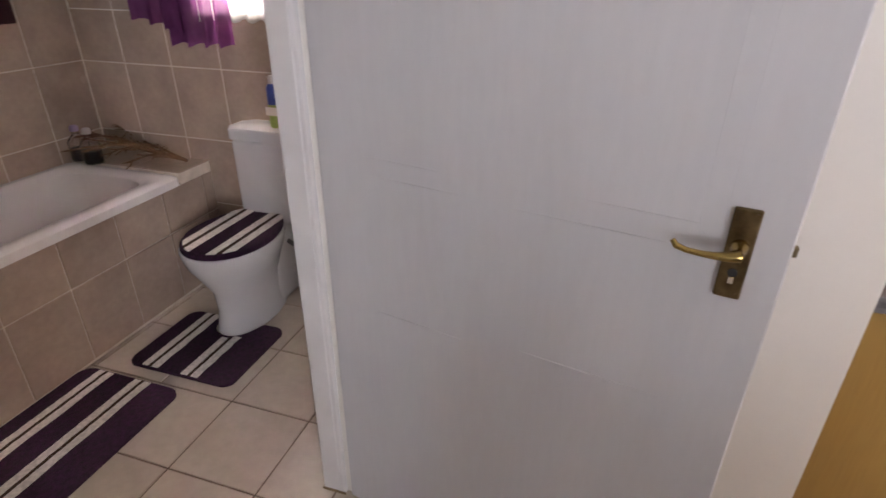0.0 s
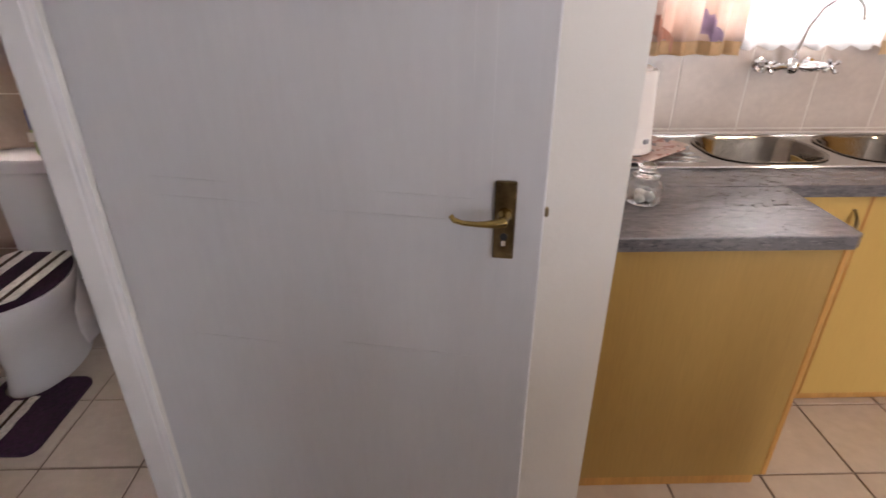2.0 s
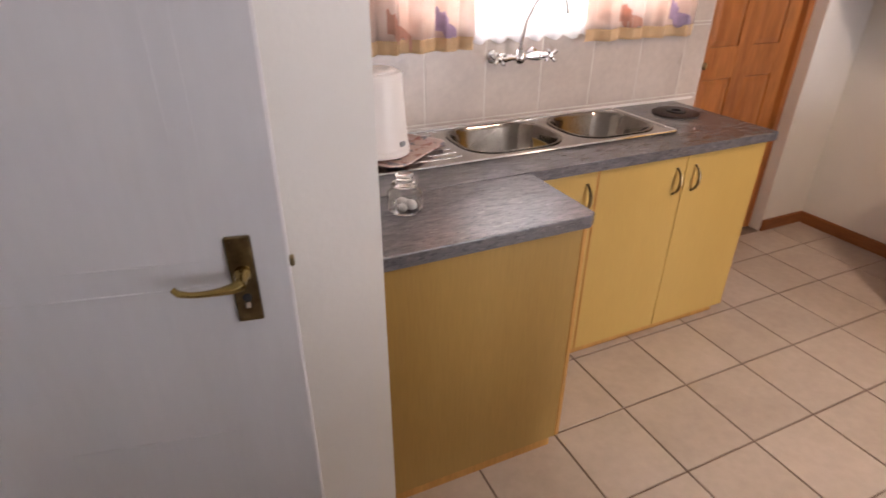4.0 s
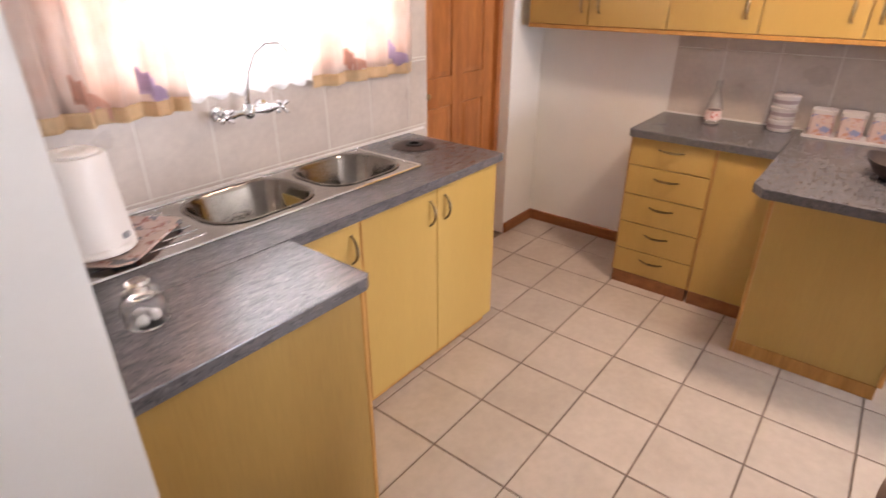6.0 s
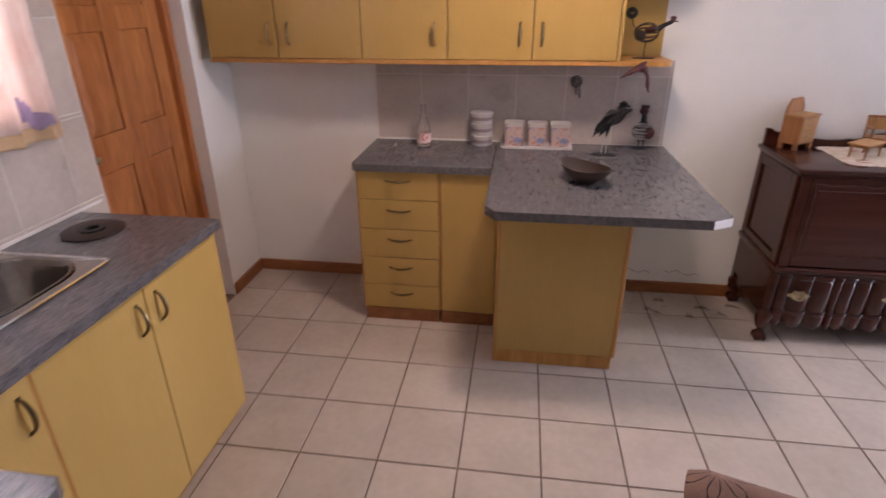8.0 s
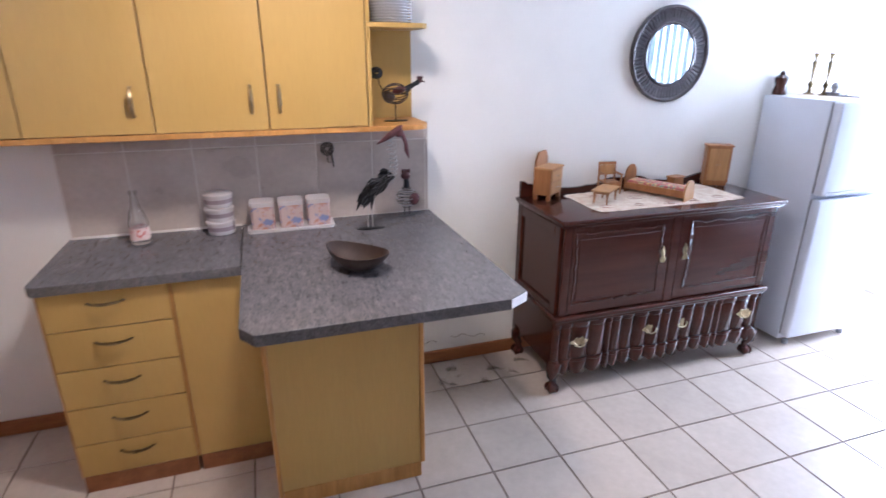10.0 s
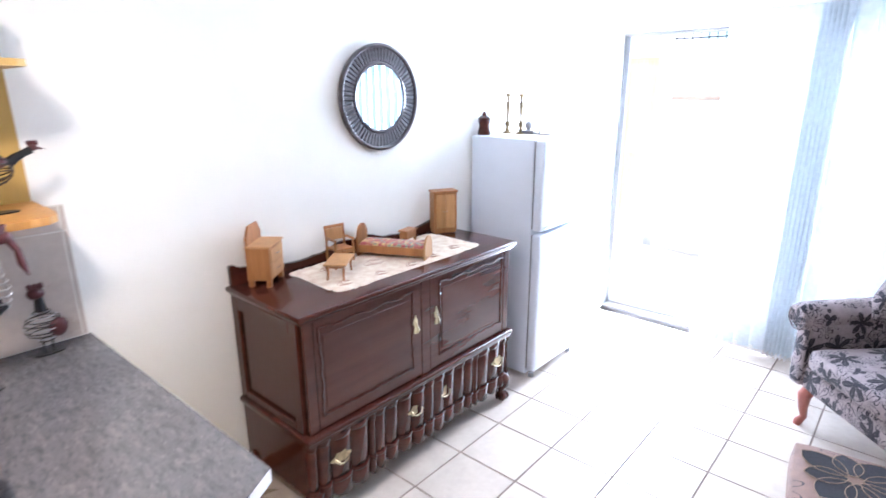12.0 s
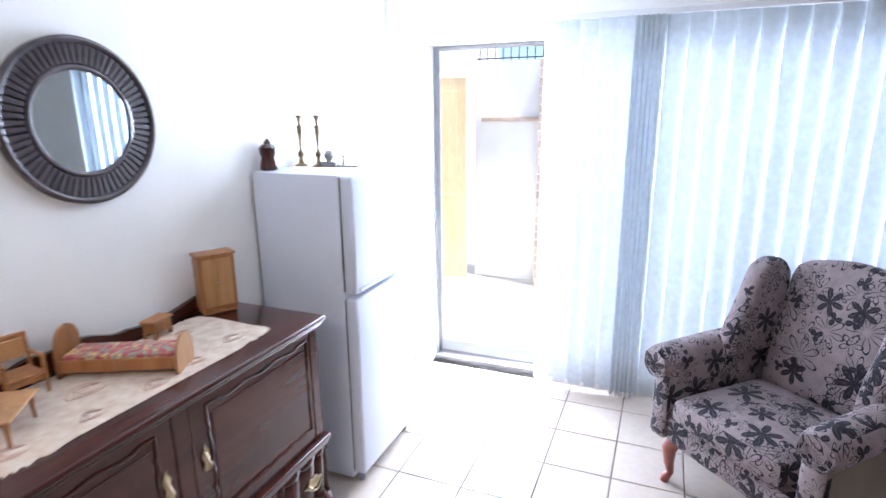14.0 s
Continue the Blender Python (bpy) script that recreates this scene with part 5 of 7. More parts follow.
ct = thing("canister_tray", pose(3.895, 0.700, CT + 0.0005), "narrow white tray holding three canisters", "tray")
bm = bmesh.new()
prism(bm, rounded(-0.065, 0.065, -0.190, 0.190, 0.02), 0, 0.012, 0.003, 1)
part("tray", bm, M_TUBPLASTIC, ct)
for k in range(3):
    cn = thing("canister", pose(3.895, 0.822 - 0.122 * k, CT + 0.0135), "square printed tin canister with a white lid", "canister", "three canisters")
    bm = bmesh.new()
    prism(bm, rounded(-0.05, 0.05, -0.05, 0.05, 0.014), 0, 0.100, 0.002, 1)
    part("tin", bm, M_CANPRINT, cn)
    bm = bmesh.new()
    prism(bm, rounded(-0.052, 0.052, -0.052, 0.052, 0.015), 0.1005, 0.120, 0.005, 2)
    part("lid", bm, M_TUBPLASTIC, cn)
bw = thing("wooden_bowl", pose(3.285, 0.505, CT + 0.0005, 0, 0, 38) @ Matrix.Diagonal((0.84, 0.95, 0.95, 1)), "dark carved oval wooden bowl on the breakfast counter", "bowl")
bm = bmesh.new()
rings = []
for s, z in ((0.30, 0.0), (0.42, 0.004), (0.75, 0.030), (0.95, 0.060), (1.0, 0.073), (0.965, 0.073), (0.88, 0.052), (0.66, 0.025), (0.36, 0.012)):
    rings.append([bm.verts.new((0.165 * s * math.cos(t), 0.088 * s * math.sin(t) * (1 - 0.18 * math.cos(t)), z + 0.012 * (s ** 3) * math.cos(t) ** 2)) for t in [2 * math.pi * k / 32 for k in range(32)]])
for p, q in zip(rings, rings[1:]):
    for k in range(32):
        bm.faces.new((p[k], p[(k + 1) % 32], q[(k + 1) % 32], q[k]))
bm.faces.new(rings[0][::-1])
bm.faces.new(rings[-1])
part("bowl", bm, M_BOWL, bw, smooth=True)


# wire-and-tin poultry ornaments
ro = thing("rooster_ornament", pose(3.835, 0.212, UB + 0.022), "wire and dark red tin rooster ornament on the open shelf", "ornament")
bm = bmesh.new()
lathe(bm, [(0.034, 0), (0.034, 0.004)], 20, sx=0.7, sy=1.6)
part("base", bm, M_BLACK, ro, smooth=True)
bm = bmesh.new()
tube(bm, [(0, 0.0, 0.004), (0, 0.0, 0.075)], 0.0028, 6)
part("leg", bm, M_BLACK, ro, smooth=True)
for k in range(6):
    a = math.pi * k / 6
    bm = bmesh.new()
    tube(bm, [(0.042 * math.cos(t) * math.cos(a), 0.058 * math.sin(t), 0.118 + 0.044 * math.cos(t) * math.sin(a)) for t in [2 * math.pi * q / 18 for q in range(19)]], 0.0024, 5)
    part("wire_hoop", bm, M_BOWL, ro, smooth=True)
bm = bmesh.new()
ellipsoid(bm, (0, 0.028, 0.104), (0.022, 0.030, 0.026), (20, 0, 0))
part("tail_plate", bm, M_BOWL, ro, "brown tin plate", True)
bm = bmesh.new()
ellipsoid(bm, (0, -0.020, 0.134), (0.024, 0.034, 0.017), (-15, 0, 0))
part("wing", bm, M_REDTIN, ro, "dark red tin wing", True)
bm = bmesh.new()
tube(bm, [(0, -0.045, 0.13), (0, -0.07, 0.148), (0, -0.09, 0.158), (0, -0.108, 0.166)], [0.016, 0.012, 0.010, 0.011], 8)
neck = part("neck", bm, M_BLACK, ro, smooth=True)
bm = bmesh.new()
ellipsoid(bm, (0, -0.113, 0.172), (0.008, 0.013, 0.010))
tube(bm, [(0, -0.12, 0.170), (0, -0.140, 0.165)], [0.005, 0.001], 6)
for q in range(3):
    ellipsoid(bm, (0, -0.104 - 0.009 * q, 0.184), (0.004, 0.006, 0.009), sub=1)
part("head", bm, M_REDTIN, neck, "red tin head with a comb", True)
bm = bmesh.new()
tube(bm, [(0, 0.052, 0.13), (0, 0.070, 0.16), (0, 0.076, 0.19)], 0.003, 6)
for k in range(4):
    rr = 0.008 + 0.006 * k
    tube(bm, [(0.004 * (k - 2), 0.080 + rr * math.cos(t), 0.205 + 0.9 * rr * math.sin(t)) for t in [0.3 * k + 2 * math.pi * q / 14 for q in range(15)]], 0.0034, 5)
part("tail_curl", bm, M_BLACK, ro, smooth=True)

cr = thing("crane_ornament", pose(3.765, 0.358, CT + 0.0005), "wire and black tin long-necked bird ornament with a red head", "ornament")
bm = bmesh.new()
lathe(bm, [(0.05, 0), (0.05, 0.004)], 20, sx=0.6, sy=1.3)
part("base", bm, M_BLACK, cr, smooth=True)
for p0, p1 in (((0, 0.012, 0.004), (0.0, 0.010, 0.125)), ((0.008, -0.012, 0.004), (0.004, -0.006, 0.125))):
    bm = bmesh.new()
    tube(bm, [p0, p1], 0.0026, 6)
    part("leg", bm, M_WIRE, cr, smooth=True)
bm = bmesh.new()
ellipsoid(bm, (0, -0.046, 0.190), (0.026, 0.048, 0.030), (-38, 0, 0))
part("body", bm, M_BLACK, cr, smooth=True)
rf = random.Random(8)
# overlapping tin feathers that point down and back
for row in range(6):
    for k in range(7):
        u = row / 5
        side = (k / 6 - 0.5) * 2
        y, z = -0.095 + 0.110 * u, 0.238 - 0.070 * u
        a = radians(-20 + rf.uniform(-26, 26) - 46 * u)
        ln = rf.uniform(0.050, 0.085) * (0.85 + 0.35 * u)
        q0 = Vector((side * 0.034, y - 0.012 * abs(side), z + 0.016 * (1 - abs(side))))
        bm = bmesh.new()
        tube(bm, [q0, q0 + Vector((side * 0.018, 0.6 * ln * math.cos(a), 0.6 * ln * math.sin(a) + 0.008)), q0 + Vector((side * 0.026, ln * math.cos(a), ln * math.sin(a)))], [0.006, 0.0105, 0.0015], 5)
        part("feather", bm, M_BLACK, cr, smooth=True)
# coiled wire neck, leaning forward
coil = []
for k in range(91):
    u = k / 90
    c = Vector((-0.005 - 0.100 * u, -0.092 - 0.012 * math.sin(5 * u), 0.215 + 0.205 * u))
    coil.append(c + 0.021 * (1 - 0.35 * u) * Vector((math.cos(62 * u), math.sin(62 * u), 0)))
bm = bmesh.new()
tube(bm, coil, 0.0022, 5)
for dx in (-0.012, 0.012):
    tube(bm, [(-0.005 + dx * 0.3, -0.092 + dx, 0.20), (-0.055, -0.100 + dx, 0.31), (-0.105, -0.092 + dx * 0.6, 0.42)], 0.0016, 5)
nk = part("wire_neck", bm, M_WIRE, cr, "coiled pale wire neck", True)
bm = bmesh.new()
ellipsoid(bm, (-0.108, -0.118, 0.437), (0.014, 0.022, 0.017), (-15, 0, 0))
hd_ = part("head", bm, M_REDTIN, cr, "dark red tin head", True)
bm = bmesh.new()
tube(bm, [(-0.105, -0.020, 0.395), (-0.108, -0.055, 0.415), (-0.108, -0.090, 0.438), (-0.108, -0.118, 0.458), (-0.108, -0.130, 0.470)], [0.002, 0.010, 0.015, 0.013, 0.003], 8)
part("crest", bm, M_REDTIN, hd_, smooth=True)
bm = bmesh.new()
tube(bm, [(-0.108, -0.130, 0.430), (-0.110, -0.143, 0.400), (-0.112, -0.146, 0.365), (-0.112, -0.156, 0.330)], [0.010, 0.008, 0.010, 0.002], 8)
part("beak", bm, M_REDTIN, hd_, smooth=True)

hn = thing("hen_ornament", pose(3.915, 0.148, CT + 0.0005), "small wire hen ornament with a dark red head and wing", "ornament")
bm = bmesh.new()
lathe(bm, [(0.030, 0), (0.030, 0.004)], 16, sx=0.7, sy=1.4)
part("base", bm, M_BLACK, hn, smooth=True)
for dy in (-0.012, 0.012):
    bm = bmesh.new()
    tube(bm, [(0, dy, 0.004), (0, dy, 0.045)], 0.003, 6)
    part("leg", bm, M_BLACK, hn, smooth=True)
for k in range(9):
    z = 0.045 + 0.0115 * k
    r = 0.047 * math.sin(math.pi * (k + 1.4) / 11)
    bm = bmesh.new()
    tube(bm, [(r * math.cos(t), 1.1 * r * math.sin(t), z) for t in [2 * math.pi * q / 18 for q in range(19)]], 0.0018, 5)
    part("wire_ring", bm, M_WIRE if k % 3 == 1 else M_BLACK, hn, smooth=True)
bm = bmesh.new()
tube(bm, [(0, 0, 0.140), (0, 0.0, 0.185)], [0.016, 0.012], 8)
nk = part("neck", bm, M_BLACK, hn, smooth=True)
bm = bmesh.new()
ellipsoid(bm, (0, 0.004, 0.198), (0.018, 0.024, 0.020))
for q in range(3):
    ellipsoid(bm, (0, -0.012 + 0.014 * q, 0.220), (0.005, 0.009, 0.012), sub=1)
part("head", bm, M_REDTIN, nk, "dark red tin head with a comb", True)
bm = bmesh.new()
ellipsoid(bm, (-0.030, -0.030, 0.088), (0.018, 0.026, 0.032), (20, 0, 0))
part("wing", bm, M_REDTIN, hn, "dark red tin wing", True)
bm = bmesh.new()
for k in range(4):
    tube(bm, [(0, (0.012 + 0.006 * k) * math.cos(t), (0.012 + 0.006 * k) * math.sin(t)) for t in [2 * math.pi * q / 16 for q in range(17)]], 0.0019, 5)
tube(bm, [(0, -0.015, -0.02), (0, -0.022, -0.05), (0, -0.026, -0.085)], 0.003, 5)
tube(bm, [(0, 0.0, -0.03), (0, 0.002, -0.06), (0, -0.012, -0.065)], 0.002, 5)
solid("wire_wall_hook", bm, M_BLACK, "small curled black wire ornament fixed to the wall tiles", "ornament", smooth=True, m=pose(EAST - 0.0135, 0.508, 1.235))

for k in range(13):
    bm = bmesh.new()
    lathe(bm, [(0.062, 0), (0.066, 0.002), (0.098, 0.0085), (0.098, 0.0105), (0.064, 0.0045), (0.06, 0.0035)], 28)
    solid("plate", bm, M_CERAMIC, "pale glazed dinner plate in a stack on the open shelf", "plate", smooth=True, m=pose(3.845, 0.228, UB + 0.4235 + 0.0108 * k), group="stack of plates")

# ---- sideboard ----
SBW, SBD = 1.334, 0.505
sb = thing("sideboard", pose(3.469, -0.464, 0, 0, 0, -90), "polished dark mahogany ball-and-claw sideboard with fluted drawers", "sideboard")
bm = boxes((0.0, SBW, 0.0, SBD, 0.912, 0.935), bevel=0.008, seg=3)
box(bm, 0.014, SBW - 0.014, 0.014, SBD, 0.897, 0.9125, 0.004, 2)
part("top", bm, M_MAHOGANY, sb, smooth=True)
bm = bmesh.new()
n = 60
ups = []
for k in range(n + 1):
    u = k / n
    hgt = 0.048 + 0.020 * math.cos(2 * math.pi * (u - 0.5) * 2) + 0.006 * math.cos(2 * math.pi * u * 7) * (0.3 < u < 0.7) + (0.014 if u < 0.03 or u > 0.97 else 0)
    ups.append((0.02 + (SBW - 0.04) * u, hgt))
lo0 = [bm.verts.new((x, SBD - 0.022, 0.9352)) for x, _ in ups]
hi0 = [bm.verts.new((x, SBD - 0.022, 0.9352 + z)) for x, z in ups]
lo1 = [bm.verts.new((x, SBD - 0.002, 0.9352)) for x, _ in ups]
hi1 = [bm.verts.new((x, SBD - 0.002, 0.9352 + z)) for x, z in ups]
for k in range(n):
    bm.faces.new((lo0[k], lo0[k + 1], hi0[k + 1], hi0[k]))
    bm.faces.new((lo1[k + 1], lo1[k], hi1[k], hi1[k + 1]))
    bm.faces.new((hi0[k], hi0[k + 1], hi1[k + 1], hi1[k]))
bm.faces.new((lo0[0], hi0[0], hi1[0], lo1[0]))
bm.faces.new((lo0[-1], lo1[-1], hi1[-1], hi0[-1]))
part("back_rail", bm, M_MAHOGANY, sb, "shaped mahogany back rail")
part("carcass", boxes((0.030, SBW - 0.030, 0.050, SBD - 0.004, 0.405, 0.8965)), M_MAHOGANY, sb)
for x0, x1 in ((0.030, 0.075), (0.640, 0.694), (SBW - 0.075, SBW - 0.030)):
    part("stile", boxes((x0, x1, 0.028, 0.0495, 0.44, 0.8965), bevel=0.003), M_MAHOGANY, sb)


def scallop(x0, x1, z0, z1, y):
    """A closed bead line round a door panel: a scalloped foot, bracketed sides and top."""
    pts = []
    n = 40
    for k in range(n + 1):
        u = k / n
        pts.append((x0 + (x1 - x0) * u, y, z0 + 0.007 * abs(math.sin(math.pi * u * 6)) ** 0.8))
    for k in range(1, n):
        u = k / n
        pts.append((x1 - 0.008 * abs(math.sin(math.pi * u * 4)) * (0.15 < u < 0.85), y, z0 + (z1 - z0) * u))
    for k in range(n + 1):
        u = k / n
        pts.append((x1 + (x0 - x1) * u, y, z1 - 0.010 * abs(math.sin(math.pi * u * 3)) ** 1.5 * (0.12 < u < 0.88)))
    for k in range(1, n):
        u = k / n
        pts.append((x0 + 0.008 * abs(math.sin(math.pi * u * 4)) * (0.15 < u < 0.85), y, z1 + (z0 - z1) * u))
    return pts + pts[:1]


for a, b, hx in ((0.077, 0.638, 0.600), (0.696, SBW - 0.077, 0.735)):
    d = part("cabinet_door", boxes((a, b, 0.030, 0.0495, 0.445, 0.892), bevel=0.002), M_MAHOGANY, sb)
    pa, pb_ = (a + 0.018, b - 0.055) if a < 0.3 else (a + 0.060, b - 0.020)
    bm = bmesh.new()
    tube(bm, scallop(pa, pb_, 0.500, 0.862, 0.0285), 0.0048, 8)
    part("bead", bm, M_MAHOGANY, d, "glossy scalloped bead", True)
    part("panel", boxes((pa + 0.016, pb_ - 0.016, 0.0245, 0.0298, 0.524, 0.832), bevel=0.002), M_MAHOGANY, d)
    bm = bmesh.new()
    prism(bm, [(0.010 * (1 + 0.5 * math.sin(5 * t)) * math.cos(t), 0.045 * math.sin(t)) for t in [2 * math.pi * k / 40 for k in range(40)]], 0, 0.003, 0.0008, 1)
    turned(bm, pose(hx, 0.0297, 0.705, 90, 0, 0))
    e = part("escutcheon", bm, M_BRASS, d, "ornate brass escutcheon")
    bm = bmesh.new()
    tube(bm, [(hx, 0.026, 0.725), (hx - 0.004, 0.014, 0.705), (hx + 0.002, 0.012, 0.685), (hx, 0.016, 0.668)], [0.003, 0.004, 0.006, 0.003], 8)
    part("drop_pull", bm, M_BRASS, e, smooth=True)


for x in (0.0298, SBW - 0.0298):
    s = -1 if x < 0.5 else 1
    for a in ((0.052, 0.10, 0.42, 0.895), (SBD - 0.05, SBD - 0.005, 0.42, 0.895), (0.1005, SBD - 0.0505, 0.842, 0.895), (0.1005, SBD - 0.0505, 0.42, 0.478)):
        part("side_frame", boxes((*sorted((x, x + s * 0.012)), *a), bevel=0.002), M_MAHOGANY, sb)
# waist moulding
bm = boxes((0.004, SBW - 0.004, 0.006, SBD - 0.003, 0.415, 0.4395), bevel=0.008, seg=3)
box(bm, 0.012, SBW - 0.012, 0.014, SBD - 0.003, 0.400, 0.4155, 0.005, 2)
part("waist_moulding", bm, M_MAHOGANY, sb, smooth=True)
part("drawer_case", boxes((0.020, SBW - 0.020, 0.055, SBD - 0.004, 0.150, 0.3995)), M_MAHOGANY, sb)
FL = [0.0, 0.045, 0.105, 0.205, 0.300, 0.335, 0.400, 0.475, 0.560, 0.640, 0.700, 0.780, 0.860, 0.940, 1.000, 1.035, 1.130, 1.230, 1.290, SBW - 0.03]


def flute(x):
    """How far the fluted front stands forward at x."""
    for a, b in zip(FL, FL[1:]):
        if a <= x <= b:
            u = (x - a) / (b - a)
            return 0.024 * math.sin(math.pi * u) ** 0.55 + 0.010 * math.sin(math.pi * x / SBW * 3) ** 2
    return 0.0


def fluted(z0, z1, extra, scal=0.0, n=230):
    bm = bmesh.new()
    cols = []
    for k in range(n + 1):
        x = (SBW - 0.03) * k / n
        y = 0.050 - flute(x) - extra
        zb = z0 - scal * (flute(x) / 0.03)
        cols.append([bm.verts.new((0.015 + x, 0.060, zb)), bm.verts.new((0.015 + x, y + 0.003, zb)), bm.verts.new((0.015 + x, y, zb + 0.004)), bm.verts.new((0.015 + x, y, z1 - 0.004)), bm.verts.new((0.015 + x, y + 0.003, z1)), bm.verts.new((0.015 + x, 0.060, z1))])
    for p, q in zip(cols, cols[1:]):
        for k in range(5):
            bm.faces.new((p[k], q[k], q[k + 1], p[k + 1]))
    bm.faces.new(cols[0])
    bm.faces.new(cols[-1][::-1])
    return bm


part("drawer_front", fluted(0.195, 0.372, 0.0), M_MAHOGANY, sb, "bow-fluted drawer front", True)
part("upper_bead", fluted(0.3725, 0.3995, 0.007), M_MAHOGANY, sb, smooth=True)
part("lower_bead", fluted(0.178, 0.1945, 0.007), M_MAHOGANY, sb, smooth=True)
part("apron", fluted(0.125, 0.1775, 0.002, 0.022), M_MAHOGANY, sb, smooth=True)
for hx in (0.155, 0.588, 0.790, 1.205):
    y = 0.050 - flute(hx - 0.015) - 0.0015
    bm = bmesh.new()
    prism(bm, [(0.044 * math.cos(t) * (1 + 0.18 * math.cos(4 * t)), 0.024 * math.sin(t) * (1 + 0.25 * math.cos(6 * t))) for t in [2 * math.pi * k / 36 for k in range(36)]], 0, 0.003, 0.0008, 1)
    hd = part("pull_plate", turned(bm, pose(hx, y, 0.292, 90, 0, 0)), M_BRASS, sb, "pierced brass pull plate")
    bm = bmesh.new()
    tube(bm, [(hx - 0.030, y - 0.004, 0.296), (hx - 0.030, y - 0.014, 0.290), (hx - 0.018, y - 0.018, 0.276), (hx, y - 0.018, 0.271), (hx + 0.018, y - 0.018, 0.276), (hx + 0.030, y - 0.014, 0.290), (hx + 0.030, y - 0.004, 0.296)], 0.0035, 8)
    part("bail", bm, M_BRASS, hd, smooth=True)
for lx, ly, sx, sy in ((0.045, 0.055, -1, -1), (SBW - 0.045, 0.055, 1, -1), (0.045, SBD - 0.06, -1, 1), (SBW - 0.045, SBD - 0.06, 1, 1)):
    bm = bmesh.new()
    tube(bm, [(lx, ly, 0.165), (lx + sx * 0.016, ly + sy * 0.016, 0.135), (lx + sx * 0.018, ly + sy * 0.018, 0.105), (lx + sx * 0.004, ly + sy * 0.004, 0.075), (lx + sx * 0.008, ly + sy * 0.008, 0.052)], [0.040, 0.036, 0.028, 0.018, 0.020], 12)
    leg = part("leg", bm, M_MAHOGANY, sb, "cabriole leg", True)
    bm = bmesh.new()
    ellipsoid(bm, (lx + sx * 0.010, ly + sy * 0.010, 0.030), (0.030, 0.030, 0.0295))
    for k in range(4):
        a = radians(45 + 90 * k)
        tube(bm, [(lx + sx * 0.010 + r * math.cos(a), ly + sy * 0.010 + r * math.sin(a), z) for r, z in ((0.014, 0.058), (0.029, 0.045), (0.033, 0.028), (0.027, 0.010))], [0.007, 0.008, 0.007, 0.004], 6)
    part("claw_foot", bm, M_MAHOGANY, leg, smooth=True)

# lace runner
SBT = 0.9355
ru = thing("lace_runner", pose(3.740, -1.165, SBT, 0, 0, -90), "cream lace runner with embroidered motifs across the sideboard", "runner")
bm = bmesh.new()
out = []
for k in range(180):
    t = 2 * math.pi * k / 180
    ex = 0.450 * (abs(math.cos(t)) ** 0.16) * (1 if math.cos(t) > 0 else -1)
    ey = 0.182 * (abs(math.sin(t)) ** 0.16) * (1 if math.sin(t) > 0 else -1)
    w = 1 + 0.012 * math.sin(36 * t)
    out.append((ex * w, ey * (1 + 0.03 * math.sin(36 * t))))
prism(bm, out, 0.0, 0.0022)
part("cloth", bm, M_LACE, ru)
M_EMB = mat("dusty_rose_thread", (0.42, 0.25, 0.19), rough=0.9, bump=0.3)
for ex, ey, r in [(-0.36, -0.10, 0.035), (-0.30, 0.10, 0.03), (-0.18, -0.12, 0.03), (0.0, -0.13, 0.035), (0.15, -0.12, 0.03), (0.33, -0.10, 0.035), (0.30, 0.09, 0.03), (0.05, 0.05, 0.045), (-0.10, 0.02, 0.05), (0.20, 0.02, 0.04)]:
    bm = bmesh.new()
    for q in range(3):
        tube(bm, [(ex + r * (0.5 + 0.25 * q) * math.cos(t) * (1 + 0.3 * math.cos(3 * t + q)), ey + r * (0.4 + 0.2 * q) * math.sin(t), 0.0025) for t in [2 * math.pi * k / 14 for k in range(13)]], 0.0012, 4)
    part("embroidery", bm, M_EMB, ru)

# doll's-house furniture, standing on the sideboard
TOY = "doll's-house furniture"
RT = SBT + 0.003


def toy(name, x, y, z, rz, label, category):
    return thing(name, pose(x, y, z, 0, 0, rz), label, category, TOY)


dr = toy("toy_dressing_chest", 3.895, -0.610, SBT, -52, "honey-coloured wooden toy chest with two drawers and an arched back", "toy chest")
part("body", boxes((-0.075, 0.075, -0.045, 0.050, 0.028, 0.160), bevel=0.002), M_TOYWOOD, dr)
part("top", boxes((-0.080, 0.080, -0.052, 0.052, 0.1605, 0.170), bevel=0.003), M_TOYLIGHT, dr)
for z0, z1 in ((0.040, 0.094), (0.100, 0.154)):
    w = part("drawer", boxes((-0.066, 0.066, -0.0495, -0.0455, z0, z1), bevel=0.001), M_TOYLIGHT, dr)
    bm = bmesh.new()
    tube(bm, [(-0.016, -0.050, (z0 + z1) / 2), (-0.012, -0.056, (z0 + z1) / 2), (0.012, -0.056, (z0 + z1) / 2), (0.016, -0.050, (z0 + z1) / 2)], 0.002, 6)
    part("pull", bm, M_CHROME, w)
bm = bmesh.new()
prism(bm, [(-0.074, 0), (0.074, 0), (0.074, 0.030), (0.045, 0.072), (-0.045, 0.072), (-0.074, 0.030)], 0, 0.010, 0.002, 1)
part("back_board", turned(bm, pose(0, 0.048, 0.1705, 90, 0, 0)), M_TOYWOOD, dr)
for x in (-0.064, 0.064):
    for y in (-0.034, 0.038):
        part("foot", boxes((x - 0.010, x + 0.010, y - 0.010, y + 0.010, 0, 0.0275), bevel=0.002), M_TOYWOOD, dr)

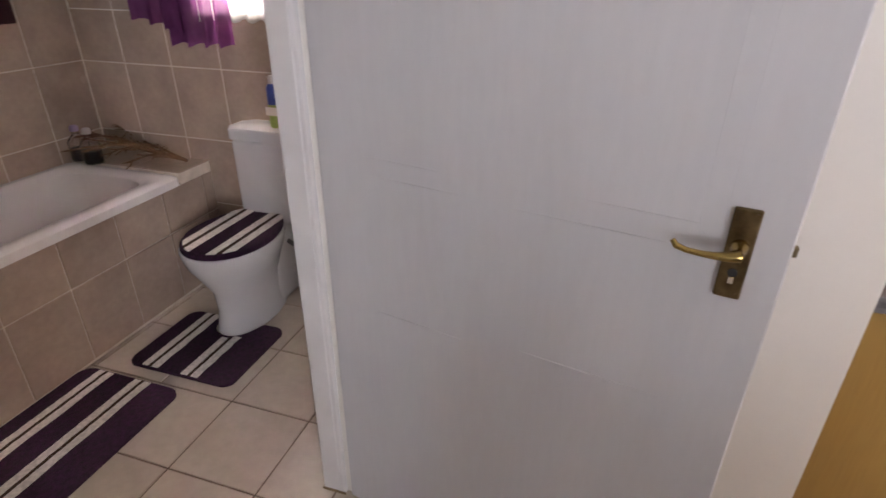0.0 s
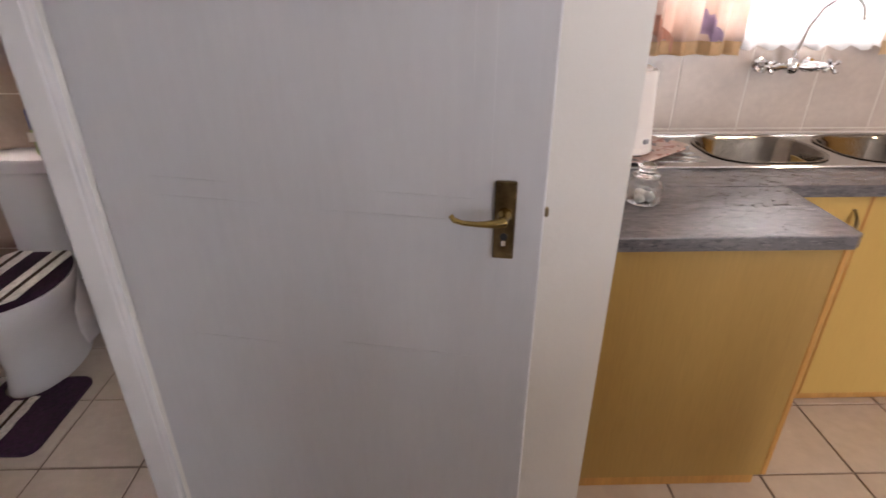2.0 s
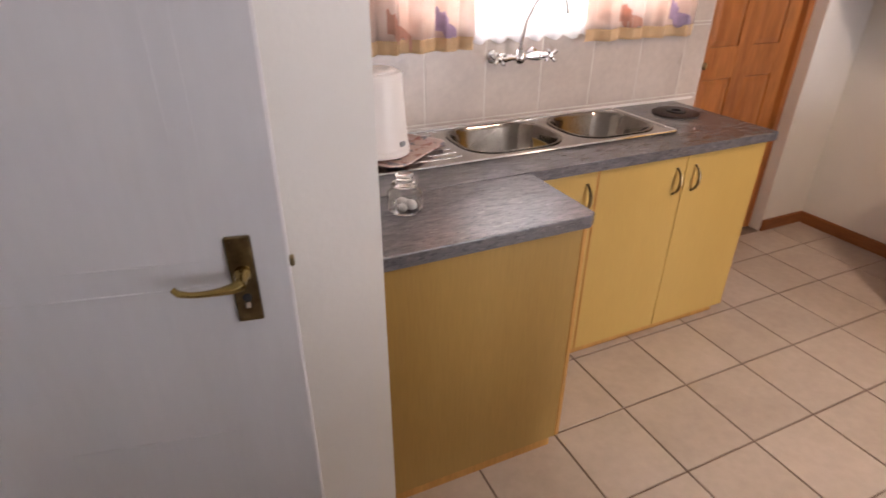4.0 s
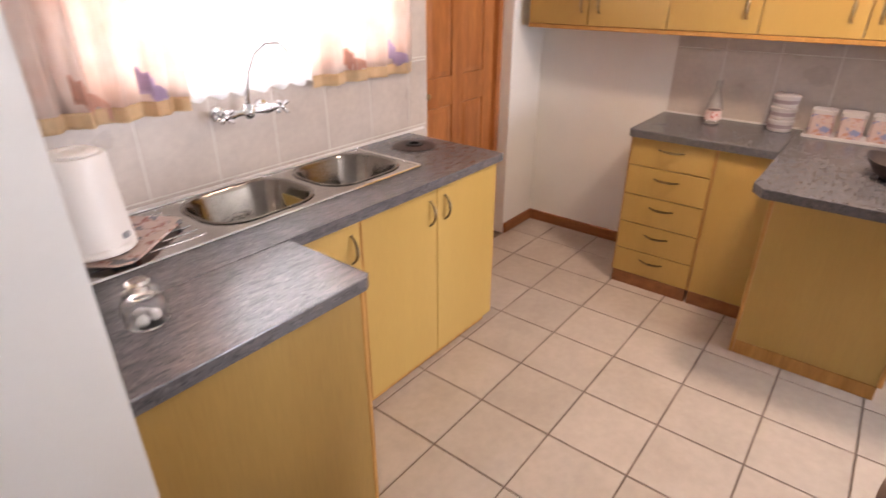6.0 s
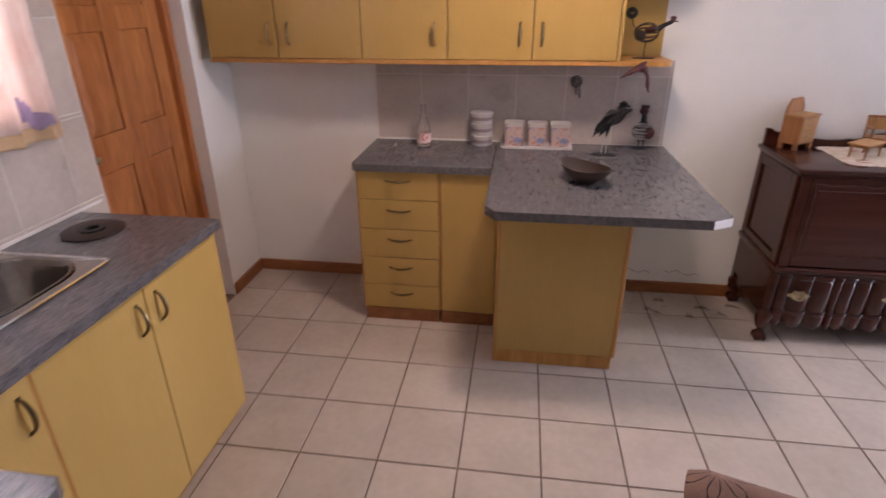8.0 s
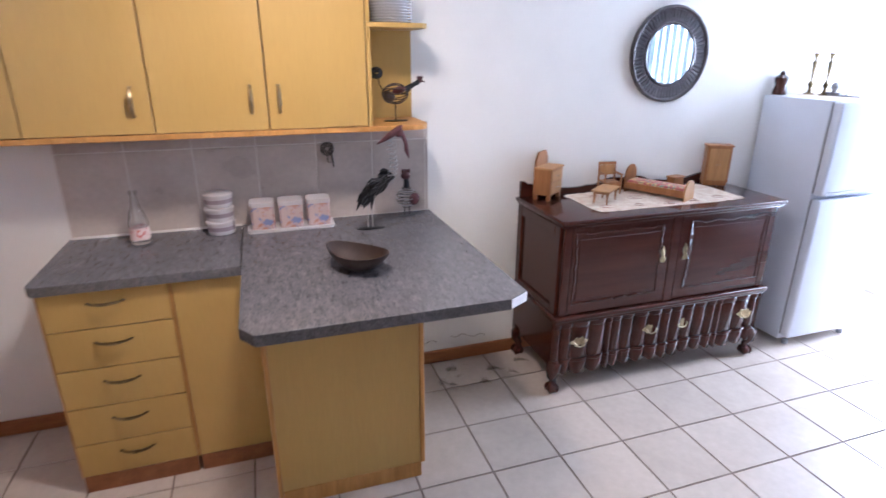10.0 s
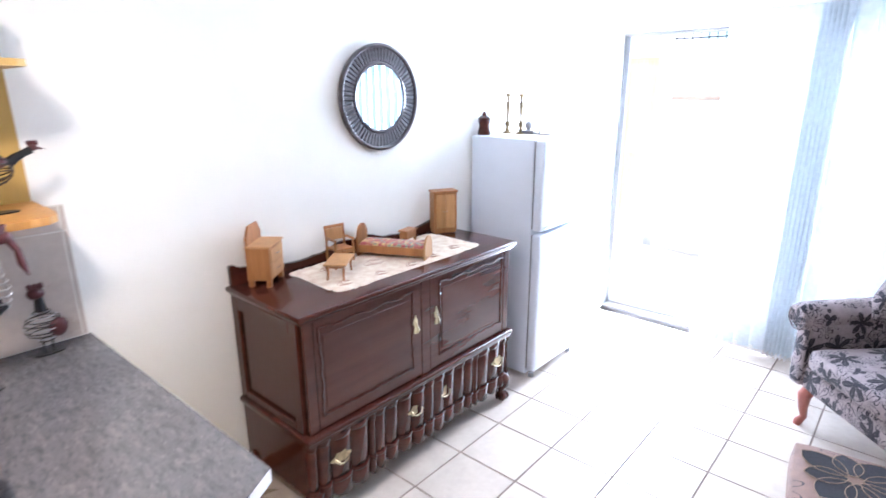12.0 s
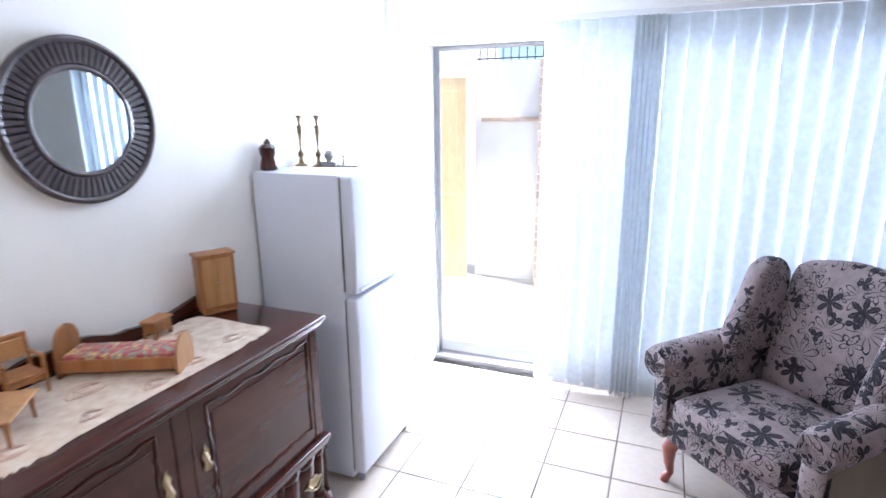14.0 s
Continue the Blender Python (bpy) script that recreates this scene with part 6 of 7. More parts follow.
ch = toy("toy_armchair", 3.893, -0.985, RT, -98, "small honey-coloured wooden toy armchair", "toy chair")
part("seat", boxes((-0.045, 0.045, -0.045, 0.040, 0.055, 0.064), bevel=0.002), M_TOYWOOD, ch)
for x in (-0.046, 0.046):
    for y, top in ((-0.040, 0.10), (0.038, 0.155)):
        bm = bmesh.new()
        tube(bm, [(x, y, 0.0), (x, y, top * 0.6), (x, y + (0.008 if y > 0 else 0), top)], 0.0055, 8)
        part("leg", bm, M_TOYWOOD, ch, smooth=True)
    part("arm", boxes((x - 0.006, x + 0.006, -0.046, 0.042, 0.1005, 0.109), bevel=0.002), M_TOYWOOD, ch)
part("backrest", boxes((-0.040, 0.040, 0.038, 0.046, 0.090, 0.145), bevel=0.002), M_TOYLIGHT, ch)
part("crest_rail", boxes((-0.052, 0.052, 0.040, 0.050, 0.1455, 0.160), bevel=0.003), M_TOYWOOD, ch)
part("front_rail", boxes((-0.040, 0.040, -0.044, -0.037, 0.040, 0.0545), bevel=0.001), M_TOYWOOD, ch)

tt = toy("toy_table", 3.728, -0.850, RT, -52, "small honey-coloured wooden toy coffee table", "toy table")
part("tabletop", boxes((-0.085, 0.085, -0.048, 0.048, 0.063, 0.071), bevel=0.003), M_TOYLIGHT, tt)
for x in (-0.068, 0.068):
    for y in (-0.034, 0.034):
        bm = bmesh.new()
        tube(bm, [(x, y, 0.0), (x * 0.96, y * 0.95, 0.03), (x, y, 0.0628)], [0.0045, 0.005, 0.008], 8)
        part("leg", bm, M_TOYWOOD, tt, smooth=True)
part("apron", boxes((-0.066, 0.066, -0.033, 0.033, 0.050, 0.0628), bevel=0.001), M_TOYWOOD, tt)

bd_ = toy("toy_bed", 3.765, -1.205, RT, 26.5, "honey-coloured wooden toy bed with a patchwork quilt", "toy bed")
for nm, x, hgt in (("footboard", -0.168, 0.105), ("headboard", 0.160, 0.145)):
    bm = bmesh.new()
    arch = [(-0.060, 0.0)] + [(-0.060 * math.cos(t), hgt - 0.06 + 0.06 * math.sin(t)) for t in [math.pi * k / 16 for k in range(17)]] + [(0.060, 0.0)]
    prism(bm, arch, 0, 0.009, 0.002, 1)
    part(nm, turned(bm, pose(x, 0, 0, 90, 0, 90)), M_TOYLIGHT if nm == "footboard" else M_TOYWOOD, bd_)
for y in (-0.056, 0.056):
    part("side_rail", boxes((-0.158, 0.159, y - 0.004, y + 0.004, 0.018, 0.055), bevel=0.002), M_TOYWOOD, bd_)
part("base_board", boxes((-0.158, 0.159, -0.0515, 0.0515, 0.022, 0.032)), M_TOYWOOD, bd_)
part("quilt", boxes((-0.155, 0.156, -0.051, 0.051, 0.0325, 0.066), bevel=0.008, seg=2), M_QUILT, bd_, "red and green patchwork quilt", True)

st = toy("toy_stool", 3.890, -1.420, RT, -80, "tiny honey-coloured wooden toy bedside table", "toy table")
part("tabletop", boxes((-0.048, 0.048, -0.030, 0.030, 0.055, 0.064), bevel=0.003), M_TOYWOOD, st)
part("body", boxes((-0.040, 0.040, -0.024, 0.024, 0.020, 0.0545), bevel=0.001), M_TOYWOOD, st)
for x in (-0.036, 0.036):
    for y in (-0.020, 0.020):
        part("leg", boxes((x - 0.005, x + 0.005, y - 0.005, y + 0.005, 0, 0.0195)), M_TOYWOOD, st)
wr = toy("toy_wardrobe", 3.885, -1.690, SBT, -118, "honey-coloured wooden toy wardrobe with two doors", "toy wardrobe")
part("body", boxes((-0.066, 0.066, -0.036, 0.036, 0.018, 0.222), bevel=0.002), M_TOYWOOD, wr)
part("cornice", boxes((-0.072, 0.072, -0.042, 0.040, 0.2225, 0.233), bevel=0.003), M_TOYWOOD, wr)
part("plinth", boxes((-0.062, 0.062, -0.034, 0.034, 0.0, 0.0175), bevel=0.003), M_TOYWOOD, wr)
for x0, x1 in ((-0.052, -0.001), (0.001, 0.052)):
    w = part("door", boxes((x0, x1, -0.0405, -0.0365, 0.030, 0.212), bevel=0.001), M_TOYLIGHT, wr)
    hx = -0.008 if x0 < 0 else 0.008
    bm = bmesh.new()
    ellipsoid(bm, (hx, -0.0435, 0.122), (0.005, 0.003, 0.003), sub=1)
    part("knob", bm, M_CHROME, w)

# ---- mirror ----
mi = thing("round_mirror", pose(EAST - 0.002, -1.335, 1.650, 0, 0, -90), "round wall mirror in a wide dark slatted frame", "mirror")
UPR = pose(0, 0, 0, 90, 0, 0)
bm = bmesh.new()
lathe(bm, [(0.242, 0.0), (0.246, 0.008), (0.246, 0.026), (0.236, 0.032), (0.228, 0.026), (0.228, 0.010)], 72)
part("outer_ring", turned(bm, UPR), M_MIRRORSLAT, mi, smooth=True)
bm = bmesh.new()
lathe(bm, [(0.166, 0.011), (0.164, 0.024), (0.157, 0.026), (0.150, 0.022), (0.149, 0.011)], 64)
part("inner_ring", turned(bm, UPR), M_MIRRORSLAT, mi, smooth=True)
bm = bmesh.new()
lathe(bm, [(0.229, 0.001), (0.229, 0.0095), (0.150, 0.0105)], 64)
part("backing", turned(bm, UPR), M_RUBBER, mi)
bm = bmesh.new()
lathe(bm, [(0.1485, 0.011), (0.1485, 0.0195)], 64)
part("glass", turned(bm, UPR), M_MIRROR, mi, "mirror glass")
slat_me = None
for k in range(64):
    if slat_me is None:
        bm = bmesh.new()
        r = bmesh.ops.create_cube(bm, size=1, matrix=Matrix.LocRotScale((0.197, 0, 0.017), None, (0.060, 0.0155, 0.011)))
        for v in bm.verts:
            v.co.y *= 0.85 + (v.co.x - 0.167) * 5.0
        es = list(bm.edges)
        bmesh.ops.bevel(bm, geom=es, offset=0.002, segments=1, affect="EDGES")
        slat_me = mesh_of("slat", bm, M_MIRRORSLAT)
    s = new("slat", slat_me)
    s.parent = mi
    s.matrix_basis = UPR @ pose(0, 0, 0, 0, 0, 360 * k / 64)

# ---- fridge ----
fg = thing("fridge", pose(3.545, -2.048, 0, 0, 0, -90), "tall white two-door fridge freezer beside the sideboard", "fridge")
part("body", boxes((0.0, 0.555, 0.004, 0.432, 0.03, 1.428), bevel=0.008, seg=2), M_FRIDGE, fg, smooth=True)
for nm, z0, z1 in (("lower_door", 0.06, 0.905), ("upper_door", 0.925, 1.425)):
    d = part(nm, boxes((0.002, 0.553, -0.058, 0.0, z0, z1), bevel=0.014, seg=3), M_FRIDGE, fg, smooth=True)
    part("gasket", boxes((0.006, 0.549, 0.0002, 0.0038, z0 + 0.008, z1 - 0.008)), M_GREYPLASTIC, d)
part("handle_trim", boxes((0.03, 0.40, -0.064, -0.0585, 0.930, 0.950), bevel=0.002), M_GREYPLASTIC, fg, "grey grip strip")
for x in (0.05, 0.50):
    bm = bmesh.new()
    lathe(bm, [(0.018, 0), (0.018, 0.029)], 12, (x, -0.01, 0.0005))
    part("foot", bm, M_GREYPLASTIC, fg)
FT = 1.4300
ml = thing("pepper_mill", pose(3.945, -2.125, FT) @ Matrix.Diagonal((1.2, 1.2, 1.06, 1)), "dark turned wooden pepper mill on the fridge", "pepper mill")
bm = bmesh.new()
lathe(bm, [(0.030, 0), (0.032, 0.01), (0.029, 0.03), (0.025, 0.05), (0.030, 0.07), (0.031, 0.09), (0.018, 0.104)], 24)
part("body", bm, M_MAHOGANY, ml, smooth=True)
bm = bmesh.new()
lathe(bm, [(0.010, 0.1045), (0.014, 0.112), (0.006, 0.122), (0.003, 0.128)], 16)
part("finial", bm, M_MAHOGANY, ml, smooth=True)
for cx in (3.918, 3.822):
    cs = thing("candlestick", pose(cx, -2.325, FT), "slim turned pewter candlestick on the fridge", "candlestick", "pair of candlesticks")
    cs.scale = (1.15, 1.15, 1.12)
    bm = bmesh.new()
    lathe(bm, [(0.026, 0), (0.026, 0.004), (0.012, 0.012), (0.007, 0.03), (0.013, 0.045), (0.013, 0.055), (0.006, 0.066)], 20)
    part("base", bm, M_BRASSDARK, cs, smooth=True)
    bm = bmesh.new()
    lathe(bm, [(0.006, 0.0662), (0.005, 0.08), (0.007, 0.10), (0.012, 0.158), (0.013, 0.162), (0.005, 0.168), (0.006, 0.182), (0.014, 0.202), (0.014, 0.206), (0.009, 0.2065)], 20)
    part("stem", bm, M_BRASSDARK, cs, smooth=True)
rc = thing("fridge_cloth", pose(3.76, -2.33, 1.4282), "thin white cloth spread under ornaments on the fridge", "cloth")
bm = bmesh.new()
prism(bm, [(0.20 * math.cos(t) * (1 + 0.03 * math.sin(11 * t)), 0.17 * math.sin(t) * (1 + 0.04 * math.sin(13 * t))) for t in [2 * math.pi * k / 60 for k in range(60)]], 0.0, 0.0015)
part("cloth", bm, M_LACE, rc)
bl = thing("small_bell", pose(3.945, -2.385, FT), "small shiny metal bell lying on the fridge", "bell")
bm = bmesh.new()
lathe(bm, [(0.026, 0), (0.022, 0.014), (0.014, 0.03), (0.006, 0.036)], 20)
part("bell", turned(bm, pose(0, 0, 0.024, 0, 75, 20)), M_CHROME, bl, smooth=True)
it = solid("table_ornament", bmesh.new(), M_GREYPLASTIC, "dark cast metal ornament with a knobbed top", "ornament", m=pose(3.775, -2.34, FT))
bm = bmesh.new()
box(bm, -0.045, 0.045, -0.022, 0.022, 0, 0.022, 0.005, 2)
box(bm, -0.150, -0.046, -0.012, 0.012, 0, 0.008, 0.003)
ellipsoid(bm, (0.0, 0, 0.050), (0.024, 0.024, 0.026))
tube(bm, [(0, 0, 0.02), (0, 0, 0.035)], 0.014, 10)
tube(bm, [(-0.075, 0, 0.008), (-0.075, 0, 0.052)], [0.007, 0.004], 8)
tube(bm, [(-0.093, 0, 0.05), (-0.057, 0, 0.05)], 0.004, 6)
bmesh.ops.recalc_face_normals(bm, faces=bm.faces)
bm.to_mesh(it.data)
bm.free()

# ---- wing armchair ----
def cushion(x0, x1, y0, y1, z0, z1, r, puff=0.02, cuts=6):
    """A soft block: rounded edges and a swelling top and front."""
    bm = bmesh.new()
    bmesh.ops.create_cube(bm, size=1)
    bmesh.ops.subdivide_edges(bm, edges=bm.edges[:], cuts=cuts, use_grid_fill=True)
    cx, cy, cz = (x0 + x1) / 2, (y0 + y1) / 2, (z0 + z1) / 2
    hx, hy, hz = (x1 - x0) / 2, (y1 - y0) / 2, (z1 - z0) / 2
    for v in bm.verts:
        p = Vector((v.co.x * 2, v.co.y * 2, v.co.z * 2))
        q = Vector((p.x * hx, p.y * hy, p.z * hz))
        inner = Vector((max(-hx + r, min(hx - r, q.x)), max(-hy + r, min(hy - r, q.y)), max(-hz + r, min(hz - r, q.z))))
        d = q - inner
        if d.length > 1e-6:
            q = inner + d.normalized() * min(d.length, r)
        q.z += puff * (1 - p.x * p.x) * (1 - p.y * p.y) * (1 if p.z > 0.3 else 0)
        v.co = Vector((cx, cy, cz)) + q
    return bm


def back_shape():
    """The raked back with a shallow arched top."""
    bm = cushion(-0.262, 0.262, 0.0, 0.14, 0.0, 0.60, 0.05, 0.02, 8)
    for v in bm.verts:
        if v.co.z > 0.35:
            v.co.z += 0.035 * math.cos(v.co.x / 0.262 * 1.5) * (v.co.z - 0.35) / 0.25
        v.co.y += -0.03 * math.sin(math.pi * min(1, max(0, v.co.z / 0.6))) * (1 - (v.co.x / 0.262) ** 2)
    return turned(bm, pose(0, 0.50, 0.42, -13, 0, 0))


def wing_armchair(m, cloth, label):
    """A wingback chair that faces local -y, with rolled arms, raked back and cabriole front legs."""
    ac = thing("wing_armchair", m, label, "armchair", "wing armchairs")
    part("seat_frame", cushion(-0.300, 0.300, 0.020, 0.62, 0.215, 0.345, 0.025, 0.0), cloth, ac, uv=True, smooth=True)
    part("seat_cushion", cushion(-0.262, 0.262, -0.012, 0.55, 0.340, 0.465, 0.045, 0.025), cloth, ac, "thick floral seat cushion", uv=True, smooth=True)
    part("backrest", back_shape(), cloth, ac, "raked floral backrest", uv=True, smooth=True)
    for s in (-1, 1):
        # arm: upright panel with a rolled top
        bm = cushion(s * 0.345 - 0.052, s * 0.345 + 0.052, 0.010, 0.66, 0.215, 0.585, 0.03, 0.0)
        arm = part("arm", bm, cloth, ac, uv=True, smooth=True)
        bm = bmesh.new()
        pts = [(s * 0.362, -0.012, 0.578), (s * 0.362, 0.02, 0.585), (s * 0.362, 0.30, 0.600), (s * 0.355, 0.52, 0.612), (s * 0.335, 0.66, 0.615)]
        tube(bm, pts, [0.066, 0.074, 0.072, 0.068, 0.055], 20)
        part("arm_roll", bm, cloth, arm, uv=True, smooth=True)
        for rr in (0.060, 0.036):
            bm = bmesh.new()
            tube(bm, [(s * 0.362 + rr * math.cos(t), -0.014, 0.578 + rr * math.sin(t)) for t in [2 * math.pi * k / 28 for k in range(29)]], 0.0045, 6)
            part("ruched_piping", bm, cloth, arm, uv=True, smooth=True)
        # wing
        bm = bmesh.new()
        prof = [(0.30, 0.58), (0.33, 0.70), (0.40, 0.84), (0.44, 0.95), (0.47, 1.00), (0.54, 1.025), (0.62, 1.01), (0.66, 0.95), (0.66, 0.58)]
        w0, w1 = s * 0.255, s * 0.350
        a = [bm.verts.new((w0, y, z)) for y, z in prof]
        b = [bm.verts.new((w1, y, z)) for y, z in prof]
        bm.faces.new(a)
        bm.faces.new(b[::-1])
        for k in range(len(prof)):
            bm.faces.new((a[k], b[k], b[(k + 1) % len(prof)], a[(k + 1) % len(prof)]))
        bmesh.ops.recalc_face_normals(bm, faces=bm.faces)
        bmesh.ops.bevel(bm, geom=bm.edges[:], offset=0.036, segments=4, affect="EDGES", profile=0.5)
        part("wing", bm, cloth, ac, uv=True, smooth=True)
        part("side_cloth", boxes((*sorted((s * 0.3975, s * 0.4005)), 0.03, 0.655, 0.222, 0.53), bevel=0.001), M_CHAIRBACKCLOTH, ac, "plain taupe side cloth")
    part("back_cloth", turned(boxes((-0.30, 0.30, 0.145, 0.152, -0.20, 0.58), bevel=0.002), pose(0, 0.50, 0.42, -10, 0, 0)), M_CHAIRBACKCLOTH, ac, "plain taupe back cloth")
    for lx in (-0.285, 0.285):
        bm = bmesh.new()
        tube(bm, [(lx, 0.075, 0.216), (lx * 1.05, 0.055, 0.17), (lx * 1.04, 0.058, 0.10), (lx * 1.02, 0.066, 0.05), (lx * 1.05, 0.050, 0.022), (lx * 1.06, 0.046, 0.001)], [0.036, 0.033, 0.023, 0.017, 0.021, 0.019], 12)
        part("leg", bm, M_LEGWOOD, ac, "red-stained cabriole leg", True)
        bm = bmesh.new()
        tube(bm, [(lx, 0.60, 0.216), (lx, 0.63, 0.10), (lx, 0.655, 0.001)], [0.025, 0.022, 0.018], 4)
        part("leg", bm, M_LEGWOOD, ac, "red-stained square leg")


wing_armchair(pose(2.040, -2.345, 0, 0, 0, 134), M_FLORAL, "grey wingback armchair in black floral upholstery with red wooden legs")
wing_armchair(pose(1.540, 0.480, 0, 0, 0, 159), M_FLORALTAN, "tan wingback armchair in outlined floral upholstery beside the walkway")

M_BLACKCLOTH = mat("black_flock", (0.016, 0.014, 0.020), rough=0.9, var=0.2, scale=40, bump=0.4, bump_scale=400)
M_TANTHREAD = mat("tan_thread", (0.30, 0.20, 0.14), rough=0.9, var=0.1, scale=60)
# low upholstered stool with large black flowers
ot = thing("ottoman", pose(2.128, -1.500, 0, 0, 0, 8), "low tan upholstered ottoman with large black embroidered flowers", "ottoman")
part("base", cushion(-0.70, -0.015, 0.015, 0.80, 0.10, 0.44, 0.03, 0.0), M_FLORALTAN, ot, uv=True, smooth=True)
part("pad", cushion(-0.72, 0.0, 0.0, 0.82, 0.43, 0.545, 0.03, 0.010, 10), M_FLORALTAN, ot, "padded floral top with soft edges", uv=True, smooth=True)


def pad_height(x, y):
    return 0.5462 + 0.010 * (1 - ((x + 0.36) / 0.36) ** 2) * (1 - ((y - 0.41) / 0.41) ** 2)


for fx, fy, fr_ in ((-0.165, 0.165, 0.158), (-0.54, 0.22, 0.13), (-0.30, 0.60, 0.15)):
    for k in range(8):
        a = 2 * math.pi * k / 8 + 0.2
        rr = fr_ * (0.85 + 0.2 * ((k * 5) % 3) / 2)
        edge = [(rr * (0.12 + 0.88 * u), q * 0.30 * rr * math.sin(math.pi * u) ** 0.7) for q, us in ((1, [w / 8 for w in range(9)]), (-1, [1 - w / 8 for w in range(1, 8)])) for u in us]
        bm = bmesh.new()
        prism(bm, edge, 0, 0.0015)
        turned(bm, pose(fx, fy, 0.0, 0, 0, math.degrees(a)))
        for v in bm.verts:
            v.co.z += pad_height(v.co.x, v.co.y)
        pet = part("petal", bm, M_BLACKCLOTH, ot)
        bm = bmesh.new()
        tube(bm, [(x, y, 0.0012) for x, y in edge + edge[:1]], 0.0017, 5)
        turned(bm, pose(fx, fy, 0.0, 0, 0, math.degrees(a)))
        for v in bm.verts:
            v.co.z += pad_height(v.co.x, v.co.y)
        part("stitched_outline", bm, M_TANTHREAD, pet, "tan stitched outline")
for x in (-0.64, -0.07):
    for y in (0.07, 0.74):
        bm = bmesh.new()
        lathe(bm, [(0.020, 0.0005), (0.024, 0.03), (0.030, 0.105)], 14, (x, y, 0))
        part("leg", bm, M_LEGWOOD, ot, smooth=True)

# grime marks on the wall and floor beside the counter
for k, (y, z) in enumerate([(0.11, 0.135), (0.02, 0.128), (-0.16, 0.140), (-0.27, 0.125)]):
    bm = bmesh.new()
    tube(bm, [(EAST - 0.0005, y - 0.05, z - 0.005), (EAST - 0.001, y - 0.02, z + 0.012), (EAST - 0.001, y + 0.02, z - 0.006), (EAST - 0.0005, y + 0.05, z + 0.008)], 0.0015, 4)
    solid("scuff_mark", bm, M_GRIME, "thin dark scuff mark on the wall", "stain", group="scuff marks")

for x, y, a, b, rz in ((3.86, -0.02, 0.16, 0.10, 20), (3.80, -0.24, 0.20, 0.09, 75), (3.72, 0.00, 0.12, 0.06, 50), (3.84, -0.42, 0.12, 0.10, 10)):
    bm = bmesh.new()
    prism(bm, [(a * math.cos(t) * (1 + 0.18 * math.sin(3 * t + x * 9)), b * math.sin(t) * (1 + 0.2 * math.cos(5 * t + y * 7))) for t in [2 * math.pi * k / 36 for k in range(36)]], 0.0, 0.0006)
    solid("floor_stain", turned(bm, pose(0, 0, 0, 0, 0, rz)), M_DIRT, "patchy brown dirt stain on the floor tiles beside the wall", "stain", group="floor stains", m=pose(x, y, 0.0010))

# ceiling lamp over the kitchen
cl = thing("ceiling_lamp", pose(2.86, 0.64, CEIL), "round opal glass ceiling lamp", "lamp")
bm = bmesh.new()
lathe(bm, [(0.15, -0.025), (0.155, -0.012), (0.155, -0.001)], 32)
part("base", bm, M_FRAMEPAINT, cl, smooth=True)
bm = bmesh.new()
lathe(bm, [(0.03, -0.095), (0.09, -0.085), (0.13, -0.06), (0.145, -0.0255)], 32)
part("shade", bm, M_LAMPGLASS, cl, smooth=True)

# ---- yard beyond the sliding door ----
yw = solid("yard_wall", boxes((-4, 4.15, -5.75, -5.60, -0.05, 2.15), (4.15, 4.16, -5.75, -5.60, -0.05, 2.15)), M_YARDWALL, "sunlit cream plastered yard wall", "wall", "structure")
wing = solid("house_wing", boxes((4.62, 4.9, -8.0, SOUTH - 0.2, -0.05, 2.6), (4.16, 4.62, -5.55, -5.40, 2.06, 2.6)), M_YARDWALL, "sunlit cream plastered side of the house", "wall", "structure")
yd = thing("yard_door", pose(4.40, -5.45, -0.045), "open varnished wooden door across the yard", "door")
part("leaf", boxes((-0.20, 0.20, 0, 0.035, 0, 2.04)), M_YARDDOOR, yd)
for z0, z1 in ((0.15, 0.9), (1.05, 1.92)):
    part("panel", boxes((-0.11, 0.07, 0.0352, 0.045, z0, z1), bevel=0.004), M_YARDDOOR, yd)
lg = solid("wall_ledge", boxes((3.44, 4.08, -5.5995, -5.54, 1.575, 1.615), bevel=0.005), M_YARDBRICK, "brown brick ledge on the yard wall", "ledge")
gr = thing("wall_grille", pose(0, -5.67, 2.15), "dark iron bars along the top of the yard wall", "grille")
for k in range(9):
    bm = bmesh.new()
    tube(bm, [(3.5 + 0.08 * k, 0, 0.0005), (3.5 + 0.08 * k, 0, 0.18)], 0.006, 6)
    part("bar", bm, M_BLACK, gr)
for z in (0.03, 0.15):
    bm = bmesh.new()
    tube(bm, [(3.46, -0.008, z), (4.18, -0.008, z)], 0.006, 6)
    part("rail", bm, M_BLACK, gr)
pi = thing("brick_pier", pose(3.36, -5.50, -0.05), "brown face-brick pier against the yard wall", "pier", kind="structure")
part("mortar", boxes((-0.105, 0.105, -0.09, 0.09, 0, 2.2)), M_YARDWALL, pi)
BRICK = mesh_of("brick", boxes((-0.11, 0.11, -0.10, 0.10, 0.004, 0.076), bevel=0.004), M_YARDBRICK)
for k in range(27):
    b = new("brick", BRICK)
    b.parent = pi
    b.matrix_basis = pose(random.Random(k).uniform(-0.002, 0.002), 0, 0.081 * k)

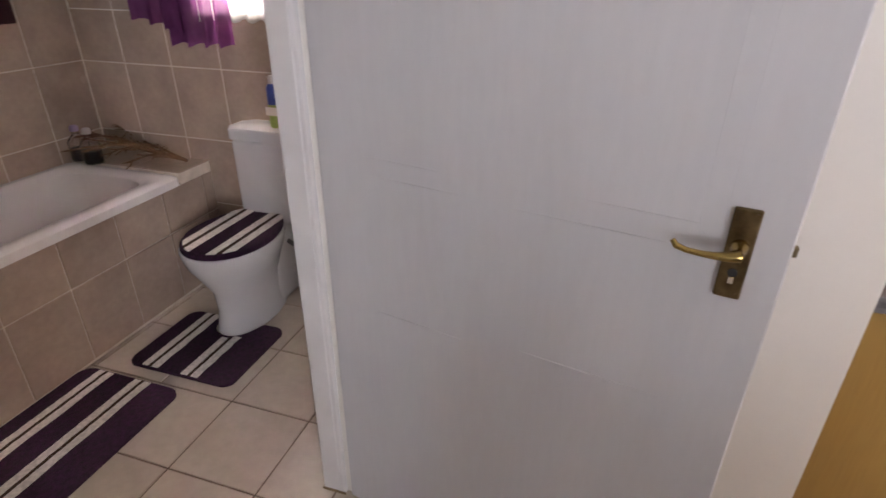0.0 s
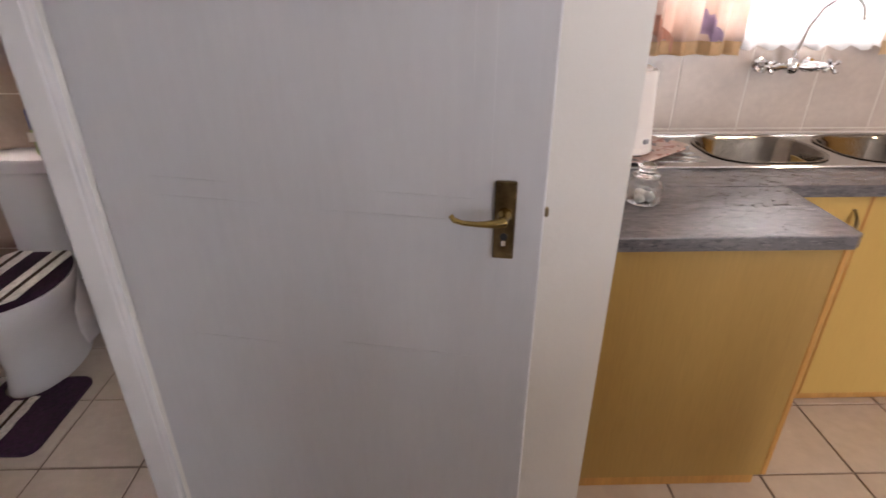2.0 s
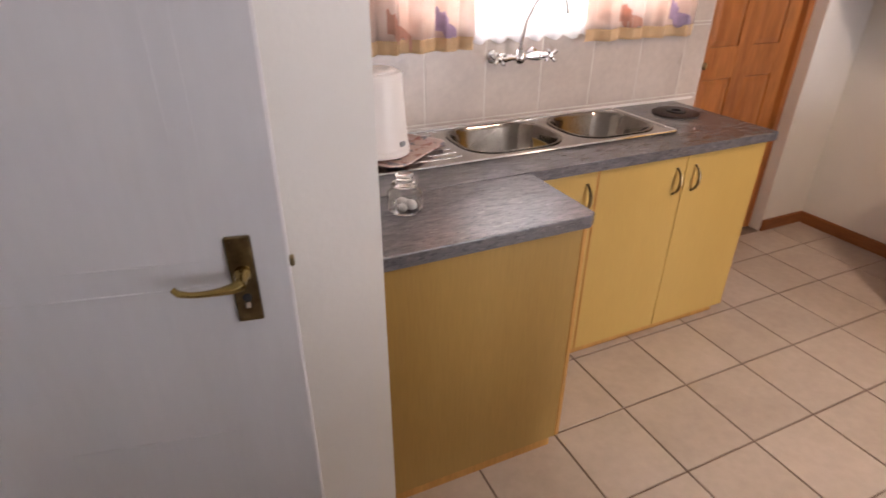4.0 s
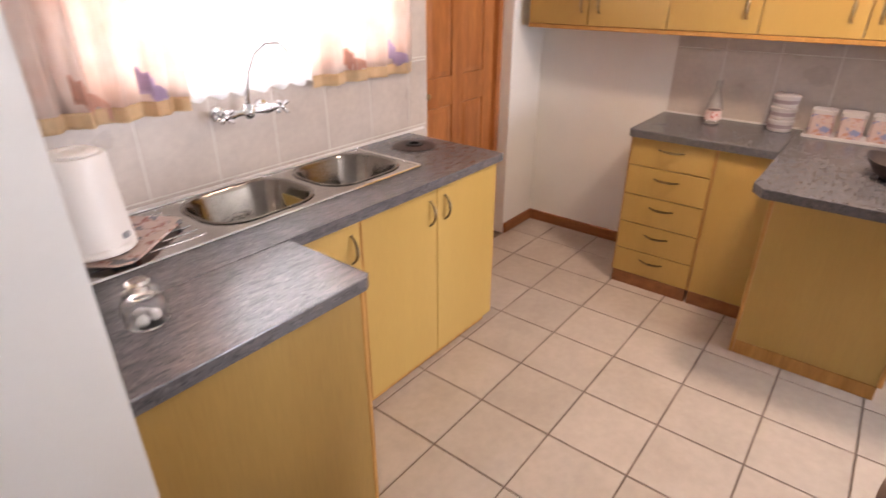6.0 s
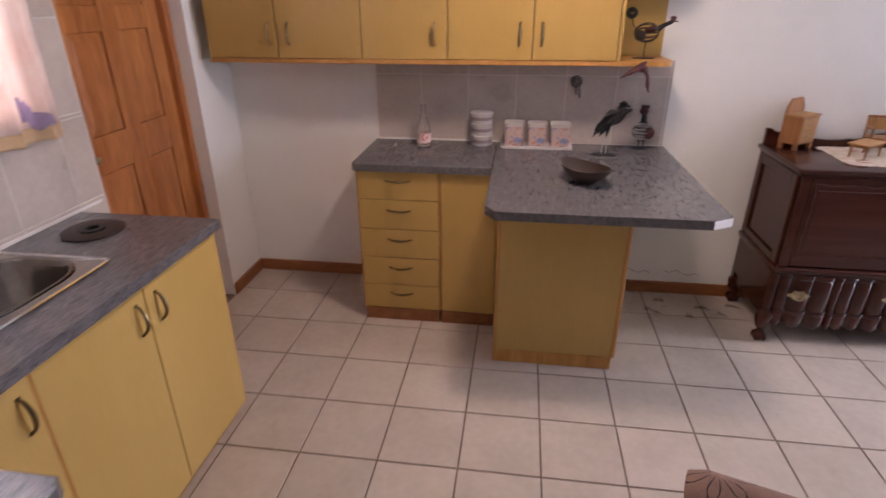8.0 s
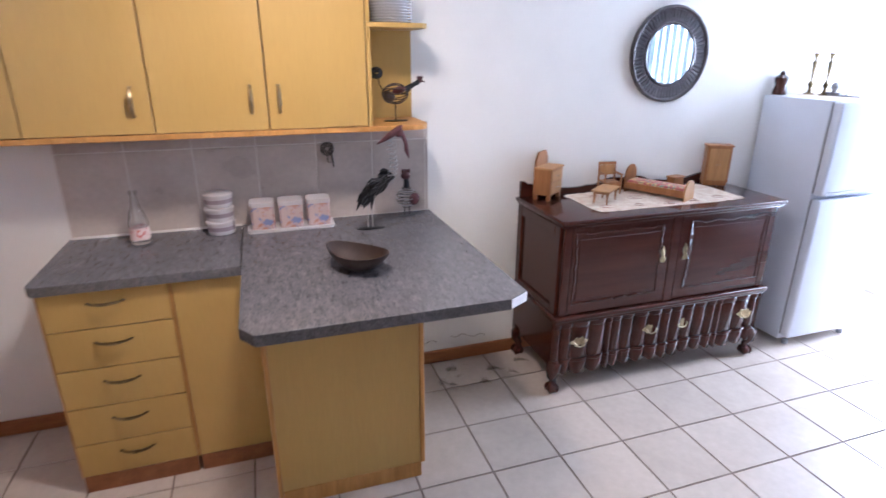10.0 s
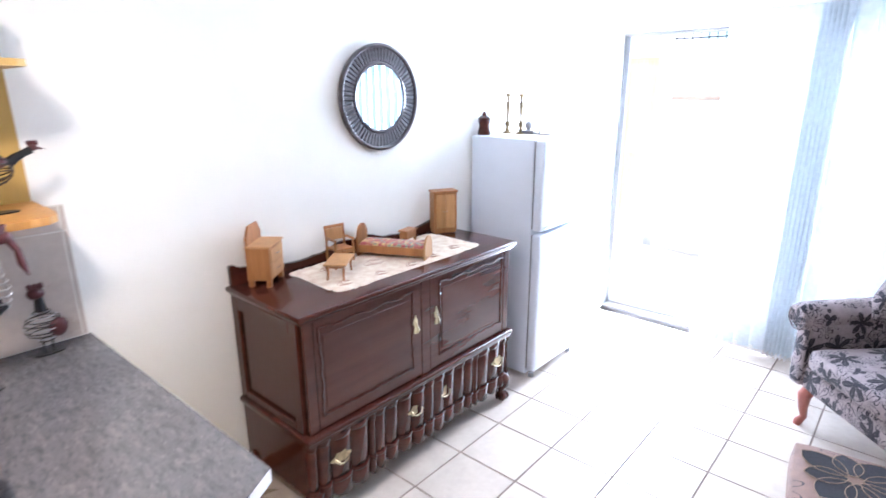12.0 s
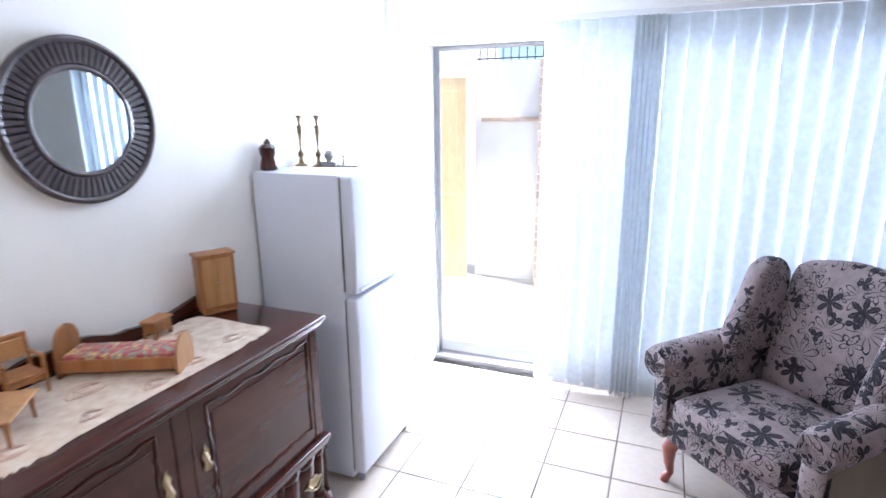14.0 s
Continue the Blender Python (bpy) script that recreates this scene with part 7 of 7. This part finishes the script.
# ---- wall and floor tiles, laid last ----
kt = solid("tiling_kitchen_north", boxes((PART_X, KW[0], NORTH - 0.0072, NORTH - 0.0005, 0.0, 2.1), (KW[1], DW[0] - 0.002, NORTH - 0.0072, NORTH - 0.0005, 0.0, 2.1), (KW[0], KW[1], NORTH - 0.0072, NORTH - 0.0005, 0.0, KW[2])),
           M_SPLASHGROUT, "pale beige glazed wall tiles behind the sink", "tiles", "structure")
tiled(kt, NORTH_PLANE @ Matrix.Translation((0, 0, 0.0035)), cut_rows(PART_X, DW[0] - 0.004, 1.10, 0.262), [(0.60, 0.925), (0.925, KW[2])], 0.005, 0.005, M_SPLASH)
tiled(kt, NORTH_PLANE @ Matrix.Translation((0, 0, 0.0035)), cut_rows(PART_X, KW[0], 1.10, 0.262) + cut_rows(KW[1], DW[0] - 0.004, 1.10, 0.262), cut_rows(KW[2], 2.1, 1.255, 0.33), 0.005, 0.005, M_SPLASH)
ks = solid("tiling_kitchen_east", boxes((EAST - 0.0072, EAST - 0.0005, 0.02, 1.60, CT, UB)), M_SPLASHGROUT, "pale beige glazed wall tiles over the worktop", "tiles", "structure")
tiled(ks, EAST_PLANE @ Matrix.Translation((0, 0, 0.0035)), cut_rows(-1.60, -0.02, -1.345, 0.262), [(CT + 0.001, 1.262), (1.262, UB - 0.001)], 0.005, 0.005, M_SPLASH)

BATH_PLANE = Matrix(((1, 0, 0, 0), (0, 0, -1, NB), (0, 1, 0, 0), (0, 0, 0, 1)))
bt = solid("tiling_bathroom", boxes((WEST, -0.2, NB - 0.0072, NB - 0.0005, 0.0, BW[2]), (WEST + 0.0005, WEST + 0.0072, 0.115, NB - 0.0075, 0.0, 1.9)), M_BATHGROUT, "mottled brown-beige glazed bathroom wall tiles", "tiles", "structure")
tiled(bt, BATH_PLANE @ Matrix.Translation((0, 0, 0.0035)), cut_rows(WEST + 0.01, -0.65, -1.67, 0.275), [(0.045, 0.375), (0.375, 0.708), (0.708, 1.045), (1.045, BW[2])], 0.005, 0.005, M_BATHTILE)
tiled(bt, BATH_PLANE @ Matrix.Translation((0, 0, 0.0035)), cut_rows(WEST + 0.01, BW[0], -1.67, 0.275), [(BW[2], 1.60), (1.60, 1.92)], 0.005, 0.005, M_BATHTILE)
tiled(bt, WEST_PLANE @ Matrix.Translation((0, 0, 0.0035)), cut_rows(0.6, NB - 0.01, 2.30, 0.270), [(0.375, 0.708), (0.708, 1.045), (1.045, 1.38), (1.38, 1.71)], 0.005, 0.005, M_BATHTILE)

PT = 0.3165
rest = bmesh.new()
for u0, u1 in cut_rows(BX1 - 0.02, EAST - 0.001, 2.763, PT):
    for v0, v1 in cut_rows(SOUTH, NORTH - 0.001, 0.328, PT):
        if u0 < 0.75 and v1 > PART_Y + 0.2:
            continue
        if u0 >= 0.75:
            tiled(floor, Matrix.Translation((0, 0, -0.0045)), [(u0, u1)], [(v0, v1)], 0.007, 0.005, M_FLOORTILE)
        else:
            box(rest, u0 + 0.0035, u1 - 0.0035, v0 + 0.0035, v1 - 0.0035, -0.0045, 0.0005)
for u0, u1 in cut_rows(WEST, BX1 - 0.021, -0.88, 0.33):
    for v0, v1 in cut_rows(0.11, NB - 0.001, 1.673, 0.328):
        tiled(floor, Matrix.Translation((0, 0, -0.0045)), [(u0, u1)], [(v0, v1)], 0.007, 0.005, M_FLOORTILE)
part("tile_field", rest, M_FLOORTILE, floor)["kind"] = "stuff"
